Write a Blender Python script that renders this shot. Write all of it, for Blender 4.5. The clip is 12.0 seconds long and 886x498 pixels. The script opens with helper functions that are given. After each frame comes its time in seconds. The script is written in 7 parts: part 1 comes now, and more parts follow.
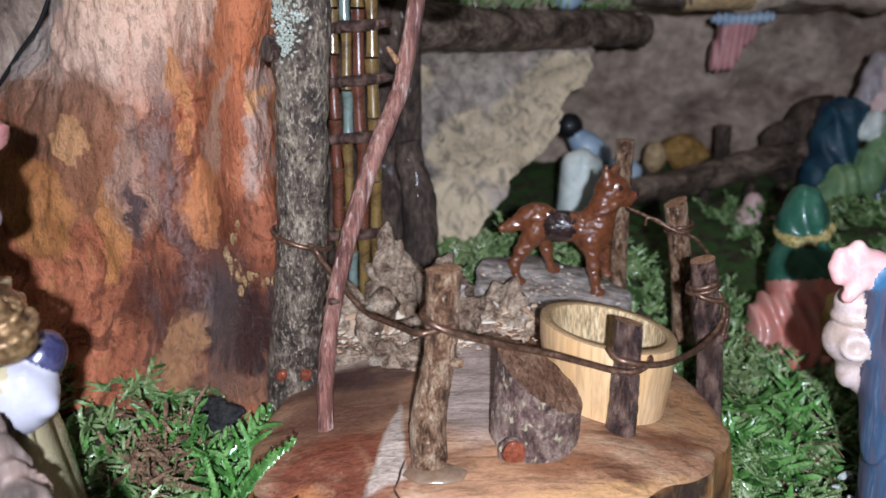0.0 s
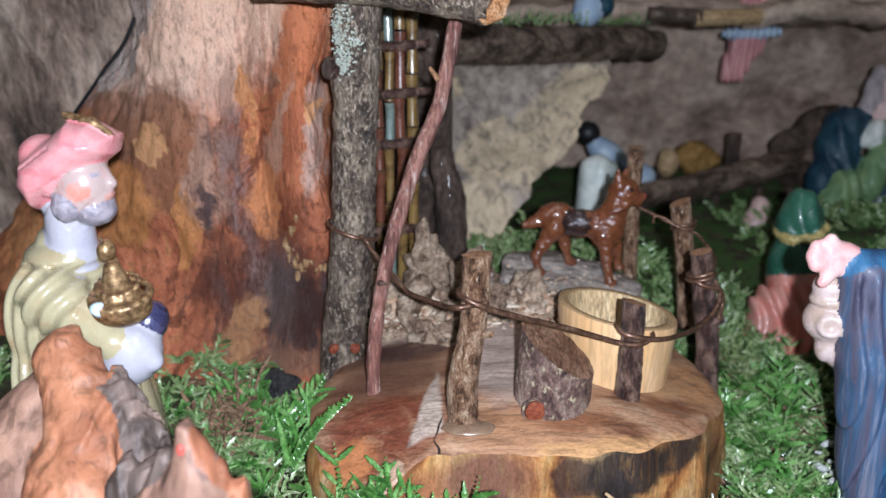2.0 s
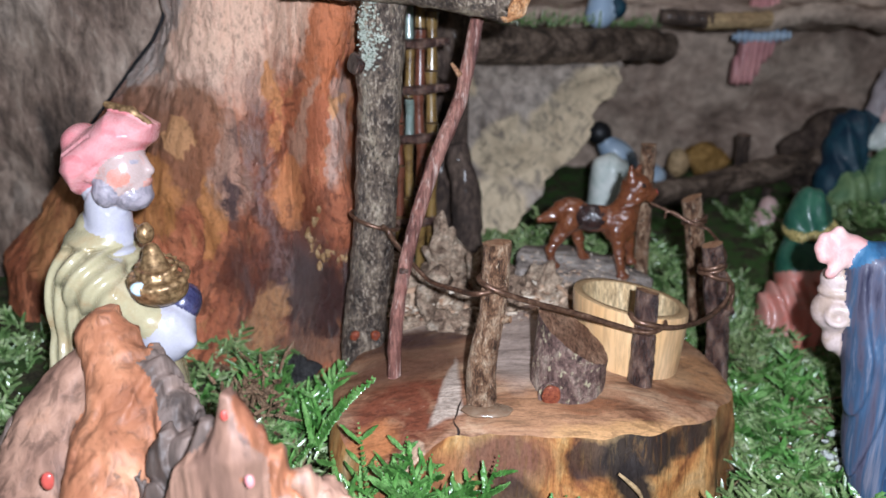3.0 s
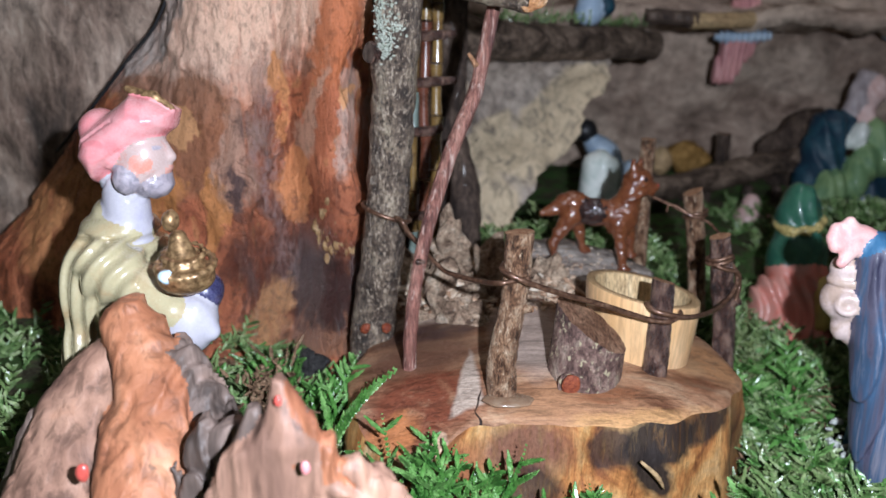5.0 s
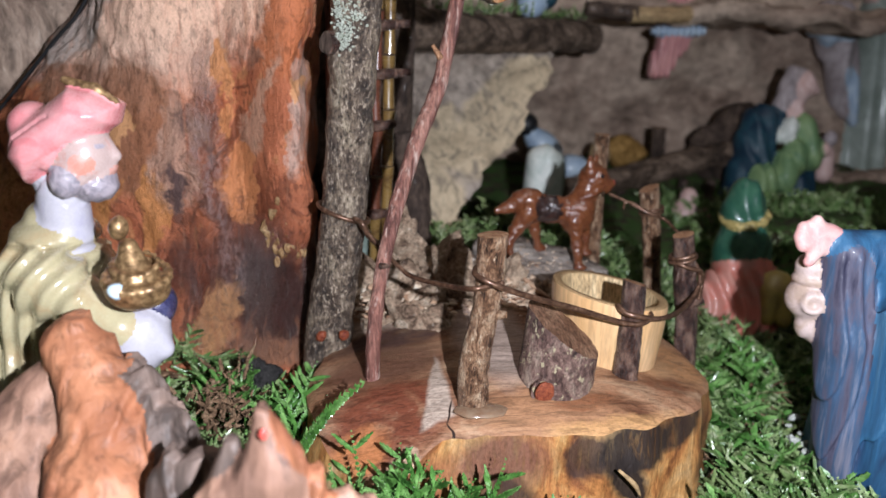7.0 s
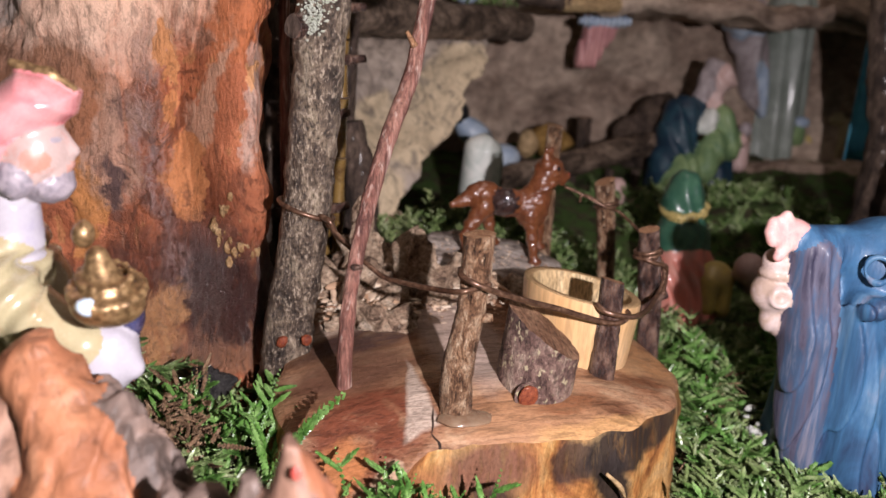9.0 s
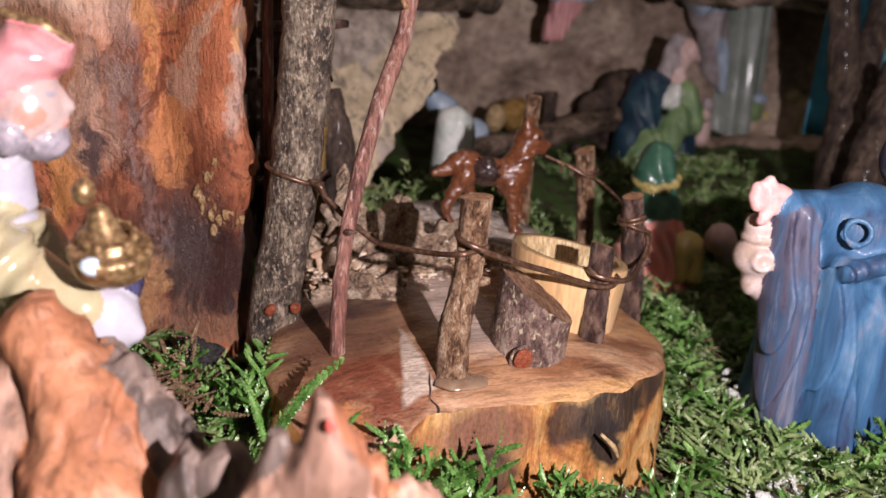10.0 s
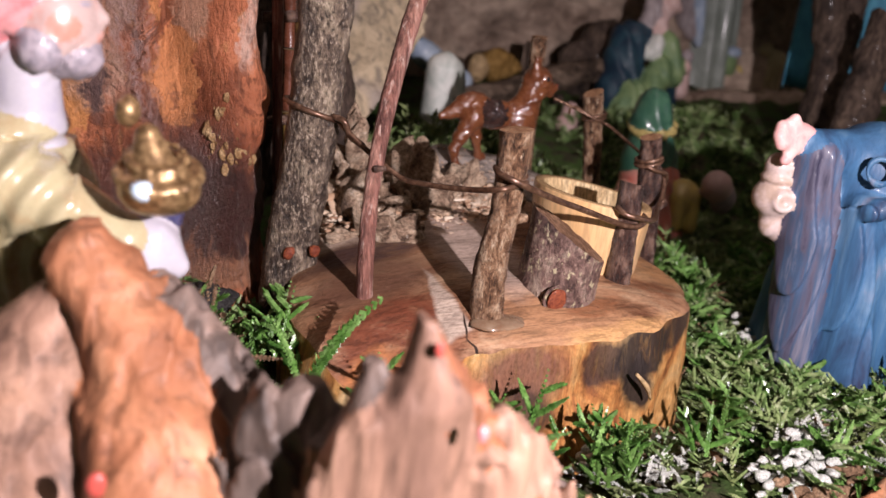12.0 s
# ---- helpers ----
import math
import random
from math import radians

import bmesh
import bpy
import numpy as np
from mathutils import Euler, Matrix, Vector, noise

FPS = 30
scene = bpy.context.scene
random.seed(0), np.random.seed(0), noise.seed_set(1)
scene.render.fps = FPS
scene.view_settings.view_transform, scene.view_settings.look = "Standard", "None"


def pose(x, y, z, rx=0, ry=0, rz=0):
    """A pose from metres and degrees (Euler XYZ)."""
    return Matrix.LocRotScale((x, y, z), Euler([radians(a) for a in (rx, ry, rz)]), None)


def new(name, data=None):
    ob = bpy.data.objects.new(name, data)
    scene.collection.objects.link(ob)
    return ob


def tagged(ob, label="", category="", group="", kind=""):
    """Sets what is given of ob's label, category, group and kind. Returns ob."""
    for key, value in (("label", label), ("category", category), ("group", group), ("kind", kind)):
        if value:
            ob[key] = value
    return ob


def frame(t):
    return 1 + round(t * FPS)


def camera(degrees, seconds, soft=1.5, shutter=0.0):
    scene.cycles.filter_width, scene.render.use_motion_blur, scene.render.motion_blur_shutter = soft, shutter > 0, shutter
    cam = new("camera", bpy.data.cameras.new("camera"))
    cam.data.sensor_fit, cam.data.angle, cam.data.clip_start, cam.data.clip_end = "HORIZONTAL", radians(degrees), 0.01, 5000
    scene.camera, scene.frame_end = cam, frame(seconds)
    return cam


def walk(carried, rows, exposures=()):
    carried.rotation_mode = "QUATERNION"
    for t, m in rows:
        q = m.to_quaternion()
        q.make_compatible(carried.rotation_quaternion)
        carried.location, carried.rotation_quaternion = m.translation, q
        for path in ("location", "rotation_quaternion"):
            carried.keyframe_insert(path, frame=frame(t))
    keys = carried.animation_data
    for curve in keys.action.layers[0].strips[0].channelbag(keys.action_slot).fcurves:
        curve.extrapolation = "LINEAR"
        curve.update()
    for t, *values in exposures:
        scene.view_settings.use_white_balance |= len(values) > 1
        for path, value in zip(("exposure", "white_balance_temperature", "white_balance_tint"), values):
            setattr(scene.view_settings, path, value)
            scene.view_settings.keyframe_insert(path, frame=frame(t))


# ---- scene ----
cam = camera(57.7, 12.0)
METRES, EYE, TILT, LEAN, TURN = 0.2, 0.190, -16.0, 0.0, 0.0
ROWS = [
    (0.0, 0.0, 0.0, 0.0, 0.0, 0.0, 0.0),
    (0.5, -0.0045, -0.0689, -0.0057, 0.27, 0.1, -0.01),
    (1.0, -0.0114, -0.1336, -0.0188, 0.61, 0.2, -0.06),
    (1.5, -0.0164, -0.1925, -0.0239, 1.02, 0.26, -0.22),
    (2.0, -0.0238, -0.2334, -0.0294, 1.44, 0.35, -0.46),
    (2.5, -0.035, -0.2626, -0.0458, 1.78, 0.48, -0.74),
    (3.0, -0.0502, -0.2907, -0.0593, 1.86, 0.62, -0.98),
    (5.0, -0.1666, -0.2844, -0.0859, -1.04, 0.87, -0.89),
    (5.5, -0.1766, -0.2748, -0.0866, -2.21, 0.82, -0.77),
    (6.0, -0.1986, -0.2623, -0.085, -3.63, 0.74, -0.59),
    (6.5, -0.2297, -0.2363, -0.0664, -5.26, 0.5, -0.41),
    (7.0, -0.2563, -0.1943, -0.0612, -6.94, 0.23, -0.22),
    (9.0, -0.3948, -0.0868, -0.0341, -14.55, -0.87, 0.27),
    (9.5, -0.4276, -0.0766, -0.0449, -16.45, -1.42, 0.41),
    (10.0, -0.4672, -0.0575, -0.0646, -18.06, -2.2, 0.58),
    (10.5, -0.5222, -0.0314, -0.0719, -19.36, -3.07, 0.73),
    (11.0, -0.5564, -0.0036, -0.0796, -20.34, -3.86, 0.83),
    (11.5, -0.5739, 0.0237, -0.092, -21.13, -4.46, 0.81),
    (12.0, -0.5875, 0.0386, -0.1097, -21.72, -4.84, 0.71),
]
walk(cam, [(t, pose(0, 0, EYE, TILT, LEAN, TURN) @ pose(METRES * x, METRES * y, METRES * z, 90 + pitch, roll, yaw)) for t, x, y, z, yaw, pitch, roll in ROWS],
     [(0.0, 0.10, 5700, 12), (1.5, 0.02, 5740, 11), (6.0, 0.03, 5850, 11), (9.0, 0.14, 7000, 25), (12.0, 0.13, 7150, 30)])

# ---- light ----
cam.data.dof.use_dof = True
cam.data.dof.focus_distance = 0.285
cam.data.dof.aperture_fstop = 11.5

world = bpy.data.worlds.new("room_air")
scene.world = world
world.use_nodes = True
world.node_tree.nodes["Background"].inputs[0].default_value = (1.0, 0.93, 0.86, 1)
world.node_tree.nodes["Background"].inputs[1].default_value = 0.04

flash = bpy.data.lights.new("torch_lamp", "POINT")
flash.energy, flash.shadow_soft_size, flash.color = 9.3, 0.004, (0.92, 0.95, 1.0)
new("torch_lamp", flash).location = (0.010, -0.078, 0.212)

# added soft fill from above, no lamp of the room; lifts the dark parts
glow = bpy.data.lights.new("fill_lamp", "AREA")
glow.shape, glow.size, glow.energy, glow.color = "DISK", 0.7, 2.3, (1.0, 0.92, 0.84)
new("fill_lamp", glow).location = (0.15, 0.1, 1.55)

# ---- materials ----


class Mat:
    """A small builder of node materials."""

    def __init__(self, name, rough=0.6, metal=0.0, spec=0.5, coat=0.0):
        self.m = bpy.data.materials.new(name)
        self.m.use_nodes = True
        self.t = self.m.node_tree
        self.b = self.t.nodes["Principled BSDF"]
        self.set("Roughness", rough), self.set("Metallic", metal), self.set("Specular IOR Level", spec), self.set("Coat Weight", coat)
        self.set("Coat Roughness", 0.12)

    def set(self, key, value):
        if isinstance(value, bpy.types.NodeSocket):
            self.t.links.new(value, self.b.inputs[key])
        else:
            self.b.inputs[key].default_value = value

    def node(self, kind, **inputs):
        n = self.t.nodes.new(kind)
        for key, value in inputs.items():
            key = key.replace("_", " ")
            if isinstance(value, bpy.types.NodeSocket):
                self.t.links.new(value, n.inputs[key])
            else:
                n.inputs[key].default_value = value
        return n

    def place(self, scale=(1, 1, 1), turn=(0, 0, 0), move=(0, 0, 0)):
        tc = self.t.nodes.new("ShaderNodeTexCoord")
        mp = self.node("ShaderNodeMapping", Scale=scale, Rotation=[radians(a) for a in turn], Location=move)
        self.t.links.new(tc.outputs["Object"], mp.inputs["Vector"])
        return mp.outputs[0]

    def noise(self, at, scale, detail=5, rough=0.55, warp=0.0):
        return self.node("ShaderNodeTexNoise", Vector=at, Scale=scale, Detail=detail, Roughness=rough, Distortion=warp).outputs["Fac"]

    def cells(self, at, scale):
        n = self.t.nodes.new("ShaderNodeTexVoronoi")
        self.t.links.new(at, n.inputs["Vector"])
        n.inputs["Scale"].default_value = scale
        return n.outputs["Distance"]

    def ramp(self, fac, stops):
        r = self.t.nodes.new("ShaderNodeValToRGB")
        self.t.links.new(fac, r.inputs[0])
        e = r.color_ramp.elements
        while len(e) < len(stops):
            e.new(0.5)
        for el, (p, c) in zip(e, stops):
            el.position = p
            el.color = (c, c, c, 1) if isinstance(c, (int, float)) else (*c, 1)
        return r.outputs[0]

    def mix(self, fac, a, b, how="MIX"):
        n = self.t.nodes.new("ShaderNodeMix")
        n.data_type, n.blend_type = "RGBA", how
        for i, v in ((0, fac), (6, a), (7, b)):
            if isinstance(v, bpy.types.NodeSocket):
                self.t.links.new(v, n.inputs[i])
            else:
                n.inputs[i].default_value = v if i == 0 else (*v, 1)
        return n.outputs[2]

    def random(self, island=False):
        n = self.t.nodes.new("ShaderNodeNewGeometry" if island else "ShaderNodeObjectInfo")
        return n.outputs["Random Per Island" if island else "Random"]

    def warped(self, *waves):
        """Object place, bent by noise: waves of (scale, reach)."""
        at = self.place()
        for scale, reach in waves:
            n = self.node("ShaderNodeTexNoise", Vector=at, Scale=scale, Detail=3)
            off = self.t.nodes.new("ShaderNodeVectorMath")
            off.operation = "MULTIPLY_ADD"
            self.t.links.new(n.outputs["Color"], off.inputs[0])
            off.inputs[1].default_value = (reach, reach, reach)
            self.t.links.new(at, off.inputs[2])
            sub = self.t.nodes.new("ShaderNodeVectorMath")
            sub.operation = "SUBTRACT"
            self.t.links.new(off.outputs[0], sub.inputs[0])
            sub.inputs[1].default_value = (reach / 2, reach / 2, reach / 2)
            at = sub.outputs[0]
        return at

    def blob(self, at, centre, radii, turn=(0, 0, 0), soft=0.2):
        """1 inside an ellipsoid stain, 0 outside."""
        mp = self.node("ShaderNodeMapping")
        mp.vector_type = "TEXTURE"
        self.t.links.new(at, mp.inputs["Vector"])
        mp.inputs["Location"].default_value = centre
        mp.inputs["Rotation"].default_value = [radians(a) for a in turn]
        mp.inputs["Scale"].default_value = radii
        n = self.t.nodes.new("ShaderNodeVectorMath")
        n.operation = "LENGTH"
        self.t.links.new(mp.outputs[0], n.inputs[0])
        r = self.node("ShaderNodeMapRange", Value=n.outputs["Value"])
        for key, v in (("From Min", 1 - soft), ("From Max", 1 + soft), ("To Min", 1.0), ("To Max", 0.0)):
            r.inputs[key].default_value = v
        return r.outputs[0]

    def triangle(self, at, corners, soft=0.0008):
        """1 inside the upright prism over three corners (x, y), anticlockwise."""
        out = None
        for (ax, ay), (bx, by) in zip(corners, corners[1:] + corners[:1]):
            size = math.hypot(bx - ax, by - ay)
            nx, ny = -(by - ay) / size, (bx - ax) / size
            dot = self.t.nodes.new("ShaderNodeVectorMath")
            dot.operation = "DOT_PRODUCT"
            self.t.links.new(at, dot.inputs[0])
            dot.inputs[1].default_value = (nx, ny, 0)
            r = self.node("ShaderNodeMapRange", Value=dot.outputs["Value"])
            off = nx * ax + ny * ay
            for key, v in (("From Min", off - soft), ("From Max", off + soft), ("To Min", 0.0), ("To Max", 1.0)):
                r.inputs[key].default_value = v
            out = r.outputs[0] if out is None else self.maths("MULTIPLY", out, r.outputs[0])
        return out

    def maths(self, how, a, b):
        n = self.t.nodes.new("ShaderNodeMath")
        n.operation = how
        for i, v in enumerate((a, b)):
            if isinstance(v, bpy.types.NodeSocket):
                self.t.links.new(v, n.inputs[i])
            else:
                n.inputs[i].default_value = v
        return n.outputs[0]

    def bump(self, height, strength=0.5, dist=0.0006, under=None):
        n = self.node("ShaderNodeBump", Strength=strength, Distance=dist, Height=height)
        if under is not None:
            self.t.links.new(under, n.inputs["Normal"])
        self.set("Normal", n.outputs[0])
        return n.outputs[0]


def grainy(name, stops, scale, stretch=(1, 1, 1), turn=(0, 0, 0), rough=0.6, coat=0.0, bump=0.5, dist=0.0006, speck=None, warp=0.6, spec=0.25, bite=0.8):
    """Two scales of colour, roughness and relief. speck: (colour, scale, low, high); bite: how deep the fine grain darkens."""
    k = Mat(name, rough, 0, spec, coat)
    at = k.place(stretch, turn)
    big, fine = k.noise(at, scale, 7, 0.64, warp), k.noise(at, scale * 5.5, 5, 0.7, 0.3)
    col = k.ramp(big, stops)
    col = k.mix(bite, col, k.ramp(fine, [(0.36, 0.22), (0.58, 1.0), (0.72, 1.0)]), "MULTIPLY")
    col = k.mix(k.ramp(fine, [(0.60, 0.0), (0.74, 0.45)]), col, [min(0.8, c * 1.5 + 0.03) for c in stops[-1][1]])
    if speck:
        colour, s, lo, hi = speck
        col = k.mix(k.ramp(k.noise(at, s, 4, 0.6), [(lo, 0.0), (hi, 1.0)]), col, colour)
    k.set("Base Color", col)
    k.set("Roughness", k.ramp(fine, [(0.3, min(1, rough + 0.15)), (0.7, max(0.05, rough - 0.12))]))
    k.bump(k.mix(0.6, big, fine), min(1.0, bump * 1.3), dist * 1.6)
    return k.m


def glaze(name, colour, other=None, scale=120, rough=0.28, coat=0.55, bump=0.15, low=0.42, high=0.6):
    """Painted and varnished figurine surface."""
    k = Mat(name, rough, 0, 0.5, coat)
    at = k.place()
    f = k.noise(at, scale, 5, 0.6, 0.8)
    fine = k.noise(at, scale * 9, 4, 0.6)
    col = k.mix(k.ramp(f, [(low, 0.0), (high, 1.0)]), colour, other or [c * 0.72 for c in colour])
    k.set("Base Color", k.mix(0.3, col, k.ramp(fine, [(0.3, 0.7), (0.6, 1.0)]), "MULTIPLY"))
    k.set("Roughness", k.ramp(fine, [(0.3, rough + 0.12), (0.7, rough)]))
    k.bump(fine, bump, 0.0004)
    return k.m


M = {}

# varnished root wood: smooth flame patches with crisp edges, a gritty ridge with lilac sheen painted on, a wet maroon
# foot
k = Mat("varnished_root_wood", 0.5, 0, 0.3, 0.0)
flow = k.warped((26, 0.020), (80, 0.016), (260, 0.008), (800, 0.002))
big = k.noise(k.place((1, 1, 0.45), (0, 20, 0)), 24, 8, 0.62, 1.8)
fibre = k.noise(k.place((1, 1, 0.12), (0, 24, 0)), 190, 7, 0.7, 0.8)
fine = k.noise(k.place((1, 1, 0.45), (0, 18, 0)), 420, 6, 0.72, 0.5)
grit = k.noise(k.place((1, 1, 0.8)), 900, 4, 0.65)
mid = k.noise(k.place((1, 1, 0.6), (0, 18, 0), (3, 1, 2)), 42, 7, 0.6, 2.6)
col = k.ramp(big, [(0.34, (0.228, 0.066, 0.030)), (0.43, (0.378, 0.116, 0.054)), (0.51, (0.484, 0.157, 0.072)), (0.57, (0.580, 0.207, 0.099)), (0.66, (0.459, 0.129, 0.055))])
col = k.mix(k.ramp(mid, [(0.550, 0.0), (0.562, 0.75)]), col, (0.155, 0.050, 0.024))
col = k.mix(k.ramp(mid, [(0.405, 0.7), (0.417, 0.0)]), col, (0.47, 0.20, 0.080))


def stain(col, x, z, rx, rz, turn, colour, amount=0.9, soft=0.2, mask=None):
    m = k.maths("MULTIPLY", k.blob(flow, (x, 0.33, z), (rx, 1.0, rz), (0, turn, 0), soft), amount)
    if mask is not None:
        m = k.maths("MULTIPLY", m, mask)
    return k.mix(m, col, colour)


lines = k.ramp(fibre, [(0.36, 0.35), (0.54, 1.0)])
col = stain(col, -0.140, 0.188, 0.044, 0.030, -30, (0.64, 0.44, 0.34), 0.92, 0.35, lines)
col = stain(col, -0.112, 0.205, 0.060, 0.028, -25, (0.78, 0.50, 0.35), 0.95, 0.45, lines)
col = stain(col, -0.167, 0.190, 0.010, 0.045, 42, (0.46, 0.38, 0.33), 0.95, 0.2, lines)
col = stain(col, -0.144, 0.140, 0.020, 0.030, 10, (0.27, 0.115, 0.058), 0.85, 0.15)
col = stain(col, -0.169, 0.150, 0.020, 0.018, 30, (0.22, 0.10, 0.055), 0.9, 0.1, lines)
col = stain(col, -0.152, 0.143, 0.0055, 0.009, 0, (0.54, 0.27, 0.12), 0.95, 0.06)
col = stain(col, -0.172, 0.114, 0.022, 0.018, 20, (0.48, 0.20, 0.062), 0.95, 0.08, lines)
col = stain(col, -0.223, 0.092, 0.030, 0.030, 20, (0.56, 0.26, 0.10), 0.85, 0.2, lines)
col = stain(col, -0.136, 0.104, 0.0065, 0.020, 4, (0.52, 0.215, 0.072), 0.95, 0.06)
col = stain(col, -0.124, 0.128, 0.011, 0.028, 4, (0.46, 0.27, 0.19), 0.85, 0.15, lines)
col = stain(col, -0.125, 0.112, 0.0045, 0.015, 6, (0.060, 0.034, 0.034), 0.92, 0.3, lines)
col = stain(col, -0.122, 0.146, 0.0030, 0.007, 10, (0.085, 0.045, 0.040), 0.8, 0.4, lines)
col = stain(col, -0.079, 0.179, 0.009, 0.036, 18, (0.50, 0.155, 0.060), 0.9, 0.12)
col = stain(col, -0.090, 0.152, 0.005, 0.026, 16, (0.52, 0.30, 0.20), 0.8, 0.2)
col = stain(col, -0.082, 0.150, 0.006, 0.020, 14, (0.42, 0.130, 0.060), 0.85, 0.15)
col = stain(col, -0.071, 0.150, 0.0050, 0.026, 6, (0.56, 0.38, 0.30), 0.85, 0.15, lines)
col = stain(col, -0.072, 0.160, 0.0035, 0.006, 0, (0.66, 0.32, 0.14), 0.9, 0.1)
col = stain(col, -0.090, 0.098, 0.022, 0.026, 8, (0.19, 0.052, 0.023), 0.85, 0.4)
col = stain(col, -0.118, 0.078, 0.016, 0.014, -20, (0.13, 0.032, 0.014), 0.92, 0.3, lines)
col = stain(col, -0.083, 0.068, 0.026, 0.024, 10, (0.050, 0.015, 0.010), 0.97, 0.25, k.ramp(mid, [(0.34, 0.6), (0.42, 1.0)]))
col = stain(col, -0.107, 0.055, 0.009, 0.016, 14, (0.58, 0.29, 0.13), 0.95, 0.08, lines)
col = stain(col, -0.083, 0.044, 0.018, 0.008, 0, (0.34, 0.150, 0.080), 0.92, 0.2, k.ramp(mid, [(0.36, 0.4), (0.48, 1.0)]))
col = stain(col, -0.104, 0.030, 0.012, 0.010, 0, (0.38, 0.165, 0.080), 0.9, 0.2, lines)
col = stain(col, -0.106, 0.166, 0.0032, 0.011, -6, (0.58, 0.25, 0.10), 0.95, 0.06)
col = stain(col, -0.106, 0.145, 0.0042, 0.008, 4, (0.58, 0.24, 0.095), 0.95, 0.06)
col = stain(col, -0.098, 0.116, 0.0072, 0.019, -3, (0.56, 0.22, 0.088), 0.95, 0.05)
col = stain(col, -0.098, 0.110, 0.0012, 0.004, 4, (0.26, 0.10, 0.05), 0.8, 0.3)
ridge = k.blob(flow, (-0.1145, 0.33, 0.150), (0.0045, 1.0, 0.020), (0, 0, 0), 0.5)
ridge = k.maths("MAXIMUM", ridge, k.blob(flow, (-0.1100, 0.33, 0.116), (0.0055, 1.0, 0.026), (0, -8, 0), 0.5))
ridge = k.maths("MAXIMUM", ridge, k.blob(flow, (-0.1040, 0.33, 0.082), (0.0050, 1.0, 0.016), (0, -20, 0), 0.5))
# the ridge's pale lilac sheen is put into the base colour
col = k.mix(k.maths("MULTIPLY", ridge, k.ramp(fine, [(0.44, 0.05), (0.60, 0.7)])), col, (0.42, 0.29, 0.27))
col = k.mix(0.52, col, k.ramp(fine, [(0.38, 0.24), (0.50, 1.0)]), "MULTIPLY")
col = k.mix(k.ramp(fibre, [(0.62, 0.0), (0.72, 0.3)]), col, (0.60, 0.38, 0.25))
col = k.mix(0.22, col, k.ramp(grit, [(0.36, 0.4), (0.56, 1.0)]), "MULTIPLY")
k.set("Base Color", col)
wet = k.maths("MAXIMUM", ridge, k.blob(flow, (-0.096, 0.33, 0.066), (0.034, 1.0, 0.030), (0, 0, 0), 0.4))
k.set("Roughness", k.mix(wet, k.ramp(fine, [(0.35, 0.62), (0.62, 0.42)]), k.ramp(grit, [(0.4, 0.40), (0.6, 0.26)])))
k.set("Specular IOR Level", k.mix(wet, (0.25, 0.25, 0.25), (0.5, 0.5, 0.5)))
under = k.bump(k.mix(0.35, mid, fibre), 0.7, 0.0026)
gloss = k.bump(k.mix(0.5, fine, grit), 1.0, 0.0060, under)
k.set("Coat Weight", k.maths("MINIMUM", k.maths("MULTIPLY", wet, 1.4), 1.0))
k.set("Coat IOR", 1.7)
k.set("Coat Roughness", 0.33)
k.set("Coat Normal", gloss)
k.bump(k.maths("MULTIPLY", k.mix(0.6, fine, grit), k.ramp(wet, [(0.0, 0.35), (0.8, 1.0)])), 0.95, 0.0045, under)
M["root"] = k.m

M["greybark"] = grainy("grey_bark", [(0.34, (0.10, 0.075, 0.06)), (0.45, (0.29, 0.20, 0.15)), (0.58, (0.46, 0.34, 0.26)), (0.72, (0.58, 0.46, 0.37))], 22, (1, 1, 0.5), (0, 35, 0), 0.75, 0, 0.8, 0.002)
M["cliff"] = grainy("brown_cliff_wood", [(0.32, (0.17, 0.11, 0.08)), (0.46, (0.40, 0.29, 0.22)), (0.60, (0.56, 0.43, 0.33))], 14, (0.8, 1, 1.1), (0, 10, 0), 0.85, 0, 0.7, 0.004, bite=0.55)
M["darkbark"] = grainy("dark_bark", [(0.35, (0.025, 0.018, 0.015)), (0.5, (0.09, 0.06, 0.045)), (0.7, (0.20, 0.14, 0.10))], 70, (1, 1, 0.4), (0, 0, 0), 0.75, 0.05, 1.0, 0.002)

# grey mottled bark of the forked pole, with lichen near its top
k = Mat("lichened_bark", 0.34, 0, 0.4, 0.0)
at = k.place((1, 1, 0.55))
big, fine = k.noise(at, 110, 6, 0.65, 0.4), k.noise(at, 750, 4, 0.7)
col = k.ramp(big, [(0.35, (0.020, 0.014, 0.011)), (0.46, (0.075, 0.052, 0.038)), (0.56, (0.17, 0.125, 0.088)), (0.68, (0.32, 0.26, 0.18))])
col = k.mix(k.ramp(fine, [(0.55, 0.0), (0.63, 0.8)]), col, (0.44, 0.36, 0.27))
col = k.mix(k.ramp(fine, [(0.36, 0.95), (0.50, 0.0)]), col, (0.02, 0.015, 0.012))
k.set("Base Color", col)
k.bump(k.mix(0.6, big, fine), 1.0, 0.0028)
M["polebark"] = k.m

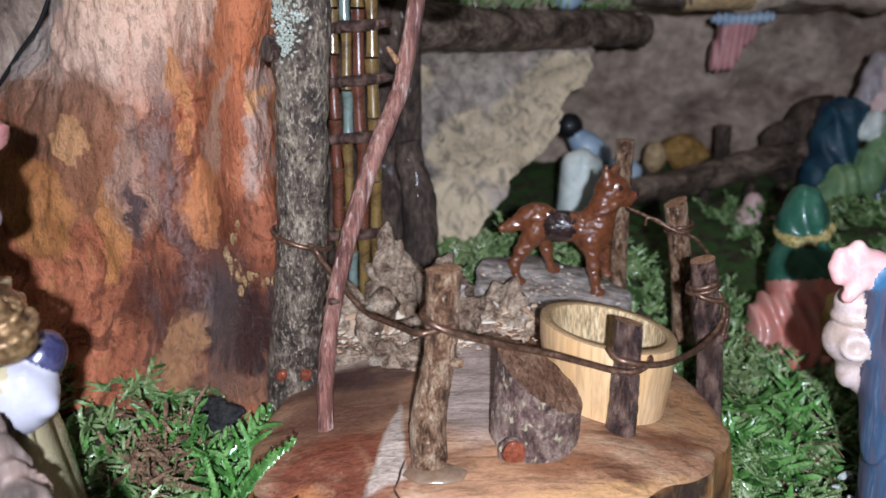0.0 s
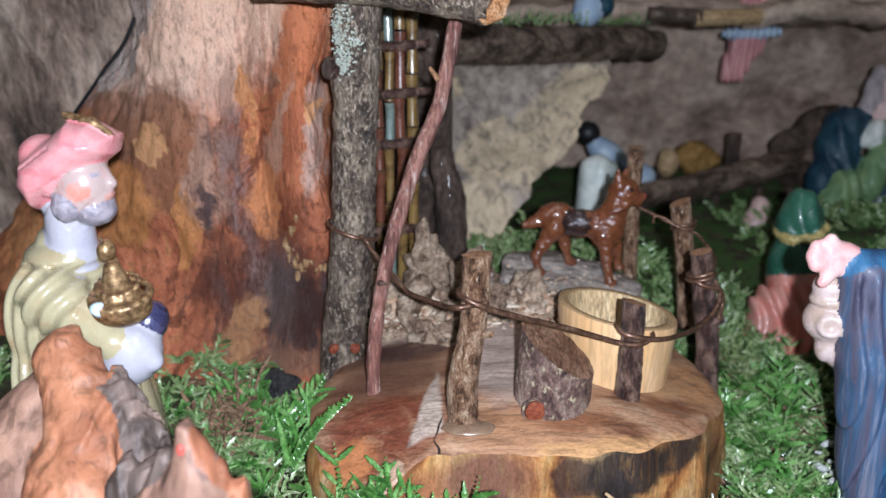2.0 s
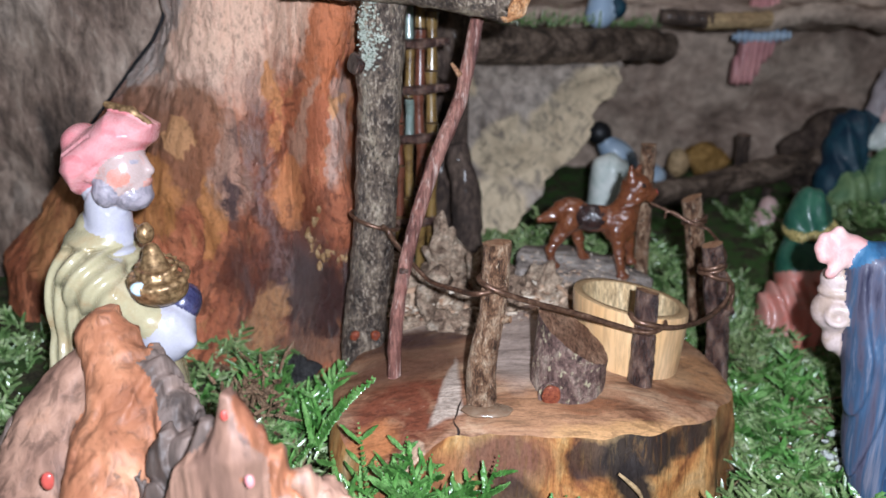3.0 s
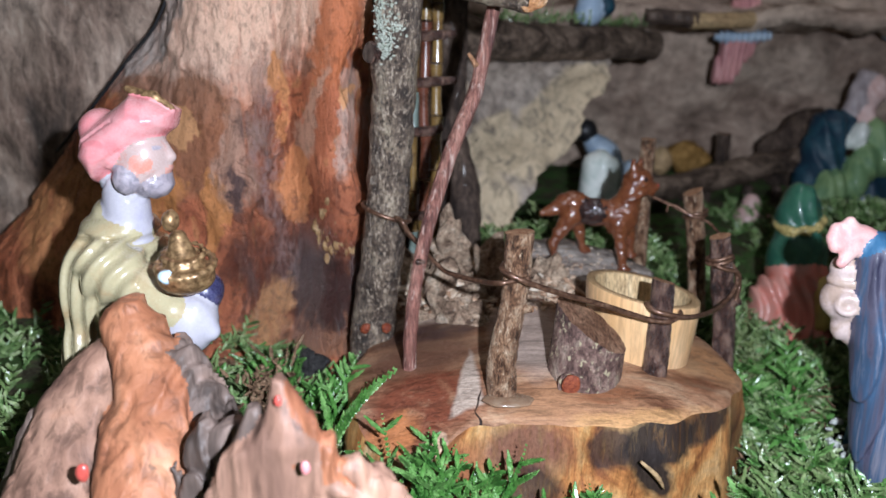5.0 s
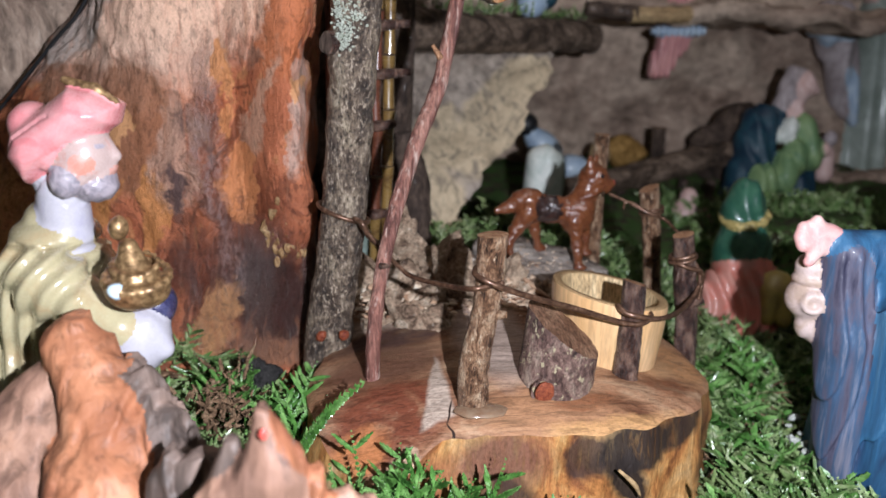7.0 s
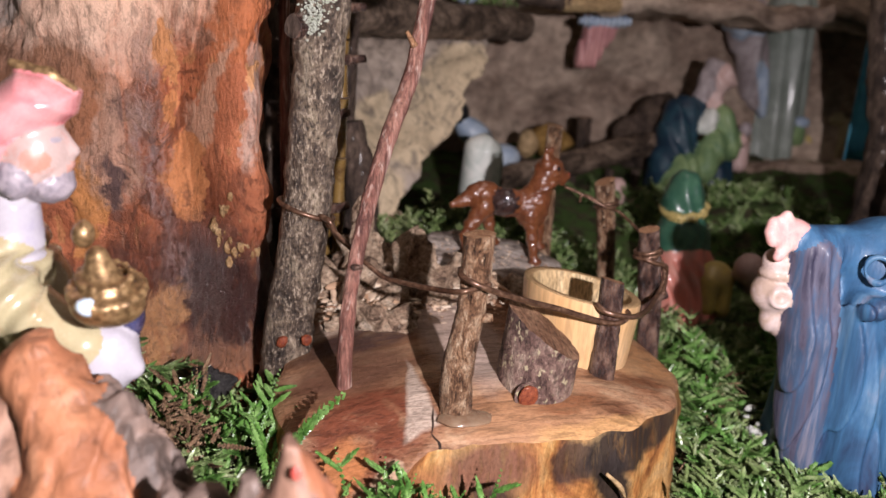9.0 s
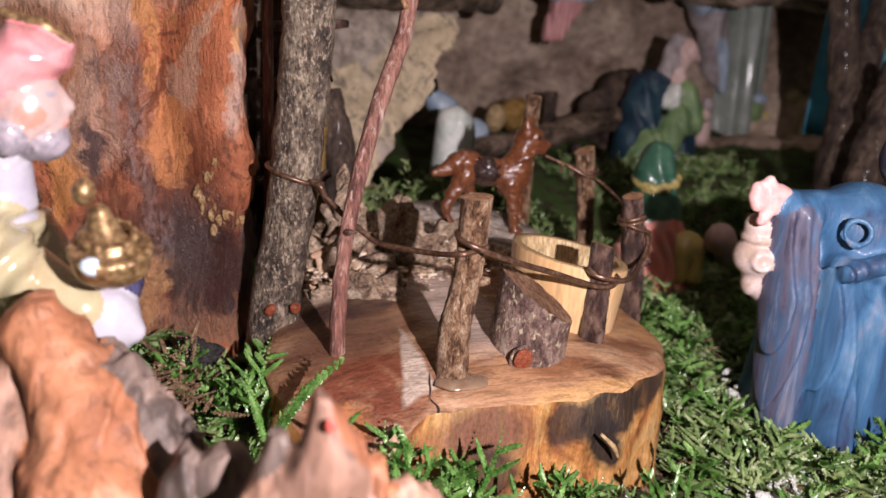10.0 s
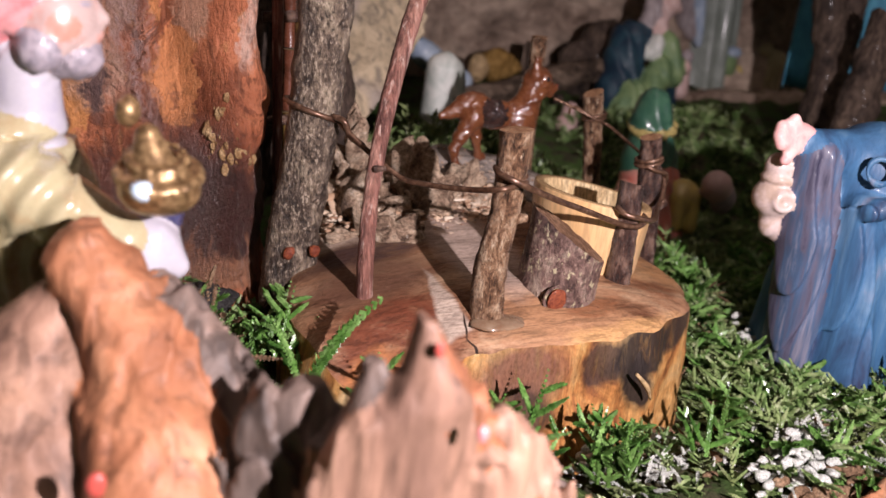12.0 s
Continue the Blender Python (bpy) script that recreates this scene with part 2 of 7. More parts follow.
M["beambark"] = grainy("brown_beam_bark", [(0.36, (0.03, 0.02, 0.015)), (0.47, (0.12, 0.080, 0.055)), (0.60, (0.28, 0.20, 0.145))], 60, (0.5, 1, 1), (0, 0, 40), 0.7, 0, 1.0, 0.003)
M["charcoal"] = grainy("charred_bark", [(0.36, (0.012, 0.011, 0.011)), (0.60, (0.07, 0.065, 0.062))], 160, rough=0.5, bump=1.0, dist=0.002, spec=0.4)
M["lichen"] = grainy("pale_lichen", [(0.3, (0.34, 0.38, 0.28)), (0.6, (0.62, 0.65, 0.55))], 400, rough=0.85, bump=0.8, dist=0.0005)
M["twigred"] = grainy("reddish_twig_bark", [(0.3, (0.10, 0.04, 0.035)), (0.5, (0.28, 0.12, 0.09)), (0.68, (0.46, 0.24, 0.18))], 160, (1, 1, 0.12), (0, 12, 0), 0.38, 0.0, 1.0, 0.0014, ((0.50, 0.36, 0.30), 600, 0.56, 0.68))
M["twig"] = grainy("brown_twig_bark", [(0.36, (0.035, 0.018, 0.010)), (0.44, (0.16, 0.080, 0.045)), (0.52, (0.33, 0.185, 0.105)), (0.64, (0.54, 0.38, 0.25))], 300, (1, 1, 0.5), (0, 0, 0), 0.34, 0.0, 1.0, 0.0015, ((0.60, 0.46, 0.32), 620, 0.60, 0.68))
M["twigdark"] = grainy("dark_twig_bark", [(0.36, (0.014, 0.008, 0.007)), (0.48, (0.085, 0.042, 0.032)), (0.62, (0.27, 0.165, 0.12))], 260, (1, 1, 0.4), (0, 0, 0), 0.28, 0.0, 1.0, 0.0015, spec=0.5)
M["chunk"] = grainy("crumbling_bark", [(0.35, (0.10, 0.060, 0.040)), (0.45, (0.36, 0.24, 0.16)), (0.56, (0.58, 0.43, 0.30)), (0.68, (0.68, 0.56, 0.43))], 110, rough=0.75, bump=1.0, dist=0.002)
M["logbark"] = grainy("mottled_log_bark", [(0.36, (0.050, 0.028, 0.024)), (0.45, (0.15, 0.085, 0.070)), (0.54, (0.25, 0.155, 0.125)), (0.66, (0.40, 0.30, 0.23))], 130, (1, 1, 0.7), (0, 0, 0), 0.55, 0.1, 1.0, 0.0014, ((0.44, 0.38, 0.24), 420, 0.58, 0.64))
M["logcut"] = grainy("brown_log_cut", [(0.34, (0.08, 0.035, 0.02)), (0.48, (0.22, 0.11, 0.065)), (0.62, (0.36, 0.21, 0.13))], 150, (1, 0.4, 1), rough=0.6, bump=0.8, dist=0.001)
M["cutwood"] = grainy("raw_cut_wood", [(0.35, (0.25, 0.12, 0.06)), (0.5, (0.45, 0.23, 0.12)), (0.7, (0.60, 0.40, 0.24))], 260, (1, 1, 1), rough=0.7, bump=0.6, dist=0.0008)
M["branchend"] = grainy("fresh_orange_cut", [(0.36, (0.30, 0.12, 0.05)), (0.5, (0.52, 0.25, 0.10)), (0.66, (0.62, 0.42, 0.26))], 240, rough=0.6, bump=0.7, dist=0.001)
M["redknot"] = grainy("red_knot", [(0.35, (0.16, 0.030, 0.014)), (0.6, (0.34, 0.085, 0.035))], 500, rough=0.5, coat=0.2)

# sawn top of the stump: dark streaks at the back, reddish heart, one pale wedge, orange rim
k = Mat("sawn_stump_wood", 0.45, 0, 0.22, 0.0)
flow = k.warped((60, 0.010), (260, 0.003))
big = k.noise(k.place((0.45, 1, 1), (0, 0, -12)), 60, 7, 0.62, 0.9)
streak = k.noise(k.place((0.13, 1, 1), (0, 0, -10)), 420, 7, 0.74, 1.0)
pore = k.noise(k.place((0.5, 1, 1), (0, 0, -10)), 1100, 4, 0.7)
patch = k.noise(k.place((1, 1, 1), (0, 0, 0), (0.37, 0.11, 0)), 70, 5, 0.6, 0.9)
col = k.ramp(big, [(0.36, (0.14, 0.056, 0.028)), (0.44, (0.28, 0.135, 0.072)), (0.53, (0.40, 0.215, 0.120)), (0.64, (0.52, 0.33, 0.20))])


def stain(col, x, y, rx, ry, turn, colour, amount=0.9, soft=0.2, mask=None):
    m = k.maths("MULTIPLY", k.blob(flow, (x, y, 0.05), (rx, ry, 1.0), (0, 0, turn), soft), amount)
    if mask is not None:
        m = k.maths("MULTIPLY", m, mask)
    return k.mix(m, col, colour)


dark = k.ramp(streak, [(0.40, 0.45), (0.52, 1.0)])
col = stain(col, 0.011, 0.275, 0.016, 0.040, 0, (0.50, 0.385, 0.32), 0.9, 0.2)
col = stain(col, -0.034, 0.297, 0.030, 0.008, 8, (0.60, 0.47, 0.37), 0.85, 0.3)
col = stain(col, -0.030, 0.281, 0.026, 0.010, 10, (0.060, 0.032, 0.030), 0.95, 0.3, dark)
col = stain(col, -0.036, 0.258, 0.026, 0.014, 8, (0.17, 0.080, 0.050), 0.9, 0.3, dark)
col = stain(col, -0.034, 0.226, 0.024, 0.018, 10, (0.20, 0.058, 0.030), 0.95, 0.25, k.ramp(patch, [(0.36, 0.3), (0.50, 1.0)]))
col = stain(col, -0.047, 0.214, 0.011, 0.008, 20, (0.52, 0.20, 0.075), 0.9, 0.2)
col = stain(col, -0.031, 0.206, 0.006, 0.006, 20, (0.62, 0.42, 0.28), 0.9, 0.1)
col = stain(col, 0.022, 0.220, 0.026, 0.010, 4, (0.44, 0.225, 0.115), 0.85, 0.3)
col = stain(col, 0.039, 0.225, 0.014, 0.004, 16, (0.26, 0.10, 0.045), 0.85, 0.3, dark)
col = stain(col, 0.078, 0.243, 0.012, 0.007, 30, (0.22, 0.085, 0.040), 0.85, 0.3, dark)
col = stain(col, 0.044, 0.213, 0.040, 0.0045, 14, (0.60, 0.33, 0.14), 0.92, 0.4)
col = stain(col, 0.075, 0.258, 0.012, 0.009, 20, (0.50, 0.29, 0.145), 0.85, 0.3)
col = stain(col, 0.092, 0.268, 0.010, 0.020, 0, (0.52, 0.26, 0.11), 0.8, 0.3, dark)
calm = k.warped((70, 0.004))
wedge = k.triangle(calm, [(-0.0152, 0.2580), (-0.0245, 0.2150), (-0.0110, 0.2200)])
col = k.mix(k.maths("MULTIPLY", wedge, k.ramp(pore, [(0.34, 0.7), (0.5, 0.97)])), col, (0.56, 0.44, 0.35))
crack = k.maths("MAXIMUM", k.blob(calm, (-0.0135, 0.2215, 0.05), (0.0004, 0.0060, 1.0), (0, 0, -18), 0.3), k.blob(calm, (-0.0135, 0.2125, 0.05), (0.0004, 0.0050, 1.0), (0, 0, 22), 0.3))
col = k.mix(crack, col, (0.03, 0.015, 0.01))
col = k.mix(0.55, col, k.ramp(streak, [(0.41, 0.25), (0.53, 1.0)]), "MULTIPLY")
col = k.mix(0.35, col, k.ramp(pore, [(0.38, 0.4), (0.56, 1.0)]), "MULTIPLY")
col = k.mix(k.ramp(streak, [(0.62, 0.0), (0.70, 0.3)]), col, (0.64, 0.46, 0.32))
k.set("Base Color", col)
k.set("Roughness", k.ramp(pore, [(0.35, 0.60), (0.62, 0.33)]))
k.bump(k.mix(0.4, streak, pore), 0.9, 0.0009)
M["stumptop"] = k.m

# peeled, partly charred flank of the stump
k = Mat("stump_flank_wood", 0.5, 0, 0.25, 0.0)
flow = k.warped((50, 0.014), (220, 0.005))
big = k.noise(k.place((1, 1, 0.5), (0, 22, 0)), 60, 7, 0.62, 1.0)
streak = k.noise(k.place((1, 1, 0.16), (0, 26, 0)), 420, 6, 0.72, 0.6)
speck = k.noise(k.place((1, 1, 0.6)), 900, 4, 0.7)
col = k.ramp(big, [(0.35, (0.26, 0.095, 0.034)), (0.44, (0.50, 0.21, 0.065)), (0.54, (0.64, 0.34, 0.12)), (0.67, (0.68, 0.46, 0.23))])


def stain(col, x, z, rx, rz, turn, colour, amount=0.95, soft=0.15, mask=None):
    m = k.maths("MULTIPLY", k.blob(flow, (x, 0.21, z), (rx, 0.045, rz), (0, turn, 0), soft), amount)
    if mask is not None:
        m = k.maths("MULTIPLY", m, mask)
    return k.mix(m, col, colour)


some = k.ramp(streak, [(0.36, 0.7), (0.48, 1.0)])
col = stain(col, 0.004, 0.038, 0.018, 0.012, 0, (0.20, 0.085, 0.060), 0.9, 0.3, some)
col = stain(col, -0.030, 0.030, 0.018, 0.016, 0, (0.34, 0.13, 0.06), 0.9, 0.3, some)
col = stain(col, 0.006, 0.022, 0.012, 0.010, 0, (0.055, 0.035, 0.030), 0.9, 0.3, some)
col = stain(col, 0.036, 0.040, 0.009, 0.009, 0, (0.060, 0.034, 0.028), 0.92, 0.2, some)
col = stain(col, 0.056, 0.041, 0.017, 0.011, -12, (0.030, 0.022, 0.020), 0.97, 0.15, some)
col = stain(col, 0.053, 0.028, 0.007, 0.012, -20, (0.030, 0.022, 0.020), 0.97, 0.2)
col = stain(col, 0.079, 0.044, 0.012, 0.008, -20, (0.034, 0.024, 0.020), 0.95, 0.2, some)
col = stain(col, 0.098, 0.028, 0.010, 0.030, 0, (0.040, 0.027, 0.022), 0.92, 0.3, some)
col = k.mix(0.55, col, k.ramp(streak, [(0.38, 0.30), (0.57, 1.0)]), "MULTIPLY")
col = k.mix(0.5, col, k.ramp(speck, [(0.36, 0.4), (0.56, 1.0)]), "MULTIPLY")
k.set("Base Color", col)
k.bump(k.mix(0.4, streak, k.mix(0.5, big, speck)), 0.9, 0.0013)
M["stumpside"] = k.m

# bamboo: long fibres
k = Mat("bamboo", 0.33, 0, 0.5, 0.3)
fib = k.noise(k.place((1, 1, 0.05)), 700, 4, 0.6)
big = k.noise(k.place((1, 1, 0.3)), 60, 4, 0.5)
col = k.mix(k.ramp(big, [(0.35, 0.0), (0.65, 1.0)]), (0.66, 0.38, 0.16), (0.76, 0.51, 0.28))
k.set("Base Color", k.mix(0.5, col, k.ramp(fib, [(0.36, 0.45), (0.58, 1.0)]), "MULTIPLY"))
k.bump(fib, 0.35, 0.0004)
M["bamboo"] = k.m
M["bambooin"] = grainy("pale_bamboo_inside", [(0.3, (0.55, 0.36, 0.17)), (0.65, (0.74, 0.56, 0.32))], 180, (1, 1, 0.2), rough=0.6, bump=0.4)
M["bamboorim"] = grainy("sanded_bamboo_edge", [(0.35, (0.38, 0.23, 0.10)), (0.6, (0.56, 0.37, 0.19))], 900, rough=0.6, bump=0.4)

k = Mat("rusty_wire", 0.38, 0.55, 0.5, 0.2)
f = k.noise(k.place(), 500, 5, 0.6)
k.set("Base Color", k.ramp(f, [(0.35, (0.07, 0.035, 0.022)), (0.55, (0.17, 0.09, 0.055)), (0.7, (0.30, 0.18, 0.12))]))
k.bump(f, 0.3, 0.0003)
M["wire"] = k.m

# moss leaf: wet, colour drifts from shoot to shoot
def moss_leaf(name, stops, brown):
    k = Mat(name, 0.30, 0, 0.5, 0.25)
    r = k.random(True)
    patch = k.noise(k.place(), 30, 3, 0.5)
    shoot = k.noise(k.place((1, 1, 1), (0, 0, 0), (4, 4, 4)), 150, 2, 0.5)
    col = k.ramp(shoot, stops)
    col = k.mix(0.55, col, k.ramp(r, [(0.0, 0.55), (0.6, 1.0), (1.0, 1.35)]), "MULTIPLY")
    k.set("Base Color", k.mix(k.ramp(patch, [(0.48, 0.0), (0.66, brown)]), col, (0.22, 0.23, 0.10)))
    k.set("Coat Roughness", 0.2)
    return k.m


# the palest stops also put pale wet highlights into the leaf colour
M["moss"] = moss_leaf("moss_leaf", [(0.32, (0.055, 0.115, 0.030)), (0.46, (0.150, 0.255, 0.080)), (0.58, (0.29, 0.39, 0.165)), (0.70, (0.48, 0.54, 0.33))], 0.5)
M["spear"] = moss_leaf("spear_moss_leaf", [(0.32, (0.040, 0.125, 0.022)), (0.48, (0.095, 0.235, 0.048)), (0.66, (0.22, 0.40, 0.125))], 0.15)
M["dry"] = grainy("dry_litter", [(0.3, (0.10, 0.055, 0.03)), (0.5, (0.25, 0.15, 0.085)), (0.7, (0.42, 0.29, 0.18))], 150, rough=0.8, bump=0.7)
M["soil"] = grainy("dark_soil", [(0.3, (0.030, 0.026, 0.014)), (0.5, (0.075, 0.066, 0.034)), (0.7, (0.13, 0.12, 0.060))], 130, rough=0.9, bump=1.0, dist=0.002, speck=((0.055, 0.11, 0.025), 90, 0.42, 0.56))
M["flock"] = grainy("white_flock", [(0.3, (0.60, 0.64, 0.56)), (0.6, (0.80, 0.82, 0.76))], 400, rough=0.9, bump=0.8)
k = Mat("sawdust_crumbs", 0.8)
k.set("Base Color", k.ramp(k.random(True), [(0.0, (0.20, 0.10, 0.055)), (0.35, (0.46, 0.29, 0.18)), (0.7, (0.64, 0.49, 0.35)), (1.0, (0.74, 0.65, 0.52))]))
M["crumb"] = k.m
M["resin"] = grainy("tan_resin_flakes", [(0.34, (0.13, 0.055, 0.022)), (0.48, (0.32, 0.18, 0.075)), (0.62, (0.50, 0.33, 0.17))], 220, rough=0.5, bump=0.8)
M["greywood"] = grainy("weathered_grey_wood", [(0.36, (0.20, 0.15, 0.12)), (0.48, (0.40, 0.33, 0.28)), (0.62, (0.56, 0.49, 0.43))], 90, (0.3, 1, 1), rough=0.75, bump=0.7, dist=0.001)

# stripped wood in front: orange flesh, pinkish torn wood and grey weathered folds
k = Mat("stripped_bark", 0.55, 0, 0.35, 0.0)
big = k.noise(k.place((1, 1, 0.30), (0, 10, 0)), 34, 5, 0.55, 0.8)
mid = k.noise(k.place((1, 1, 0.08), (0, 12, 0), (1, 5, 2)), 240, 5, 0.6, 0.6)
col = k.ramp(big, [(0.32, (0.195, 0.072, 0.039)), (0.44, (0.319, 0.125, 0.062)), (0.54, (0.410, 0.172, 0.087)), (0.66, (0.494, 0.260, 0.150))])
col = k.mix(0.55, col, k.ramp(mid, [(0.38, 0.30), (0.50, 1.0), (0.66, 1.25)]), "MULTIPLY")
split = k.noise(k.place((1, 1, 0.10), (0, 8, 0), (2, 2, 2)), 90, 4, 0.6, 1.2)
col = k.mix(k.ramp(split, [(0.655, 0.0), (0.70, 0.55)]), col, (0.035, 0.024, 0.020))
k.set("Base Color", col)
k.bump(k.mix(0.5, mid, split), 0.8, 0.0016)
M["strip"] = k.m
k = Mat("torn_pinkish_bark", 0.55, 0, 0.35, 0.0)
big = k.noise(k.place((1, 1, 0.30), (0, 10, 0)), 34, 5, 0.55, 0.8)
mid = k.noise(k.place((1, 1, 0.08), (0, 12, 0), (1, 5, 2)), 240, 5, 0.6, 0.6)
col = k.ramp(big, [(0.32, (0.146, 0.081, 0.059)), (0.44, (0.283, 0.158, 0.109)), (0.54, (0.385, 0.223, 0.154)), (0.66, (0.445, 0.214, 0.116))])
col = k.mix(0.55, col, k.ramp(mid, [(0.38, 0.30), (0.50, 1.0), (0.66, 1.25)]), "MULTIPLY")
split = k.noise(k.place((1, 1, 0.10), (0, 8, 0), (2, 2, 2)), 90, 4, 0.6, 1.2)
col = k.mix(k.ramp(split, [(0.655, 0.0), (0.70, 0.55)]), col, (0.035, 0.024, 0.020))
k.set("Base Color", col)
k.bump(k.mix(0.5, mid, split), 0.8, 0.0016)
M["strippink"] = k.m
k = Mat("weathered_bark_folds", 0.55, 0, 0.35, 0.0)
big = k.noise(k.place((1, 1, 0.30), (0, 10, 0)), 34, 5, 0.55, 0.8)
mid = k.noise(k.place((1, 1, 0.08), (0, 12, 0), (1, 5, 2)), 240, 5, 0.6, 0.6)
col = k.ramp(big, [(0.34, (0.057, 0.044, 0.038)), (0.44, (0.135, 0.098, 0.081)), (0.54, (0.212, 0.152, 0.125)), (0.66, (0.295, 0.195, 0.148))])
col = k.mix(0.55, col, k.ramp(mid, [(0.38, 0.30), (0.50, 1.0), (0.66, 1.25)]), "MULTIPLY")
split = k.noise(k.place((1, 1, 0.10), (0, 8, 0), (2, 2, 2)), 90, 4, 0.6, 1.2)
col = k.mix(k.ramp(split, [(0.655, 0.0), (0.70, 0.55)]), col, (0.035, 0.024, 0.020))
k.set("Base Color", col)
k.bump(k.mix(0.5, mid, split), 0.8, 0.0016)
M["stripgrey"] = k.m

# plane-tree bark: cream scales on grey
k = Mat("scaling_cream_bark", 0.75)
flow = k.warped((22, 0.030), (90, 0.010))
big = k.noise(k.place((1, 1, 0.7), (0, 30, 0)), 20, 6, 0.6, 1.0)
fine = k.noise(k.place((1, 1, 0.6), (0, 30, 0)), 130, 6, 0.72, 0.6)
col = k.ramp(big, [(0.34, (0.15, 0.115, 0.09)), (0.46, (0.36, 0.29, 0.235)), (0.60, (0.52, 0.43, 0.35))])
for x, z, rx, rz, turn in ((0.058, 0.128, 0.022, 0.050, 42), (0.006, 0.070, 0.026, 0.024, 10), (0.085, 0.155, 0.020, 0.014, 0), (0.012, 0.112, 0.018, 0.020, 0), (-0.020, 0.150, 0.012, 0.010, 0)):
    col = k.mix(k.maths("MULTIPLY", k.blob(flow, (x, 0.5, z), (rx, 1.0, rz), (0, turn, 0), 0.1), k.ramp(fine, [(0.36, 0.3), (0.46, 0.95)])), col, (0.66, 0.52, 0.34))
col = k.mix(0.65, col, k.ramp(fine, [(0.38, 0.25), (0.54, 1.0)]), "MULTIPLY")
k.set("Base Color", col)
k.bump(k.mix(0.4, big, fine), 1.0, 0.005)
M["cream"] = k.m

M["dogbrown"] = glaze("glazed_brown", (0.185, 0.062, 0.024), (0.13, 0.040, 0.017), 200, 0.24, 0.8, 0.4)
M["dogblack"] = glaze("glazed_black", (0.018, 0.012, 0.012), (0.05, 0.025, 0.02), 200, 0.2, 0.9, 0.3)
M["red"] = glaze("red_paint", (0.55, 0.09, 0.07), None, 200)
M["pink"] = glaze("pink_glaze", (0.66, 0.22, 0.23), (0.72, 0.33, 0.33), 90, 0.22, 0.6)
M["porcelain"] = glaze("porcelain_skin", (0.46, 0.34, 0.31), (0.50, 0.22, 0.18), 140, 0.2, 0.8, 0.1, 0.55, 0.7)
M["blush"] = glaze("blushed_porcelain", (0.62, 0.24, 0.18), (0.56, 0.30, 0.25), 160, 0.2, 0.8, 0.1)
M["beard"] = glaze("grey_beard", (0.22, 0.195, 0.225), (0.38, 0.33, 0.36), 220, 0.4, 0.3, 0.5)
M["cloak"] = glaze("cream_yellow_glaze", (0.43, 0.375, 0.225), (0.40, 0.29, 0.155), 60, 0.2, 0.8, 0.12, 0.5, 0.72)
M["whiteglaze"] = glaze("white_glaze", (0.46, 0.44, 0.48), (0.38, 0.36, 0.46), 90, 0.18, 0.8, 0.1, 0.5, 0.75)
M["violet"] = glaze("violet_glaze", (0.024, 0.022, 0.060), (0.06, 0.06, 0.13), 160, 0.2, 0.8)
k = Mat("gold_lustre", 0.42, 0.6, 0.5, 0.15)
f = k.noise(k.place(), 500, 5, 0.6)
k.set("Base Color", k.ramp(f, [(0.36, (0.12, 0.068, 0.030)), (0.50, (0.28, 0.17, 0.078)), (0.66, (0.48, 0.31, 0.15))]))
k.bump(f, 0.25, 0.0004)
M["gold"] = k.m
M["jewel"] = glaze("pale_blue_stone", (0.45, 0.70, 0.88), (0.75, 0.86, 0.92), 300, 0.12, 0.9)
k = Mat("dry_brushed_blue_robe", 0.5, 0, 0.4, 0.05)
big = k.noise(k.place((1, 1, 0.25), (0, 6, 0)), 62, 6, 0.58, 0.7)
fine = k.noise(k.place((1, 1, 0.1)), 700, 4, 0.6)
col = k.ramp(big, [(0.32, (0.030, 0.040, 0.085)), (0.42, (0.030, 0.085, 0.175)), (0.54, (0.042, 0.145, 0.28)), (0.63, (0.085, 0.20, 0.33)), (0.72, (0.25, 0.25, 0.33))])
k.set("Base Color", k.mix(0.35, col, k.ramp(fine, [(0.3, 0.6), (0.6, 1.0)]), "MULTIPLY"))
k.bump(k.mix(0.5, big, fine), 0.5, 0.001)
M["bluerobe"] = k.m
k = Mat("dry_brushed_grey_robe", 0.5, 0, 0.4, 0.05)
big = k.noise(k.place((1, 1, 0.14), (0, 6, 0)), 80, 6, 0.62, 0.7)
fine = k.noise(k.place((1, 1, 0.1)), 700, 4, 0.6)
col = k.ramp(big, [(0.36, (0.03, 0.030, 0.060)), (0.47, (0.11, 0.105, 0.155)), (0.56, (0.055, 0.11, 0.20)), (0.66, (0.26, 0.25, 0.31))])
k.set("Base Color", k.mix(0.35, col, k.ramp(fine, [(0.3, 0.6), (0.6, 1.0)]), "MULTIPLY"))
k.bump(k.mix(0.5, big, fine), 0.5, 0.001)
M["greyrobe"] = k.m
M["handpink"] = glaze("pink_skin_paint", (0.82, 0.40, 0.38), (0.86, 0.55, 0.50), 120, 0.45, 0.1)
M["censer"] = glaze("pinkish_white_paint", (0.66, 0.52, 0.48), (0.52, 0.38, 0.30), 130, 0.4, 0.3, 0.4)
M["navy"] = glaze("navy_paint", (0.006, 0.026, 0.050), (0.012, 0.055, 0.080), 60, 0.5, 0.1)
M["sage"] = glaze("sage_green_paint", (0.20, 0.30, 0.13), (0.12, 0.22, 0.10), 60, 0.55, 0.1)
M["bottle"] = glaze("bottle_green_paint", (0.028, 0.105, 0.068), (0.05, 0.15, 0.09), 80, 0.3, 0.5, 0.4)
M["coral"] = glaze("coral_paint", (0.62, 0.19, 0.14), (0.50, 0.23, 0.18), 70, 0.35, 0.4, 0.4)
M["trim"] = glaze("gold_braid_paint", (0.58, 0.45, 0.17), (0.30, 0.24, 0.08), 500, 0.4, 0.3)
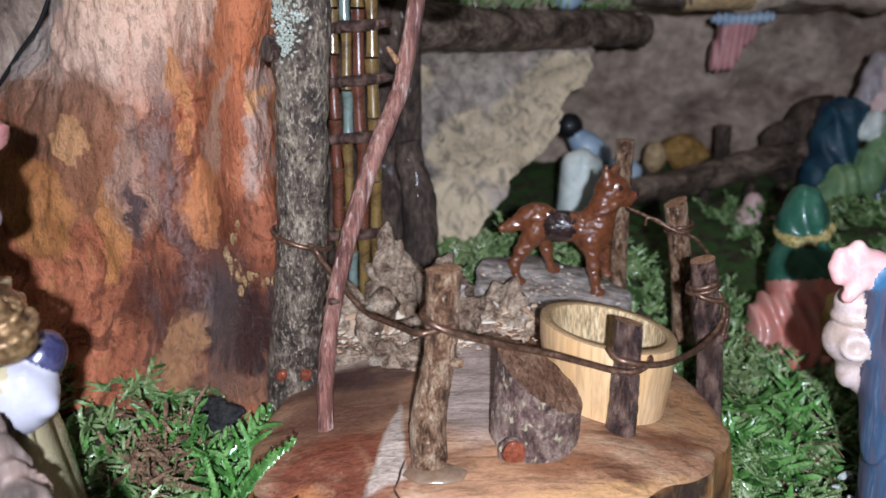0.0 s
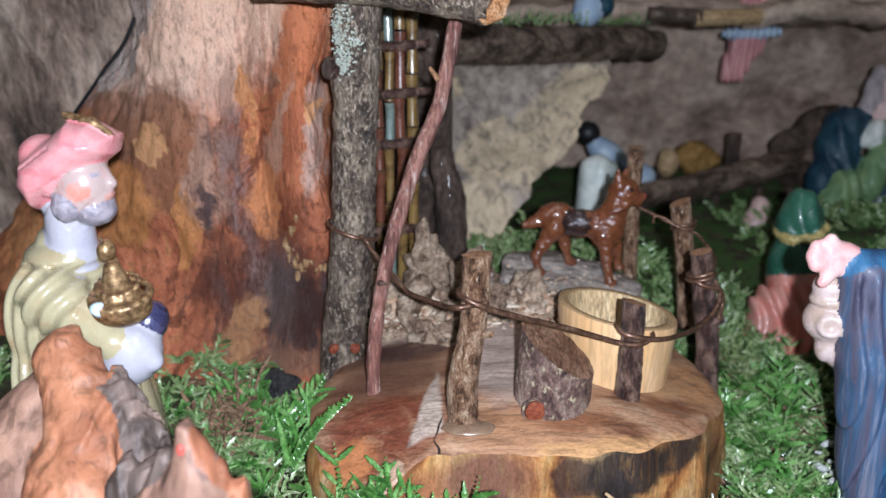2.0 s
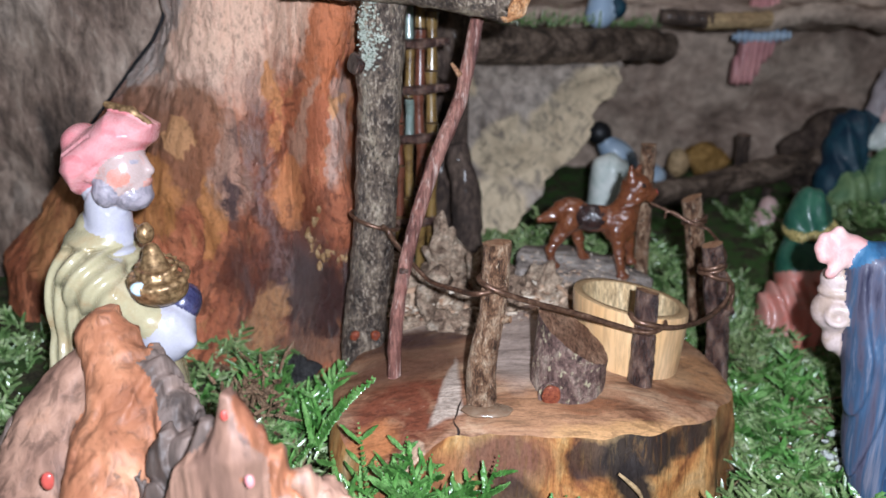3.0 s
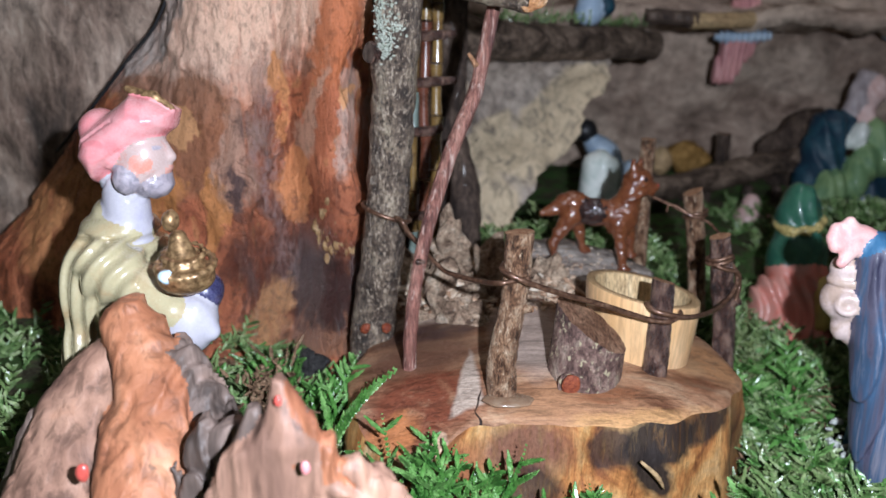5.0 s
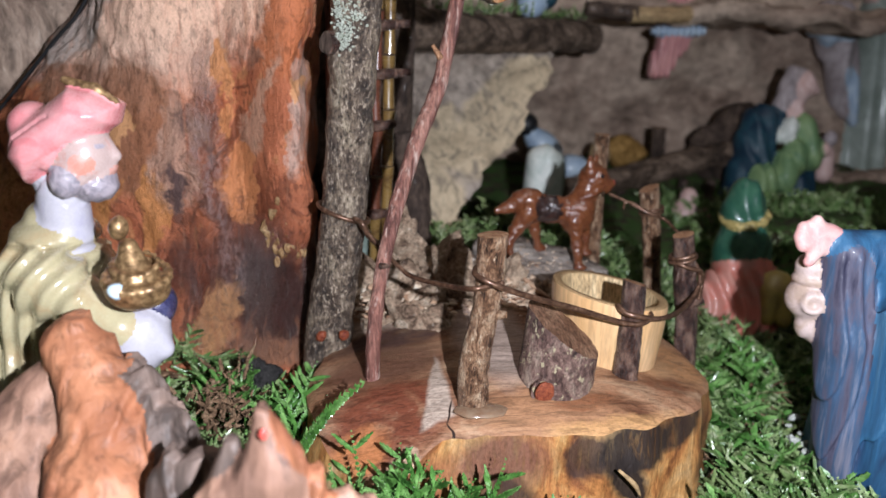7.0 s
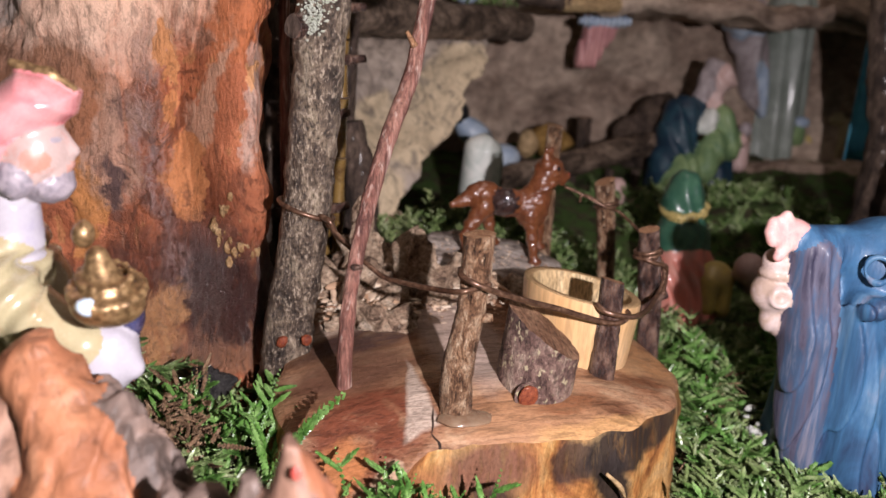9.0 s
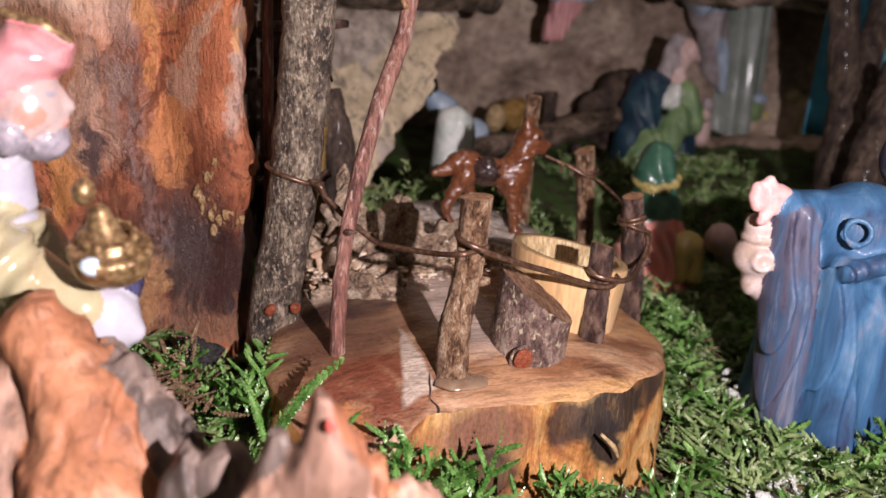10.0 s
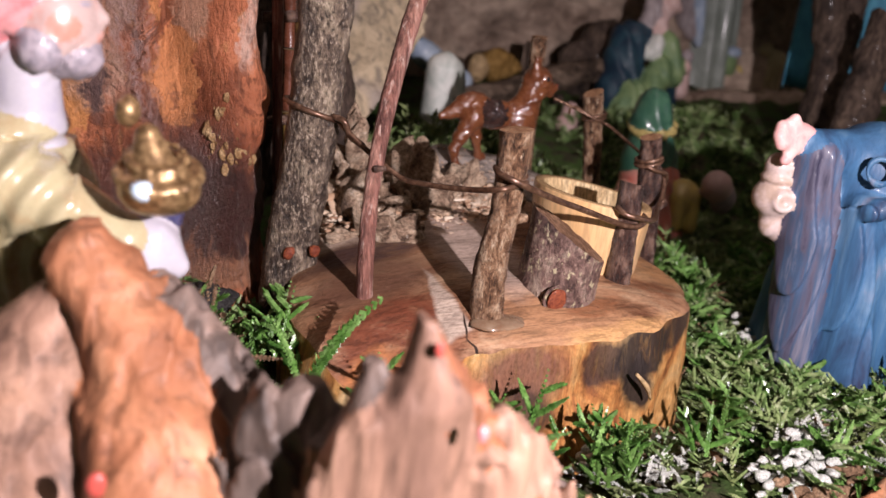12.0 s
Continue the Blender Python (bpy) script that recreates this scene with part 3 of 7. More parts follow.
M["veil"] = glaze("grey_brown_veil", (0.30, 0.25, 0.25), (0.42, 0.36, 0.36), 90, 0.5, 0.2)
M["skin"] = glaze("matt_skin_paint", (0.62, 0.44, 0.40), (0.55, 0.36, 0.32), 120, 0.5, 0.1)
M["white"] = glaze("matt_white_paint", (0.70, 0.72, 0.66), (0.50, 0.56, 0.50), 60, 0.45, 0.2)
M["paleblue"] = glaze("pale_blue_paint", (0.33, 0.43, 0.55), (0.45, 0.54, 0.62), 60, 0.45, 0.2)
M["black"] = glaze("black_paint", (0.012, 0.012, 0.014), None, 60, 0.45, 0.2)
M["yellow"] = glaze("yellow_paint", (0.58, 0.44, 0.12), (0.46, 0.34, 0.12), 80, 0.45, 0.2)
M["hair"] = glaze("grey_hair_paint", (0.30, 0.26, 0.27), (0.42, 0.34, 0.34), 300, 0.5, 0.2)
M["rose"] = glaze("rose_paint", (0.62, 0.30, 0.28), (0.50, 0.22, 0.22), 70, 0.45, 0.2)
M["greygreen"] = glaze("grey_green_robe_and_shade_paint", (0.23, 0.27, 0.23), (0.32, 0.36, 0.32), 40, 0.55, 0.1)
M["wool"] = glaze("cream_wool_paint", (0.55, 0.48, 0.30), (0.42, 0.36, 0.20), 160, 0.6, 0.1, 0.6)
M["teal"] = glaze("turquoise_cloth", (0.03, 0.22, 0.34), (0.05, 0.32, 0.44), 60, 0.6, 0.0)
M["straw"] = grainy("ochre_straw", [(0.3, (0.20, 0.10, 0.02)), (0.6, (0.45, 0.26, 0.08))], 150, rough=0.8)
M["plank"] = grainy("pale_plank", [(0.3, (0.38, 0.24, 0.12)), (0.6, (0.60, 0.42, 0.22))], 90, (0.2, 1, 1), rough=0.6)
M["honey"] = glaze("honey_varnished_cane", (0.22, 0.135, 0.042), (0.10, 0.055, 0.020), 120, 0.2, 0.7)
M["oxblood"] = glaze("oxblood_varnished_cane", (0.15, 0.050, 0.028), (0.08, 0.026, 0.014), 120, 0.2, 0.7)
M["celadon"] = glaze("celadon_varnished_cane", (0.20, 0.25, 0.22), (0.12, 0.15, 0.12), 120, 0.2, 0.7)
M["plaster"] = grainy("plain_plaster", [(0.3, (0.50, 0.47, 0.43)), (0.7, (0.60, 0.57, 0.52))], 4, rough=0.9, bump=0.2)
k = Mat("hot_glue", 0.2, 0, 0.5, 0.5)
k.set("Base Color", k.ramp(k.noise(k.place(), 300), [(0.35, (0.34, 0.20, 0.12)), (0.65, (0.46, 0.32, 0.21))]))
k.set("Transmission Weight", 0.45)
M["glue"] = k.m

# ---- mesh tools ----


def mesh_ob(name, verts, faces, mats, parent=None, index=None, smooth=True, label="", base=None):
    """One mesh object. base: where its origin stands."""
    me = bpy.data.meshes.new(name)
    v = np.asarray(verts, dtype=float)
    off = np.array(base if base is not None else (0, 0, 0), dtype=float)
    if isinstance(faces, np.ndarray):
        n, k = faces.shape
        me.vertices.add(len(v)), me.loops.add(n * k), me.polygons.add(n)
        me.vertices.foreach_set("co", (v - off).ravel())
        me.loops.foreach_set("vertex_index", faces.ravel().astype(np.int32))
        me.polygons.foreach_set("loop_start", np.arange(n, dtype=np.int32) * k)
    else:
        me.from_pydata((v - off).tolist(), [], [tuple(int(i) for i in f) for f in faces])
    for m in mats if isinstance(mats, (list, tuple)) else [mats]:
        me.materials.append(m)
    if index is not None:
        me.polygons.foreach_set("material_index", np.asarray(index, dtype=np.int32))
    me.polygons.foreach_set("use_smooth", np.full(len(me.polygons), smooth))
    me.update(calc_edges=True)
    ob = new(name, me)
    ob.location = off
    if parent is not None:
        ob.parent = parent
        ob.location = off - np.array(parent.matrix_basis.translation)
    if label:
        ob["label"] = label
    return ob


def hub(name, base, label, category, group="", kind=""):
    ob = new(name)
    ob.empty_display_size = 0.005
    ob.location = base
    return tagged(ob, label, category, group, kind)


def fbm(p, scale, octaves=4, seed=0.0):
    return noise.fractal(Vector(p) * scale + Vector((seed, seed * 1.7, seed * 0.3)), 1.0, 2.0, octaves)


def sheet(fn, nu, nv):
    """Grid of fn(u, v), u and v from 0 to 1."""
    verts = [fn(i / (nu - 1), j / (nv - 1)) for j in range(nv) for i in range(nu)]
    faces = [(j * nu + i, j * nu + i + 1, (j + 1) * nu + i + 1, (j + 1) * nu + i) for j in range(nv - 1) for i in range(nu - 1)]
    return verts, faces


def slab_sheet(fn, nu, nv, thick):
    """A closed sheet: fn's front and a back pushed by the vector thick."""
    fv, ff = sheet(fn, nu, nv)
    n = len(fv)
    bv = [tuple(np.array(p) + np.array(thick)) for p in fv]
    faces = list(ff) + [tuple(n + i for i in reversed(f)) for f in ff]
    rim = [i for i in range(nu)] + [j * nu + nu - 1 for j in range(1, nv)] + [(nv - 1) * nu + i for i in range(nu - 2, -1, -1)] + [j * nu for j in range(nv - 2, 0, -1)]
    faces += [(rim[(i + 1) % len(rim)], rim[i], n + rim[i], n + rim[(i + 1) % len(rim)]) for i in range(len(rim))]
    return list(fv) + bv, faces


def spline(pts, n):
    """n points along a smooth line through pts."""
    p = np.array(pts, dtype=float)
    if len(p) == 2:
        return [p[0] + (p[1] - p[0]) * i / (n - 1) for i in range(n)]
    q = np.vstack([2 * p[0] - p[1], p, 2 * p[-1] - p[-2]])
    out = []
    for i in range(n):
        s = i / (n - 1) * (len(p) - 1)
        a = min(int(s), len(p) - 2)
        t = s - a
        p0, p1, p2, p3 = q[a:a + 4]
        out.append(0.5 * (2 * p1 + (p2 - p0) * t + (2 * p0 - 5 * p1 + 4 * p2 - p3) * t * t + (3 * p1 - p0 - 3 * p2 + p3) * t ** 3))
    return out


def tube(pts, radii, segs=12, rings=20, rough=0.0, scale=200, seed=0.0, caps=True, slant=None):
    """A limb along pts, its radius through radii, with uneven flanks. Returns verts, faces, side count."""
    line = spline(pts, rings)
    rad = np.interp(np.linspace(0, 1, rings), np.linspace(0, 1, len(radii)), radii)
    verts, faces = [], []
    side = Vector((1, 0, 0))
    for i, c in enumerate(line):
        a, b = line[max(0, i - 1)], line[min(rings - 1, i + 1)]
        d = Vector(b - a).normalized()
        if abs(d.dot(side)) > 0.95:
            side = Vector((0, 1, 0))
        u = (side - d * d.dot(side)).normalized()
        w = d.cross(u)
        side = u
        for j in range(segs):
            t = 2 * math.pi * j / segs
            o = u * math.cos(t) + w * math.sin(t)
            r = rad[i]
            q = Vector(c) + o * r
            if rough:
                r *= 1 + rough * fbm(q, scale, 4, seed)
            q = Vector(c) + o * r
            if slant is not None and i == rings - 1:
                q += d * (o.dot(Vector(slant)) * rad[i])
            verts.append(tuple(q))
    for i in range(rings - 1):
        for j in range(segs):
            k2 = (j + 1) % segs
            faces.append((i * segs + j, i * segs + k2, (i + 1) * segs + k2, (i + 1) * segs + j))
    sides = len(faces)
    if caps:
        for i, flip in ((0, True), (rings - 1, False)):
            c = np.mean(np.array(verts[i * segs:(i + 1) * segs]), axis=0)
            verts.append(tuple(c))
            m = len(verts) - 1
            for j in range(segs):
                k2 = (j + 1) % segs
                f = (i * segs + j, i * segs + k2, m)
                faces.append(f[::-1] if flip else f)
    return verts, faces, sides


def limb(name, pts, radii, bark, cut, parent=None, base=None, label="", **kw):
    """A stick with bark flanks and cut ends, as one mesh."""
    v, f, n = tube(pts, radii, **kw)
    start = base if base is not None else pts[0]
    if cut is bark:
        return mesh_ob(name, v, f, bark, parent, None, True, label, start)
    ob = mesh_ob(name, v, f[:n], bark, parent, None, True, label, start)
    half = (len(f) - n) // 2
    for ends in (f[n:n + half], f[n + half:]):
        used = sorted({q for face in ends for q in face})
        where = {q: k2 for k2, q in enumerate(used)}
        end = mesh_ob("cut_end", [v[q] for q in used], [[where[q] for q in face] for face in ends], cut, None, None, False, "", start)
        end.parent = ob
        end.location = (0, 0, 0)
    return ob


# ---- figures: rounded solids blended together ----


def egg(c, r, m, turn=(0, 0, 0)):
    return ("egg", np.array(c, float), np.array(r, float), m, np.array(Euler([radians(a) for a in turn]).to_matrix()))


def rod(a, b, ra, rb, m):
    return ("rod", np.array(a, float), np.array(b, float), m, (ra, rb))


def ring(c, r, thick, m, turn=(0, 0, 0)):
    return ("ring", np.array(c, float), (r, thick), m, np.array(Euler([radians(a) for a in turn]).to_matrix()))


def blade(rows, m):
    """An upright slab, oval across: rows of (z, left, right, middle y, half depth)."""
    r = np.array(rows, float)
    lo = (r[:, 1].min(), (r[:, 3] - r[:, 4]).min(), r[0, 0])
    hi = (r[:, 2].max(), (r[:, 3] + r[:, 4]).max(), r[-1, 0])
    return ("blade", np.array(lo), np.array(hi), m, r)


def prism(outline, yc, depth, bulge, m):
    """A flat form with the outline (x, z) in its middle plane, rounded off towards its front and back."""
    return ("prism", np.array(outline, float), (yc, depth, bulge), m, None)


def grown(shapes, c, k):
    """Shapes made larger by k about the point c."""
    c = np.array(c, float)
    out = []
    for kind, a, b, m, e in shapes:
        if kind == "egg":
            out.append((kind, c + k * (a - c), b * k, m, e))
        elif kind == "rod":
            out.append((kind, c + k * (a - c), c + k * (b - c), m, (e[0] * k, e[1] * k)))
        elif kind == "ring":
            out.append((kind, c + k * (a - c), (b[0] * k, b[1] * k), m, e))
        elif kind == "blade":
            out.append(blade([(c[2] + k * (z - c[2]), c[0] + k * (l - c[0]), c[0] + k * (r - c[0]), c[1] + k * (y - c[1]), h * k) for z, l, r, y, h in e], m))
        else:
            flat = c[[0, 2]]
            out.append((kind, flat + k * (a - flat), (c[1] + k * (b[0] - c[1]), b[1] * k, b[2] * k), m, e))
    return out


def rough_np(p, scale, octaves=4, seed=0):
    """Smooth noise from -1 to 1 for many points at once; scale may differ by axis."""
    out, amp = np.zeros(len(p)), 1.0
    q = np.asarray(p) * np.asarray(scale, float) + seed * 17.3
    for o in range(octaves):
        i = np.floor(q).astype(np.int64)
        f = q - i
        w = f * f * (3 - 2 * f)
        val = np.zeros(len(p))
        for dx in (0, 1):
            for dy in (0, 1):
                for dz in (0, 1):
                    h = ((i[:, 0] + dx) * 374761393 + (i[:, 1] + dy) * 668265263 + (i[:, 2] + dz) * 1274126177 + o * 974711) & 0xFFFFFFFF
                    h = ((h ^ (h >> 13)) * 1103515245) & 0xFFFFFFFF
                    h = (h ^ (h >> 16)) & 0xFFFF
                    wt = (w[:, 0] if dx else 1 - w[:, 0]) * (w[:, 1] if dy else 1 - w[:, 1]) * (w[:, 2] if dz else 1 - w[:, 2])
                    val += wt * (h / 32767.5 - 1)
        out += amp * val
        amp *= 0.5
        q = q * 2.03 + 11.7
    return out


def dist_to(s, p):
    if s[0] == "blade":
        r = s[4]
        l, rt, yc, hy = (np.interp(p[:, 2], r[:, 0], r[:, i]) for i in (1, 2, 3, 4))
        hw = np.maximum((rt - l) / 2, 1e-4)
        k0 = np.hypot((p[:, 0] - (l + rt) / 2) / hw, (p[:, 1] - yc) / hy)
        return np.maximum((k0 - 1) * np.minimum(hw, hy), p[:, 2] - r[-1, 0])
    if s[0] == "prism":
        poly, (yc, depth, bulge) = s[1], s[2]
        best, inside = np.full(len(p), 1e9), np.zeros(len(p), bool)
        for a, b in zip(poly, np.roll(poly, -1, axis=0)):
            e = b - a
            w = p[:, (0, 2)] - a
            t = np.clip(w @ e / (e @ e), 0, 1)
            best = np.minimum(best, np.linalg.norm(w - t[:, None] * e, axis=1))
            over = (a[1] <= p[:, 2]) != (b[1] <= p[:, 2])
            inside ^= over & (w[:, 0] < e[0] * w[:, 1] / (e[1] if e[1] else 1e-9))
        h = np.clip(np.abs(p[:, 1] - yc) / depth, 0, 1)
        flat = np.where(inside, -best, best) + bulge * (1 - np.sqrt(1 - h * h * 0.9999))
        return np.maximum(flat, np.abs(p[:, 1] - yc) - depth)
    if s[0] == "egg":
        q = (p - s[1]) @ s[4]
        k0 = np.linalg.norm(q / s[2], axis=1)
        k1 = np.linalg.norm(q / s[2] ** 2, axis=1) + 1e-9
        return k0 * (k0 - 1) / k1
    if s[0] == "rod":
        ab = s[2] - s[1]
        t = np.clip(((p - s[1]) @ ab) / (ab @ ab), 0, 1)
        return np.linalg.norm(p - s[1] - t[:, None] * ab, axis=1) - (s[4][0] + (s[4][1] - s[4][0]) * t)
    q = (p - s[1]) @ s[4]
    w = np.hypot(q[:, 0], q[:, 1]) - s[2][0]
    return np.hypot(w, q[:, 2]) - s[2][1]


def solid(name, shapes, mats, cell, blend, label, category, relief=None, floor=None, paint=None, group=""):
    """A figure of one mesh, blended from shapes; relief(p) lifts its skin, paint(p, index) recolours faces."""
    def low(s):
        if s[0] == "prism":
            return np.array((s[1][:, 0].min(), s[2][0] - s[2][1], s[1][:, 1].min()))
        if s[0] == "blade":
            return s[1] - 0.004
        return np.minimum(s[1], s[2]) - max(s[4]) if s[0] == "rod" else s[1] - (np.max(s[2]) if s[0] == "egg" else s[2][0] + s[2][1])

    def high(s):
        if s[0] == "prism":
            return np.array((s[1][:, 0].max(), s[2][0] + s[2][1], s[1][:, 1].max()))
        if s[0] == "blade":
            return s[2] + 0.004
        return np.maximum(s[1], s[2]) + max(s[4]) if s[0] == "rod" else s[1] + (np.max(s[2]) if s[0] == "egg" else s[2][0] + s[2][1])

    lo = np.min([low(s) for s in shapes], axis=0) - 3 * cell
    hi = np.max([high(s) for s in shapes], axis=0) + 3 * cell
    if floor is not None:
        lo[2] = floor - 2 * cell
    n = np.ceil((hi - lo) / cell).astype(int) + 1
    axes = [lo[i] + cell * np.arange(n[i]) for i in range(3)]
    d = np.full(n, 1.0)
    reach = blend + 7 * cell
    for s in shapes:
        a = np.clip(np.floor((low(s) - reach - lo) / cell).astype(int), 0, n)
        b = np.clip(np.ceil((high(s) + reach - lo) / cell).astype(int) + 1, 0, n)
        if (b <= a).any():
            continue
        box = tuple(slice(p, q) for p, q in zip(a, b))
        e = dist_to(s, np.stack(np.meshgrid(*[ax[w] for ax, w in zip(axes, box)], indexing="ij"), -1).reshape(-1, 3)).reshape(b - a)
        h = np.clip(0.5 + 0.5 * (d[box] - e) / blend, 0, 1)
        d[box] = d[box] * (1 - h) + e * h - blend * h * (1 - h)
    if relief is not None:
        near = np.argwhere(np.abs(d) < 6 * cell)
        d[tuple(near.T)] -= relief(lo + cell * near)
    if floor is not None:
        d = np.maximum(d, floor - axes[2])
    s = d < 0
    corners = [(i, j, k) for i in (0, 1) for j in (0, 1) for k in (0, 1)]
    count = sum(s[i:n[0] - 1 + i, j:n[1] - 1 + j, k:n[2] - 1 + k].astype(int) for i, j, k in corners)
    cells = np.argwhere((count > 0) & (count < 8))
    ident = -np.ones(n, dtype=int)
    ident[tuple(cells.T)] = np.arange(len(cells))
    acc, num = np.zeros((len(cells), 3)), np.zeros(len(cells))
    for a in corners:
        for ax in range(3):
            if a[ax]:
                continue
            b = list(a)
            b[ax] = 1
            va, vb = d[tuple((cells + a).T)], d[tuple((cells + b).T)]
            cross = (va < 0) != (vb < 0)
            t = np.where(cross, va / np.where(va == vb, 1, va - vb), 0)
            pos = cells + np.array(a) + t[:, None] * (np.array(b) - np.array(a))
            acc += pos * cross[:, None]
            num += cross
    verts = lo + cell * acc / num[:, None]
    faces = []
    for ax in range(3):
        u, w = (ax + 1) % 3, (ax + 2) % 3
        sl0, sl1 = [slice(None)] * 3, [slice(None)] * 3
        sl0[ax], sl1[ax] = slice(0, -1), slice(1, None)
        edges = np.argwhere(s[tuple(sl0)] != s[tuple(sl1)])
        edges = edges[(edges[:, u] > 0) & (edges[:, w] > 0)]
        du, dw = np.eye(3, dtype=int)[u], np.eye(3, dtype=int)[w]
        quad = np.stack([ident[tuple((edges - du - dw).T)], ident[tuple((edges - dw).T)], ident[tuple(edges.T)], ident[tuple((edges - du).T)]], 1)
        inside = s[tuple(edges.T)]
        quad[~inside] = quad[~inside][:, ::-1]
        faces.append(quad[(quad >= 0).all(1)])
    faces = np.vstack(faces)
    mid = verts[faces].mean(1)
    index = np.array([sh[3] for sh in shapes])[np.argmin(np.stack([dist_to(sh, mid) for sh in shapes]), axis=0)]
    if paint is not None:
        index = paint(mid, index)
    base = np.array([(verts[:, 0].min() + verts[:, 0].max()) / 2, (verts[:, 1].min() + verts[:, 1].max()) / 2, verts[:, 2].min()])
    return tagged(mesh_ob(name, verts, faces, mats, None, index, True, "", base), label, category, group)


def lump(centre, radii, seed=0.0, rough=0.25, scale=60, nu=14, nv=9):
    """A small uneven pebble-like solid."""
    verts, faces = [], []
    for j in range(nv):
        th = math.pi * (j + 0.5) / nv
        for i in range(nu):
            ph = 2 * math.pi * i / nu
            o = Vector((math.sin(th) * math.cos(ph), math.sin(th) * math.sin(ph), math.cos(th)))
            q = Vector((o.x * radii[0], o.y * radii[1], o.z * radii[2]))
            s = 1 + rough * fbm(Vector(centre) + q, scale, 3, seed)
            verts.append((centre[0] + q.x * s, centre[1] + q.y * s, centre[2] + q.z * s))
    for j in range(nv - 1):
        for i in range(nu):
            k2 = (i + 1) % nu
            faces.append((j * nu + i, (j + 1) * nu + i, (j + 1) * nu + k2, j * nu + k2))
    faces.append(tuple(range(nu)))
    faces.append(tuple((nv - 1) * nu + i for i in reversed(range(nu))))
    return verts, faces


def joined(items):
    """Several (verts, faces) as one."""
    verts, faces = [], []
    for v, f in items:
        o = len(verts)
        verts += list(v)
        faces += [tuple(i + o for i in t) for t in f]
    return verts, faces

# ---- the ground and the walls round it ----


def step(a, b, x):
    t = min(1.0, max(0.0, (x - a) / (b - a)))
    return t * t * (3 - 2 * t)


def ground_z(x, y):
    z = (0.15 - 0.09 * step(0.08, 0.13, x) * (1 - step(0.40, 0.52, y))) * max(0.0, y - 0.26) - 0.002
    z += 0.031 * step(-0.05, -0.10, x) * step(0.10, 0.24, y) * (1 - step(0.33, 0.5, y))
    z += 0.044 * math.exp(-((x - 0.06) / 0.09) ** 2 - ((y - 0.42) / 0.05) ** 2)
    z += 0.030 * math.exp(-((x - 0.31) / 0.06) ** 2 - ((y - 0.50) / 0.05) ** 2)
    z += 0.007 * step(0.085, 0.115, x) * step(0.15, 0.19, y) * (1 - step(0.29, 0.36, y))
    z += 0.007 * step(0.10, 0.13, x) * (1 - step(0.16, 0.20, x)) * step(0.27, 0.31, y) * (1 - step(0.36, 0.41, y))
    z += 0.004 * noise.noise(Vector((x * 40, y * 40, 0))) + 0.003 * noise.noise(Vector((x * 110, y * 110, 3)))
    return z


def ground_at(u, v):
    x, y = -0.45 + 1.55 * u, -0.10 + 1.0 * v
    return x, y, ground_z(x, y)


v, f = sheet(ground_at, 220, 150)
tagged(mesh_ob("ground", v, f, M["soil"]), "dark mossy soil rising towards the back", "ground", kind="structure")


def flat_box(name, lo, hi, mat, label, category):
    x0, y0, z0 = lo
    x1, y1, z1 = hi
    v = [(x, y, z) for x in (x0, x1) for y in (y0, y1) for z in (z0, z1)]
    f = [(0, 1, 3, 2), (4, 6, 7, 5), (0, 4, 5, 1), (2, 3, 7, 6), (0, 2, 6, 4), (1, 5, 7, 3)]
    return tagged(mesh_ob(name, v, f, mat, smooth=False), label, category, kind="structure")


flat_box("plinth", (-0.45, -0.10, -0.75), (1.10, 0.90, -0.045), M["plank"], "plain wooden plinth carrying the miniature landscape", "plinth")
flat_box("floor", (-1.6, -1.6, -0.80), (2.2, 1.8, -0.75), M["plank"], "plain wooden floor of the room", "floor")
flat_box("wall_west", (-1.65, -1.6, -0.75), (-1.6, 1.8, 1.6), M["plaster"], "plain plastered room wall", "wall")
flat_box("wall_east", (2.2, -1.6, -0.75), (2.25, 1.8, 1.6), M["plaster"], "plain plastered room wall", "wall")
flat_box("wall_south", (-1.6, -1.65, -0.75), (2.2, -1.6, 1.6), M["plaster"], "plain plastered room wall", "wall")
flat_box("wall_north", (-1.6, 1.8, -0.75), (2.2, 1.85, 1.6), M["plaster"], "plain plastered room wall", "wall")
flat_box("ceiling", (-1.6, -1.6, 1.6), (2.2, 1.8, 1.65), M["plaster"], "plain plastered room ceiling", "ceiling")


def cliff_at(u, v):
    x, z = -0.30 + 1.40 * u, -0.02 + 0.46 * v
    y = 0.735 + 0.030 * fbm((x, 0, z), 9, 5) + 0.05 * (v - 0.3)
    y -= 0.02 * step(0.35, 0.5, x) * step(0.20, 0.12, z)
    return x, y, z


v, f = slab_sheet(cliff_at, 150, 60, (0, 0.06, 0))
tagged(mesh_ob("wall_cliff", v, f, M["cliff"]), "brown weathered wood forming the rocky back wall", "wall", kind="structure")

# ---- the large root wood and the grey bark beside it ----


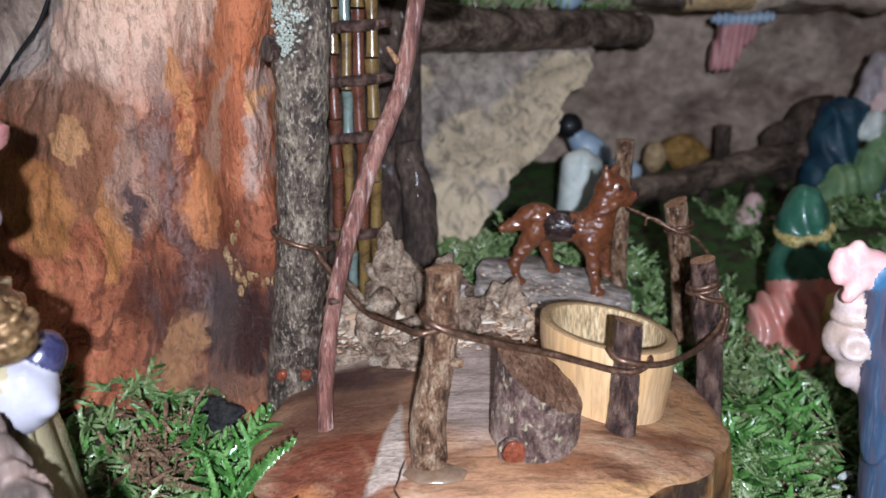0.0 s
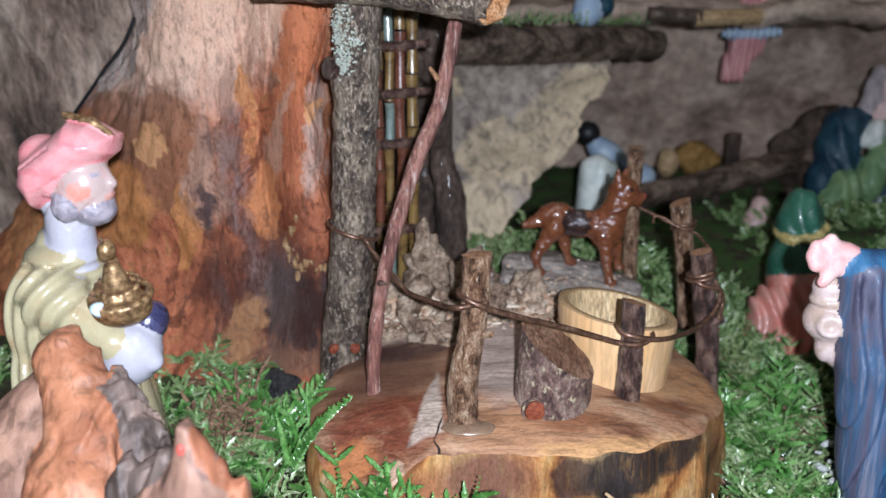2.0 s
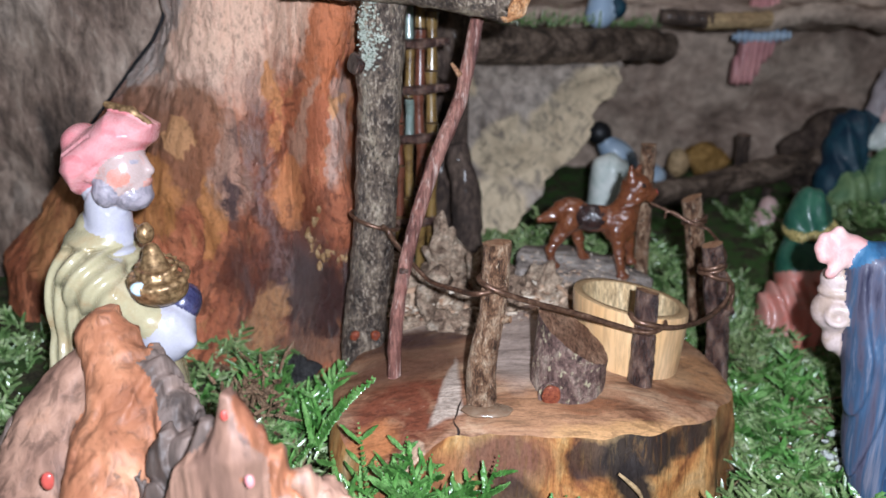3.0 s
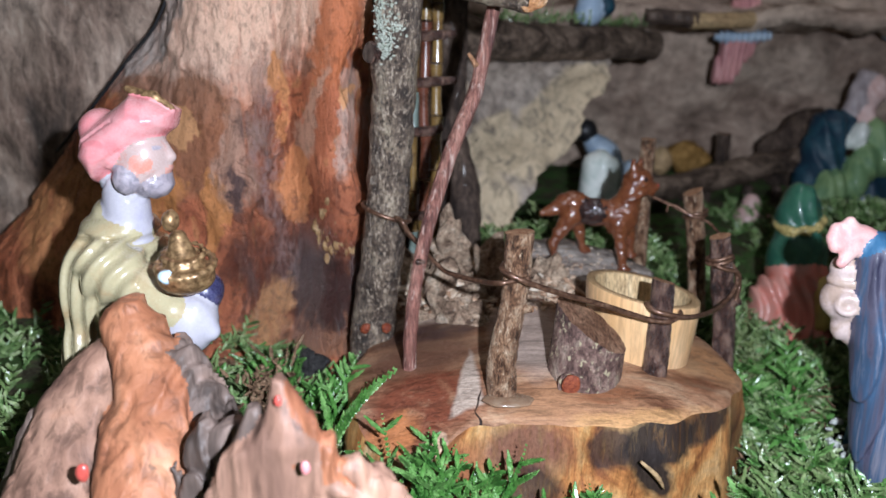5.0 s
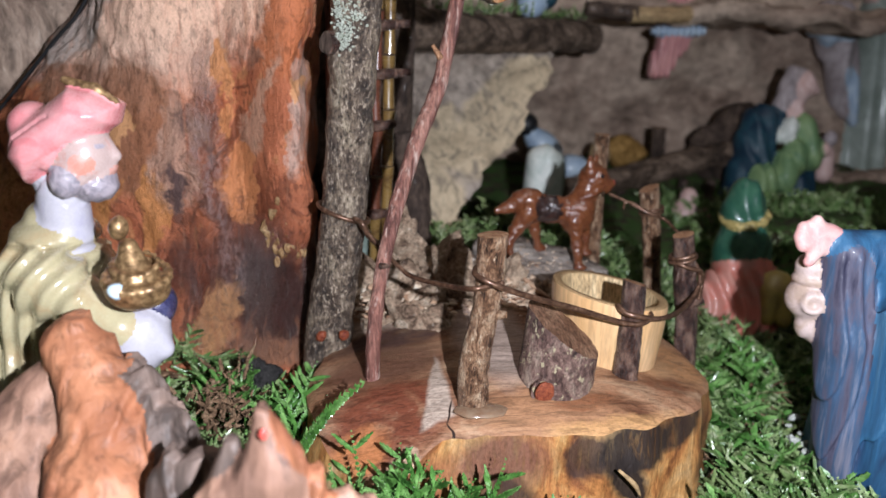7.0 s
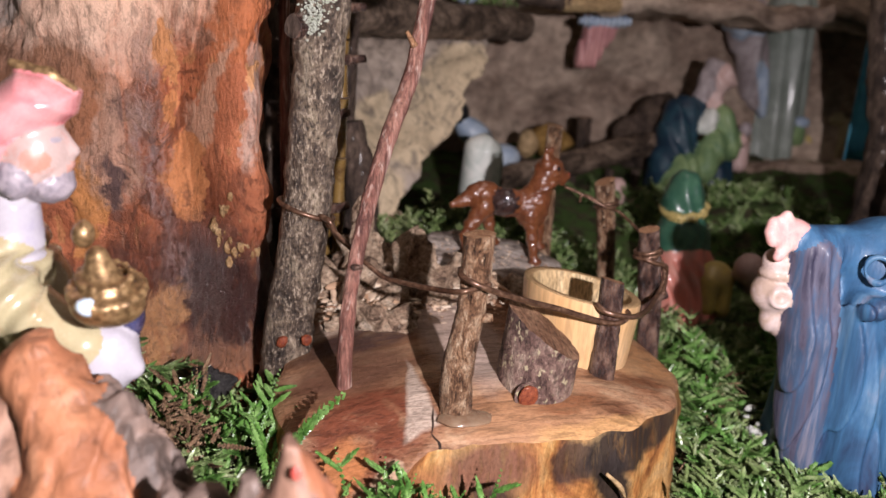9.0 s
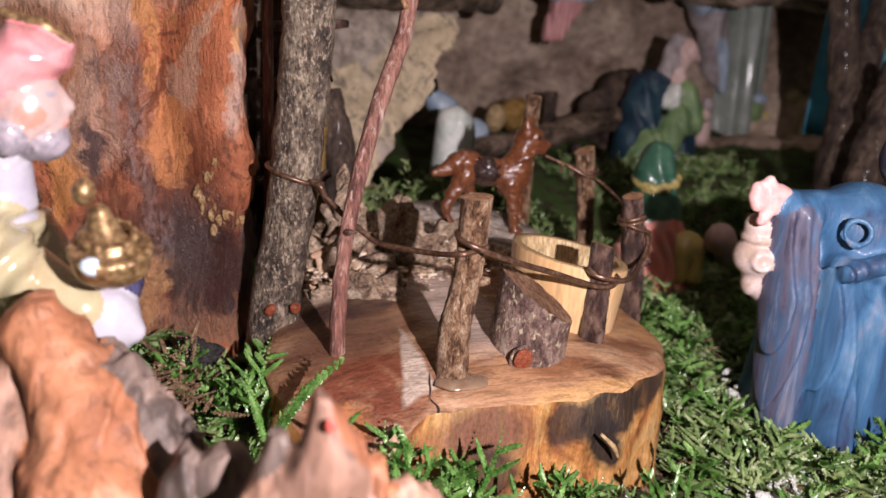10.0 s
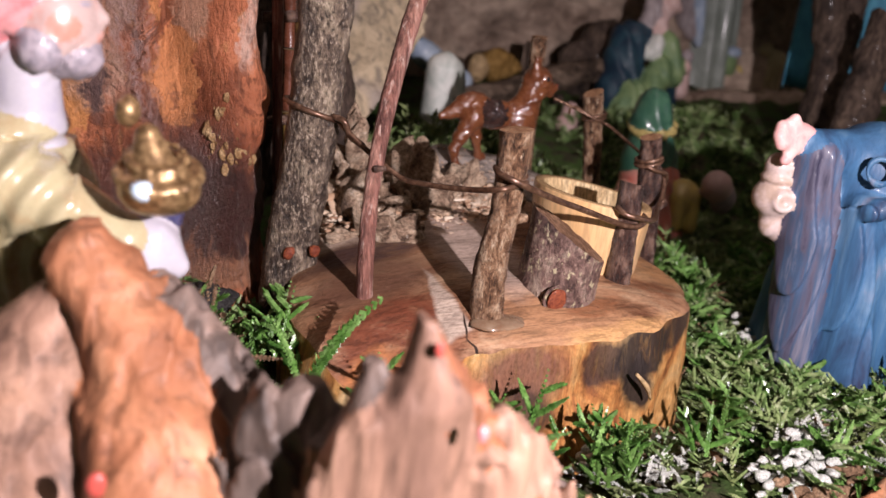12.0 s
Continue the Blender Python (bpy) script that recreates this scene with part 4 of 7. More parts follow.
def root_at(u, v):
    a = radians(-118 + 236 * u)
    z = -0.01 + 0.40 * v
    lean = 0.045 * step(0.10, 0.30, z)
    wide = min(0.16, max(0.050, 0.050 + 0.83 * (0.20 - z))) if a < 0 else 0.0515
    x = -0.118 + wide * math.sin(a) * (1 + (0.14 * step(0.08, -0.01, z) if a > 0 else 0)) - (lean * 0.15 if a < 0 else 0)
    front = math.cos(a) if a < 0 or math.cos(a) <= 0 else math.cos(a) ** 0.09
    y = 0.392 - 0.070 * front - (0.026 * step(-0.105, -0.070, x) * max(0.0, math.cos(a)) ** 0.09 if a > 0 else 0)
    y -= 0.42 * max(0.0, 0.085 - z) * max(0.0, math.cos(a)) ** 1.5
    ridge = x + 0.109 - 0.10 * (z - 0.12) + 0.003 * math.sin(z * 90)
    push = 0.006 * fbm((x, y, z * 0.7), 20, 3, 2.0) + 0.0022 * fbm((x, y, z * 0.6), 75, 4, 5.0)
    push += 0.0035 * math.exp(-(ridge / 0.006) ** 2) - 0.0035 * math.exp(-((ridge - 0.016) / 0.006) ** 2)
    push += 0.0009 * math.tanh(9 * fbm((x, y, z * 0.5), 34, 4, 9.0)) + 0.0006 * math.tanh(9 * fbm((x, y, z * 0.5), 80, 3, 4.0))
    push += 0.0006 * fbm((x, y, z * 0.4), 260, 3, 1.0)
    return x + math.sin(a) * push, y - math.cos(a) * push, z


v, f = sheet(root_at, 260, 220)
ROOT = tagged(mesh_ob("root_trunk", v, f, M["root"]), "varnished orange-brown root wood with dark streaks", "tree trunk")

# crumbly knot on its flank
root_v = np.array(v)


def root_front(x, z):
    """Front surface of the root at a place."""
    d = np.hypot(root_v[:, 0] - x, root_v[:, 2] - z) + np.where(root_v[:, 1] > 0.37, 1.0, 0.0)
    return float(root_v[int(np.argmin(d)), 1]) + 0.0003


items = []
for i in range(26):
    x, z = -0.0800 + random.gauss(0, 0.0042), 0.097 + random.gauss(0, 0.0060)
    s = random.uniform(0.0006, 0.0026)
    items.append(lump((x, root_front(x, z) + 0.0002, z), (s, s * 0.22, s * random.uniform(0.7, 1.3)), i, 0.5, 300, 12, 8))
v, f = joined(items)
tagged(mesh_ob("resin_knot", v, f, M["resin"], ROOT, label="flat tan resin flakes"), kind="stuff")


def bark_wall_at(u, v):
    x, z = -0.60 + 0.50 * u, -0.01 + 0.36 * v
    y = 0.382 + 0.30 * (-0.20 - x) + 0.010 * fbm((x, 0, z), 16, 5, 7) - 0.04 * (v - 0.5)
    return x, y, z


v, f = slab_sheet(bark_wall_at, 90, 70, (-0.01, 0.05, 0))
tagged(mesh_ob("bark_wall", v, f, M["greybark"]), "grey-brown weathered bark slab beside the root", "bark")

# dark crack between root and grey bark, drawn as a thin black tube
cable = limb("black_cable", [(-0.1500, 0.345, 0.255), (-0.1585, 0.348, 0.2120), (-0.1690, 0.352, 0.1900), (-0.1830, 0.356, 0.1750), (-0.2060, 0.362, 0.1500), (-0.2300, 0.366, 0.1240)], [0.0009, 0.0009], M["black"], M["black"], segs=8, rings=50)
tagged(cable, "thin black tube drawn as the dark crack along the edge of the root", "cable")

# ---- the stump ----
SX, SY = 0.020, 0.258
RIM = [(0.0840, 5), (0.0880, 20), (0.0885, 32), (0.0890, 50), (0.0940, 80), (0.0980, 110), (0.0900, 140), (0.0830, 165), (0.0865, 186), (0.0865, 205), (0.0845, 219), (0.0800, 226), (0.060, 231), (0.0560, 236), (0.0505, 246), (0.0475, 262), (0.0480, 280), (0.0520, 300), (0.0600, 320), (0.0730, 342)]


def rim_radius(deg):
    deg %= 360
    pts = [(a, r) for r, a in RIM]
    pts = [(pts[-1][0] - 360, pts[-1][1])] + pts + [(pts[0][0] + 360, pts[0][1])]
    for (a0, r0), (a1, r1) in zip(pts, pts[1:]):
        if a0 <= deg <= a1:
            t = (deg - a0) / (a1 - a0)
            t = t * t * (3 - 2 * t)
            return r0 + (r1 - r0) * t


def stump_top(x, y):
    z = 0.0605 - 1.9 * (x - 0.015) ** 2 + 0.06 * (y - 0.25)
    z -= 0.009 * (max(0.0, 0.238 - y) / 0.03) ** 1.5
    z -= 0.006 * step(0.035, 0.0, math.hypot(x + 0.050, y - 0.205))
    return z + 0.0007 * noise.noise(Vector((x * 90, y * 90, 1)))


tree_stump = hub("tree_stump", (SX, SY, 0.0), "sawn tree stump slice with charred flank standing in moss", "tree stump")
NA, NR = 160, 34
v, f = [(SX, SY, stump_top(SX, SY))], []
for i in range(NR):
    for j in range(NA):
        a = 360 * j / NA
        r = rim_radius(a) * (i + 1) / NR * (1 + 0.012 * noise.noise(Vector((math.cos(radians(a)) * 7, math.sin(radians(a)) * 7, 0))))
        x, y = SX + r * math.cos(radians(a)), SY + r * math.sin(radians(a))
        z = stump_top(x, y) - (0.0012 if i == NR - 1 else 0)
        v.append((x, y, z))
for j in range(NA):
    f.append((0, 1 + j, 1 + (j + 1) % NA))
for i in range(NR - 1):
    for j in range(NA):
        k2 = (j + 1) % NA
        f.append((1 + i * NA + j, 1 + (i + 1) * NA + j, 1 + (i + 1) * NA + k2, 1 + i * NA + k2))
rim_start = 1 + (NR - 1) * NA
mesh_ob("cut_face", v, f, M["stumptop"], tree_stump, label="streaked sawn wood face with reddish heart")
edge = v[rim_start:]
fv, ff = [], []
ROWS_S = 22
for i in range(ROWS_S):
    t = i / (ROWS_S - 1)
    for j in range(NA):
        x, y, z = edge[j]
        a = math.atan2(y - SY, x - SX)
        zz = z * (1 - t) - 0.02 * t
        out = 0.003 * math.sin(min(1.0, t * 1.5) * 1.57) + 0.0035 * fbm((x, y, zz * 0.5), 60, 4, 4) * min(1, t * 5)
        fv.append((x + out * math.cos(a), y + out * math.sin(a), zz))
for i in range(ROWS_S - 1):
    for j in range(NA):
        k2 = (j + 1) % NA
        ff.append((i * NA + j, i * NA + k2, (i + 1) * NA + k2, (i + 1) * NA + j))
mesh_ob("flank", fv, ff, M["stumpside"], tree_stump, label="peeled orange flank with black charred patches")

# splinter hanging on the flank
v, f, n = tube([(0.046, 0.2045, 0.038), (0.053, 0.2062, 0.031), (0.0565, 0.2075, 0.025)], [0.0006, 0.0011, 0.0004], 6, 8)
mesh_ob("splinter", v, f, M["plank"], tree_stump)

# dog's platform: a smaller grey slice behind
PX, PY = 0.050, 0.356
platform = hub("wood_platform", (PX, PY, 0.03), "weathered grey wood slice strewn with sawdust behind the stump", "wood slice")
v, f = [], []
NB = 60


def plat_z(x, y):
    return 0.0706 - 0.15 * (x - 0.0545) + 0.30 * (y - 0.361)


levels = [(0.0, 0.0785), (0.5, 0.0785), (0.95, 0.078), (1.0, 0.0765), (1.02, 0.070), (1.0, 0.055), (1.0, 0.03)]
for s, z in levels:
    for j in range(NB):
        a = 2 * math.pi * j / NB
        r = s * (1 + 0.07 * math.sin(3 * a + 1) + 0.05 * math.sin(8 * a) + 0.03 * math.sin(17 * a + z * 300))
        x, y = PX + 0.036 * r * math.cos(a), PY + 0.025 * r * math.sin(a)
        v.append((x, y, z + (plat_z(x, y) - 0.0785 if z > 0.05 else -0.01) + 0.001 * noise.noise(Vector((math.cos(a) * 3 * s, math.sin(a) * 3 * s, 0)))))
for i in range(len(levels) - 1):
    for j in range(NB):
        k2 = (j + 1) % NB
        f.append((i * NB + j, (i + 1) * NB + j, (i + 1) * NB + k2, i * NB + k2))
mesh_ob("slice", v, f, M["greywood"], platform)
items = []
for i in range(170):
    a, r = random.uniform(0, 6.28), math.sqrt(random.random())
    x, y = PX + 0.033 * r * math.cos(a), PY + 0.022 * r * math.sin(a)
    s = random.uniform(0.0002, 0.0007)
    items.append(lump((x, y, plat_z(x, y) + s * 0.3), (s * random.uniform(1, 2.2), s, s * 0.6), i, 0.5, 300, 7, 5))
for i in range(420):
    x, y = random.gauss(0.008, 0.014), random.gauss(0.306, 0.007)
    s = random.uniform(0.0002, 0.0006) if random.random() < 0.96 else random.uniform(0.0010, 0.0018)
    z = 0.062 + 0.010 * step(0.295, 0.318, y) * step(-0.02, 0.0, x)
    items.append(lump((x, y, z + random.uniform(-0.001, 0.002)), (s * random.uniform(1, 2.6), s, s * random.uniform(0.25, 0.8)), i, 0.7, 500, 7, 5))
for i in range(320):
    x, y = random.uniform(-0.048, 0.0), random.uniform(0.296, 0.320)
    s = random.uniform(0.0003, 0.0011)
    items.append(lump((x, y, 0.061 + random.uniform(0, 0.006)), (s * random.uniform(1, 2.4), s, s * 0.7), i, 0.6, 300, 7, 5))
for i in range(90):
    x, y = random.uniform(-0.045, 0.040), random.uniform(0.303, 0.322)
    s = random.uniform(0.0012, 0.0034)
    z = 0.060 + 0.010 * step(0.300, 0.320, y)
    v, f = lump((0, 0, 0), (s * random.uniform(1.2, 2.4), s * 0.7, s * random.uniform(0.15, 0.35)), i, 0.5, 200, 8, 6)
    m = Matrix.Translation((x, y, z + random.uniform(0, 0.004))) @ Matrix.Rotation(random.uniform(0, 3.1), 4, "Z") @ Matrix.Rotation(random.uniform(-0.7, 0.7), 4, "X") @ Matrix.Rotation(random.uniform(-0.7, 0.7), 4, "Y")
    items.append(([tuple(m @ Vector(q)) for q in v], f))
v, f = joined(items)
tagged(mesh_ob("sawdust", v, f, M["crumb"]), "pale sawdust and bark crumbs strewn on the wood", "sawdust", kind="stuff")

# rough chunks piled behind the stump
for i, (c, r) in enumerate([((-0.030, 0.322, 0.060), (0.020, 0.014, 0.016)), ((-0.012, 0.335, 0.072), (0.013, 0.010, 0.014)), ((-0.022, 0.300, 0.055), (0.018, 0.010, 0.012)), ((0.000, 0.318, 0.062), (0.012, 0.012, 0.018)), ((0.022, 0.322, 0.062), (0.013, 0.009, 0.012)), ((0.042, 0.318, 0.056), (0.012, 0.008, 0.012)), ((-0.024, 0.330, 0.080), (0.007, 0.006, 0.016))]):
    v, f = lump(c, r, i + 3.0, 1.3, 110, 70, 46)
    tagged(mesh_ob("bark_chunk", v, f, M["chunk"], base=(c[0], c[1], c[2] - r[2])), "broken chunk of pale crumbling bark", "bark chunk", "bark chunks behind the stump")

for c, r, m, words in (((0.0030, 0.3180, 0.0790), (0.0080, 0.0022, 0.0080), "greywood", "pale grey flake of wood"), ((-0.0895, 0.2870, 0.0410), (0.0075, 0.0040, 0.0058), "charcoal", "small black charred bark chip")):
    v, f = lump(c, r, 7.0, 0.8, 160, 30, 20)
    tagged(mesh_ob("wood_chip", v, f, M[m], base=(c[0], c[1], c[2] - r[2])), words, "wood chip", "loose wood chips")

# ---- posts, stick and pole ----


def post(name, pts, radii, bark, label, seed, slant=None, stub=None):
    b = hub(name, pts[0], label, "post", "twig posts of the wire fence")
    limb("stem", pts, radii, bark, M["cutwood"], b, segs=26, rings=60, rough=0.07, scale=330, seed=seed, slant=slant)
    if stub:
        limb("knob", stub[:2], [stub[2], stub[2] * 0.7], bark, M["cutwood"], b, segs=9, rings=5, rough=0.2, scale=300, seed=seed)
    return b


post("fence_post", [(-0.0042, 0.2250, 0.050), (-0.0046, 0.2260, 0.070), (-0.0022, 0.2270, 0.084), (-0.0004, 0.2275, 0.098), (0.0002, 0.2280, 0.1185)], [0.0058, 0.0057, 0.0050, 0.0050, 0.0054], M["twig"], "brown knobbly twig post standing on the stump", 1.0, (0.12, 0, 0), ((0.0025, 0.2250, 0.0895), (0.0058, 0.2235, 0.0900), 0.0019))
post("fence_post", [(0.0600, 0.2440, 0.048), (0.0605, 0.2450, 0.070), (0.0610, 0.2470, 0.0945)], [0.0051, 0.0048, 0.0046], M["twigdark"], "short dark twig post in front of the bamboo cup", 2.0, (-0.25, 0, 0))
post("fence_post", [(0.1055, 0.2890, 0.036), (0.1040, 0.2890, 0.060), (0.1010, 0.2890, 0.080), (0.0975, 0.2890, 0.1030)], [0.0052, 0.0050, 0.0052, 0.0046], M["twigdark"], "crooked grey twig post with a raw orange top", 3.0, (0.15, 0, 0), ((0.104, 0.287, 0.072), (0.109, 0.286, 0.074), 0.003))
post("fence_post", [(0.1120, 0.3500, 0.045), (0.1085, 0.3500, 0.080), (0.1035, 0.3500, 0.1115)], [0.0046, 0.0047, 0.0052], M["twig"], "brown twig post with a splintered top", 4.0, (0.30, 0, 0))
post("fence_post", [(0.0880, 0.3830, 0.050), (0.0870, 0.3825, 0.100), (0.0868, 0.3820, 0.1345)], [0.0040, 0.0040, 0.0042], M["twig"], "slim twig post with a raw top behind the dog", 5.0)

# glue round the feet of the first post and the stick
for c, r in (((-0.002, 0.2215, 0.0545), (0.010, 0.0075, 0.0014)), ((-0.040, 0.2475, 0.0485), (0.006, 0.005, 0.0014))):
    v, f = lump(c, r, 9.0, 0.25, 90, 22, 12)
    tagged(mesh_ob("glue_blob", v, f, M["glue"], base=(c[0], c[1], c[2] - r[2])), "dried glue puddle at the foot of a twig", "glue", "dried glue puddles")

stick = hub("leaning_stick", (-0.0400, 0.2485, 0.046), "reddish ribbed stick leaning up to the branch", "stick")
limb("stem", [(-0.0404, 0.248, 0.046), (-0.0402, 0.251, 0.0688), (-0.0382, 0.2555, 0.0892), (-0.0348, 0.26, 0.1071), (-0.0295, 0.2655, 0.1272), (-0.0240, 0.27, 0.1439), (-0.0152, 0.2775, 0.1652), (-0.0113, 0.2815, 0.1832), (-0.007, 0.284, 0.2051)], [0.0029, 0.0029, 0.0028, 0.0029, 0.0030, 0.0032, 0.0031, 0.0030, 0.0029], M["twigred"], M["cutwood"], stick, segs=16, rings=70, rough=0.12, scale=170, seed=6)
limb("side_bud", [(-0.0150, 0.2755, 0.1760), (-0.0185, 0.2740, 0.1810)], [0.0014, 0.0007], M["cutwood"], M["cutwood"], stick, segs=8, rings=5)
limb("side_bud", [(-0.0375, 0.2550, 0.0985), (-0.0350, 0.2520, 0.0995)], [0.0014, 0.0008], M["twigdark"], M["twigdark"], stick, segs=8, rings=5)

pole = hub("lichen_pole", (-0.0590, 0.2900, 0.035), "thick grey-brown branch pole with pale lichen and a wire loop", "pole")
limb("stem", [(-0.0590, 0.2900, 0.035), (-0.0575, 0.2895, 0.065), (-0.0525, 0.2860, 0.105), (-0.0500, 0.2835, 0.145), (-0.0480, 0.2820, 0.180), (-0.0450, 0.2810, 0.225), (-0.043, 0.281, 0.262)], [0.0115, 0.0098, 0.0092, 0.0092, 0.0094, 0.0100, 0.0105], M["polebark"], M["cutwood"], pole, segs=30, rings=90, rough=0.11, scale=150, seed=8)
limb("knot", [(-0.0545, 0.2790, 0.1800), (-0.0590, 0.2750, 0.1805)], [0.0045, 0.0040], M["twigdark"], M["darkbark"], pole, segs=14, rings=8, rough=0.25, scale=300, seed=2)
for q in ((-0.0610, 0.2785, 0.0600), (-0.0515, 0.2780, 0.0605)):
    v, f = lump((q[0], q[1] + 0.001, q[2]), (0.0022, 0.0016, 0.0024), 3.0, 0.3, 300, 14, 9)
    mesh_ob("cut_knot", v, f, M["redknot"], pole)
items = []
for a0, z0, n, sa, sz in ((-2.05, 0.1835, 150, 0.22, 0.0028), (-2.2, 0.1930, 110, 0.25, 0.0035), (-1.45, 0.1915, 50, 0.18, 0.0025), (-2.0, 0.2040, 90, 0.35, 0.005)):
    for i in range(n):
        a, z, r = random.gauss(a0, sa), random.gauss(z0, sz), 0.0097
        items.append(lump((-0.0478 + r * math.cos(a), 0.2818 + r * math.sin(a), z), (random.uniform(0.0002, 0.0007), 0.0003, random.uniform(0.0002, 0.0006)), i, 1.0, 1400, 7, 5))
v, f = joined(items)
tagged(mesh_ob("lichen", v, f, M["lichen"], pole, label="pale green-white lichen tufts"), kind="stuff")

branch = hub("cross_branch", (-0.045, 0.270, 0.205), "cut grey branch resting across the pole", "branch")
limb("stem", [(-0.085, 0.276, 0.2145), (-0.040, 0.270, 0.2120), (-0.010, 0.265, 0.2080), (0.0065, 0.2615, 0.2045)], [0.0085, 0.0085, 0.0088, 0.0085], M["polebark"], M["cutwood"], branch, segs=24, rings=40, rough=0.10, scale=160, seed=4, slant=(0.5, 0, 0.3))

v, f = lump((0.0035, 0.2585, 0.2050), (0.0078, 0.0022, 0.0080), 2.0, 0.2, 200, 26, 16)
mesh_ob("sawn_end", v, f, M["branchend"], branch, label="fresh orange sawn end")

# ---- wire ----


def loop(c, r, turns, tilt, rise, n=22):
    """Turns of wire round an upright stick."""
    return [(c[0] + r * math.cos(t), c[1] + r * math.sin(t), c[2] + tilt * r * math.cos(t) + rise * t / 6.28) for t in np.linspace(math.pi * 0.5, math.pi * 0.5 + 2 * math.pi * turns, n)]


fence_wire = hub("fence_wire", (0.03, 0.24, 0.05), "rusty brown wire strung and looped from post to post", "wire")


def strand(pts, r=0.0010, rings=60):
    v, f, n = tube(pts, [r, r], 8, rings)
    mesh_ob("strand", v, f, M["wire"], fence_wire)


strand(loop((-0.0520, 0.2855, 0.1135), 0.0103, 1.15, -0.30, -0.0015) , rings=50)
strand([(-0.0455, 0.2755, 0.1105), (-0.0440, 0.2735, 0.1085), (-0.0353, 0.2660, 0.1004), (-0.0300, 0.2600, 0.0965), (-0.0249, 0.2540, 0.0943), (-0.0130, 0.2360, 0.0966), (-0.0080, 0.2215, 0.1005), (-0.0030, 0.2205, 0.1015), (0.0040, 0.2240, 0.1020)])
strand([(-0.0475, 0.2760, 0.1120), (-0.0445, 0.2720, 0.1110), (-0.0420, 0.2725, 0.1060), (-0.0380, 0.2690, 0.1030)], 0.0012, 24)
strand([(-0.0049, 0.2300, 0.1056), (-0.0062, 0.2240, 0.1052), (-0.0030, 0.2198, 0.1040), (0.0040, 0.2200, 0.1010), (0.0180, 0.2260, 0.0950), (0.0326, 0.2330, 0.0892), (0.0480, 0.2375, 0.0832), (0.0560, 0.2390, 0.0805), (0.0625, 0.2395, 0.0800), (0.0680, 0.2440, 0.0810), (0.0690, 0.2480, 0.0815)], 0.0011, 80)
strand([(0.0540, 0.2440, 0.0862), (0.0560, 0.2400, 0.0845), (0.0620, 0.2390, 0.0830), (0.0720, 0.2450, 0.0800), (0.0850, 0.2600, 0.0765), (0.0960, 0.2740, 0.0755), (0.1045, 0.2830, 0.0795), (0.1065, 0.2870, 0.0850), (0.1050, 0.2910, 0.0895)], 0.0011, 70)
strand(loop((0.0985, 0.2890, 0.0905), 0.0056, 1.6, 0.25, 0.002), 0.0009, 50)
strand([(0.0935, 0.2885, 0.0915), (0.0955, 0.2840, 0.0905), (0.1000, 0.2830, 0.0890), (0.1060, 0.2850, 0.0870), (0.1085, 0.2880, 0.0800), (0.1060, 0.2840, 0.0740)], 0.0010, 40)
strand(loop((0.1060, 0.3500, 0.0975), 0.0058, 1.8, 0.1, 0.002), 0.0008, 50)
strand([(0.0840, 0.3545, 0.1075), (0.0920, 0.3500, 0.1045), (0.1030, 0.3445, 0.0995), (0.1120, 0.3440, 0.0960), (0.1150, 0.3250, 0.0900), (0.1060, 0.2980, 0.0900), (0.0990, 0.2840, 0.0910)], 0.0008, 50)
strand([(0.0905, 0.3485, 0.1010), (0.0910, 0.3480, 0.1045), (0.0950, 0.3475, 0.1040), (0.1000, 0.3460, 0.1010)], 0.0007, 24)

# ---- cut log and bamboo cup on the stump ----
log = hub("cut_log", (0.029, 0.240, 0.052), "short slant-cut log piece with dark bark and a red knot", "log")
segs, rings = 56, 24
v, f = [], []
for i in range(rings):
    t = i / (rings - 1)
    for j in range(segs):
        a = 2 * math.pi * j / segs
        r = (0.0150 - 0.0012 * t) * (1 + 0.035 * fbm((math.cos(a), math.sin(a), t), 1.6, 3, 1) + 0.014 * fbm((math.cos(a), math.sin(a), t), 9, 3, 2))
        x, y = 0.0285 + 0.0030 * t + r * math.cos(a), 0.2385 + r * math.sin(a)
        top = 0.0790 - 0.64 * (x - 0.0315) + 0.22 * (y - 0.2385) + 0.0006 * fbm((x, y, 0), 400, 2)
        v.append((x, y, 0.044 + (top - 0.044) * t))
for i in range(rings - 1):
    for j in range(segs):
        k2 = (j + 1) % segs
        f.append((i * segs + j, i * segs + k2, (i + 1) * segs + k2, (i + 1) * segs + j))
mesh_ob("bark", v, f, M["logbark"], log)
top = v[-segs:]
c = np.mean(np.array(top), axis=0)
v2, f2 = list(top), []
v2 += [tuple(c + (np.array(p) - c) * 0.5 + np.array((0, 0, 0.0003))) for p in top] + [tuple(c)]
for j in range(segs):
    k2 = (j + 1) % segs
    f2 += [(j, k2, segs + k2, segs + j), (segs + j, segs + k2, 2 * segs)]
mesh_ob("cut_face", v2, f2, M["logcut"], log, label="dark weathered slanting cut")
v, f = lump((0.0225, 0.2252, 0.0585), (0.0040, 0.0012, 0.0046), 1.0, 0.1, 300, 20, 12)
mesh_ob("knot", v, f, M["redknot"], log, label="reddish cut knot")
ringed = [(0.0225 + 0.0046 * math.cos(a), 0.2250 + 0.0010 * abs(math.cos(a)), 0.0587 + 0.0052 * math.sin(a)) for a in np.linspace(0, 6.283, 24)]
v, f, n = tube(ringed, [0.0007, 0.0007], 6, 48)
mesh_ob("knot_rim", v, f, M["logbark"], log)

CX, CY, CZ, CH = 0.0592, 0.2690, 0.0500, 0.0345
cup = hub("bamboo_cup", (CX, CY, CZ), "pale yellow bamboo cup standing on the stump", "cup")


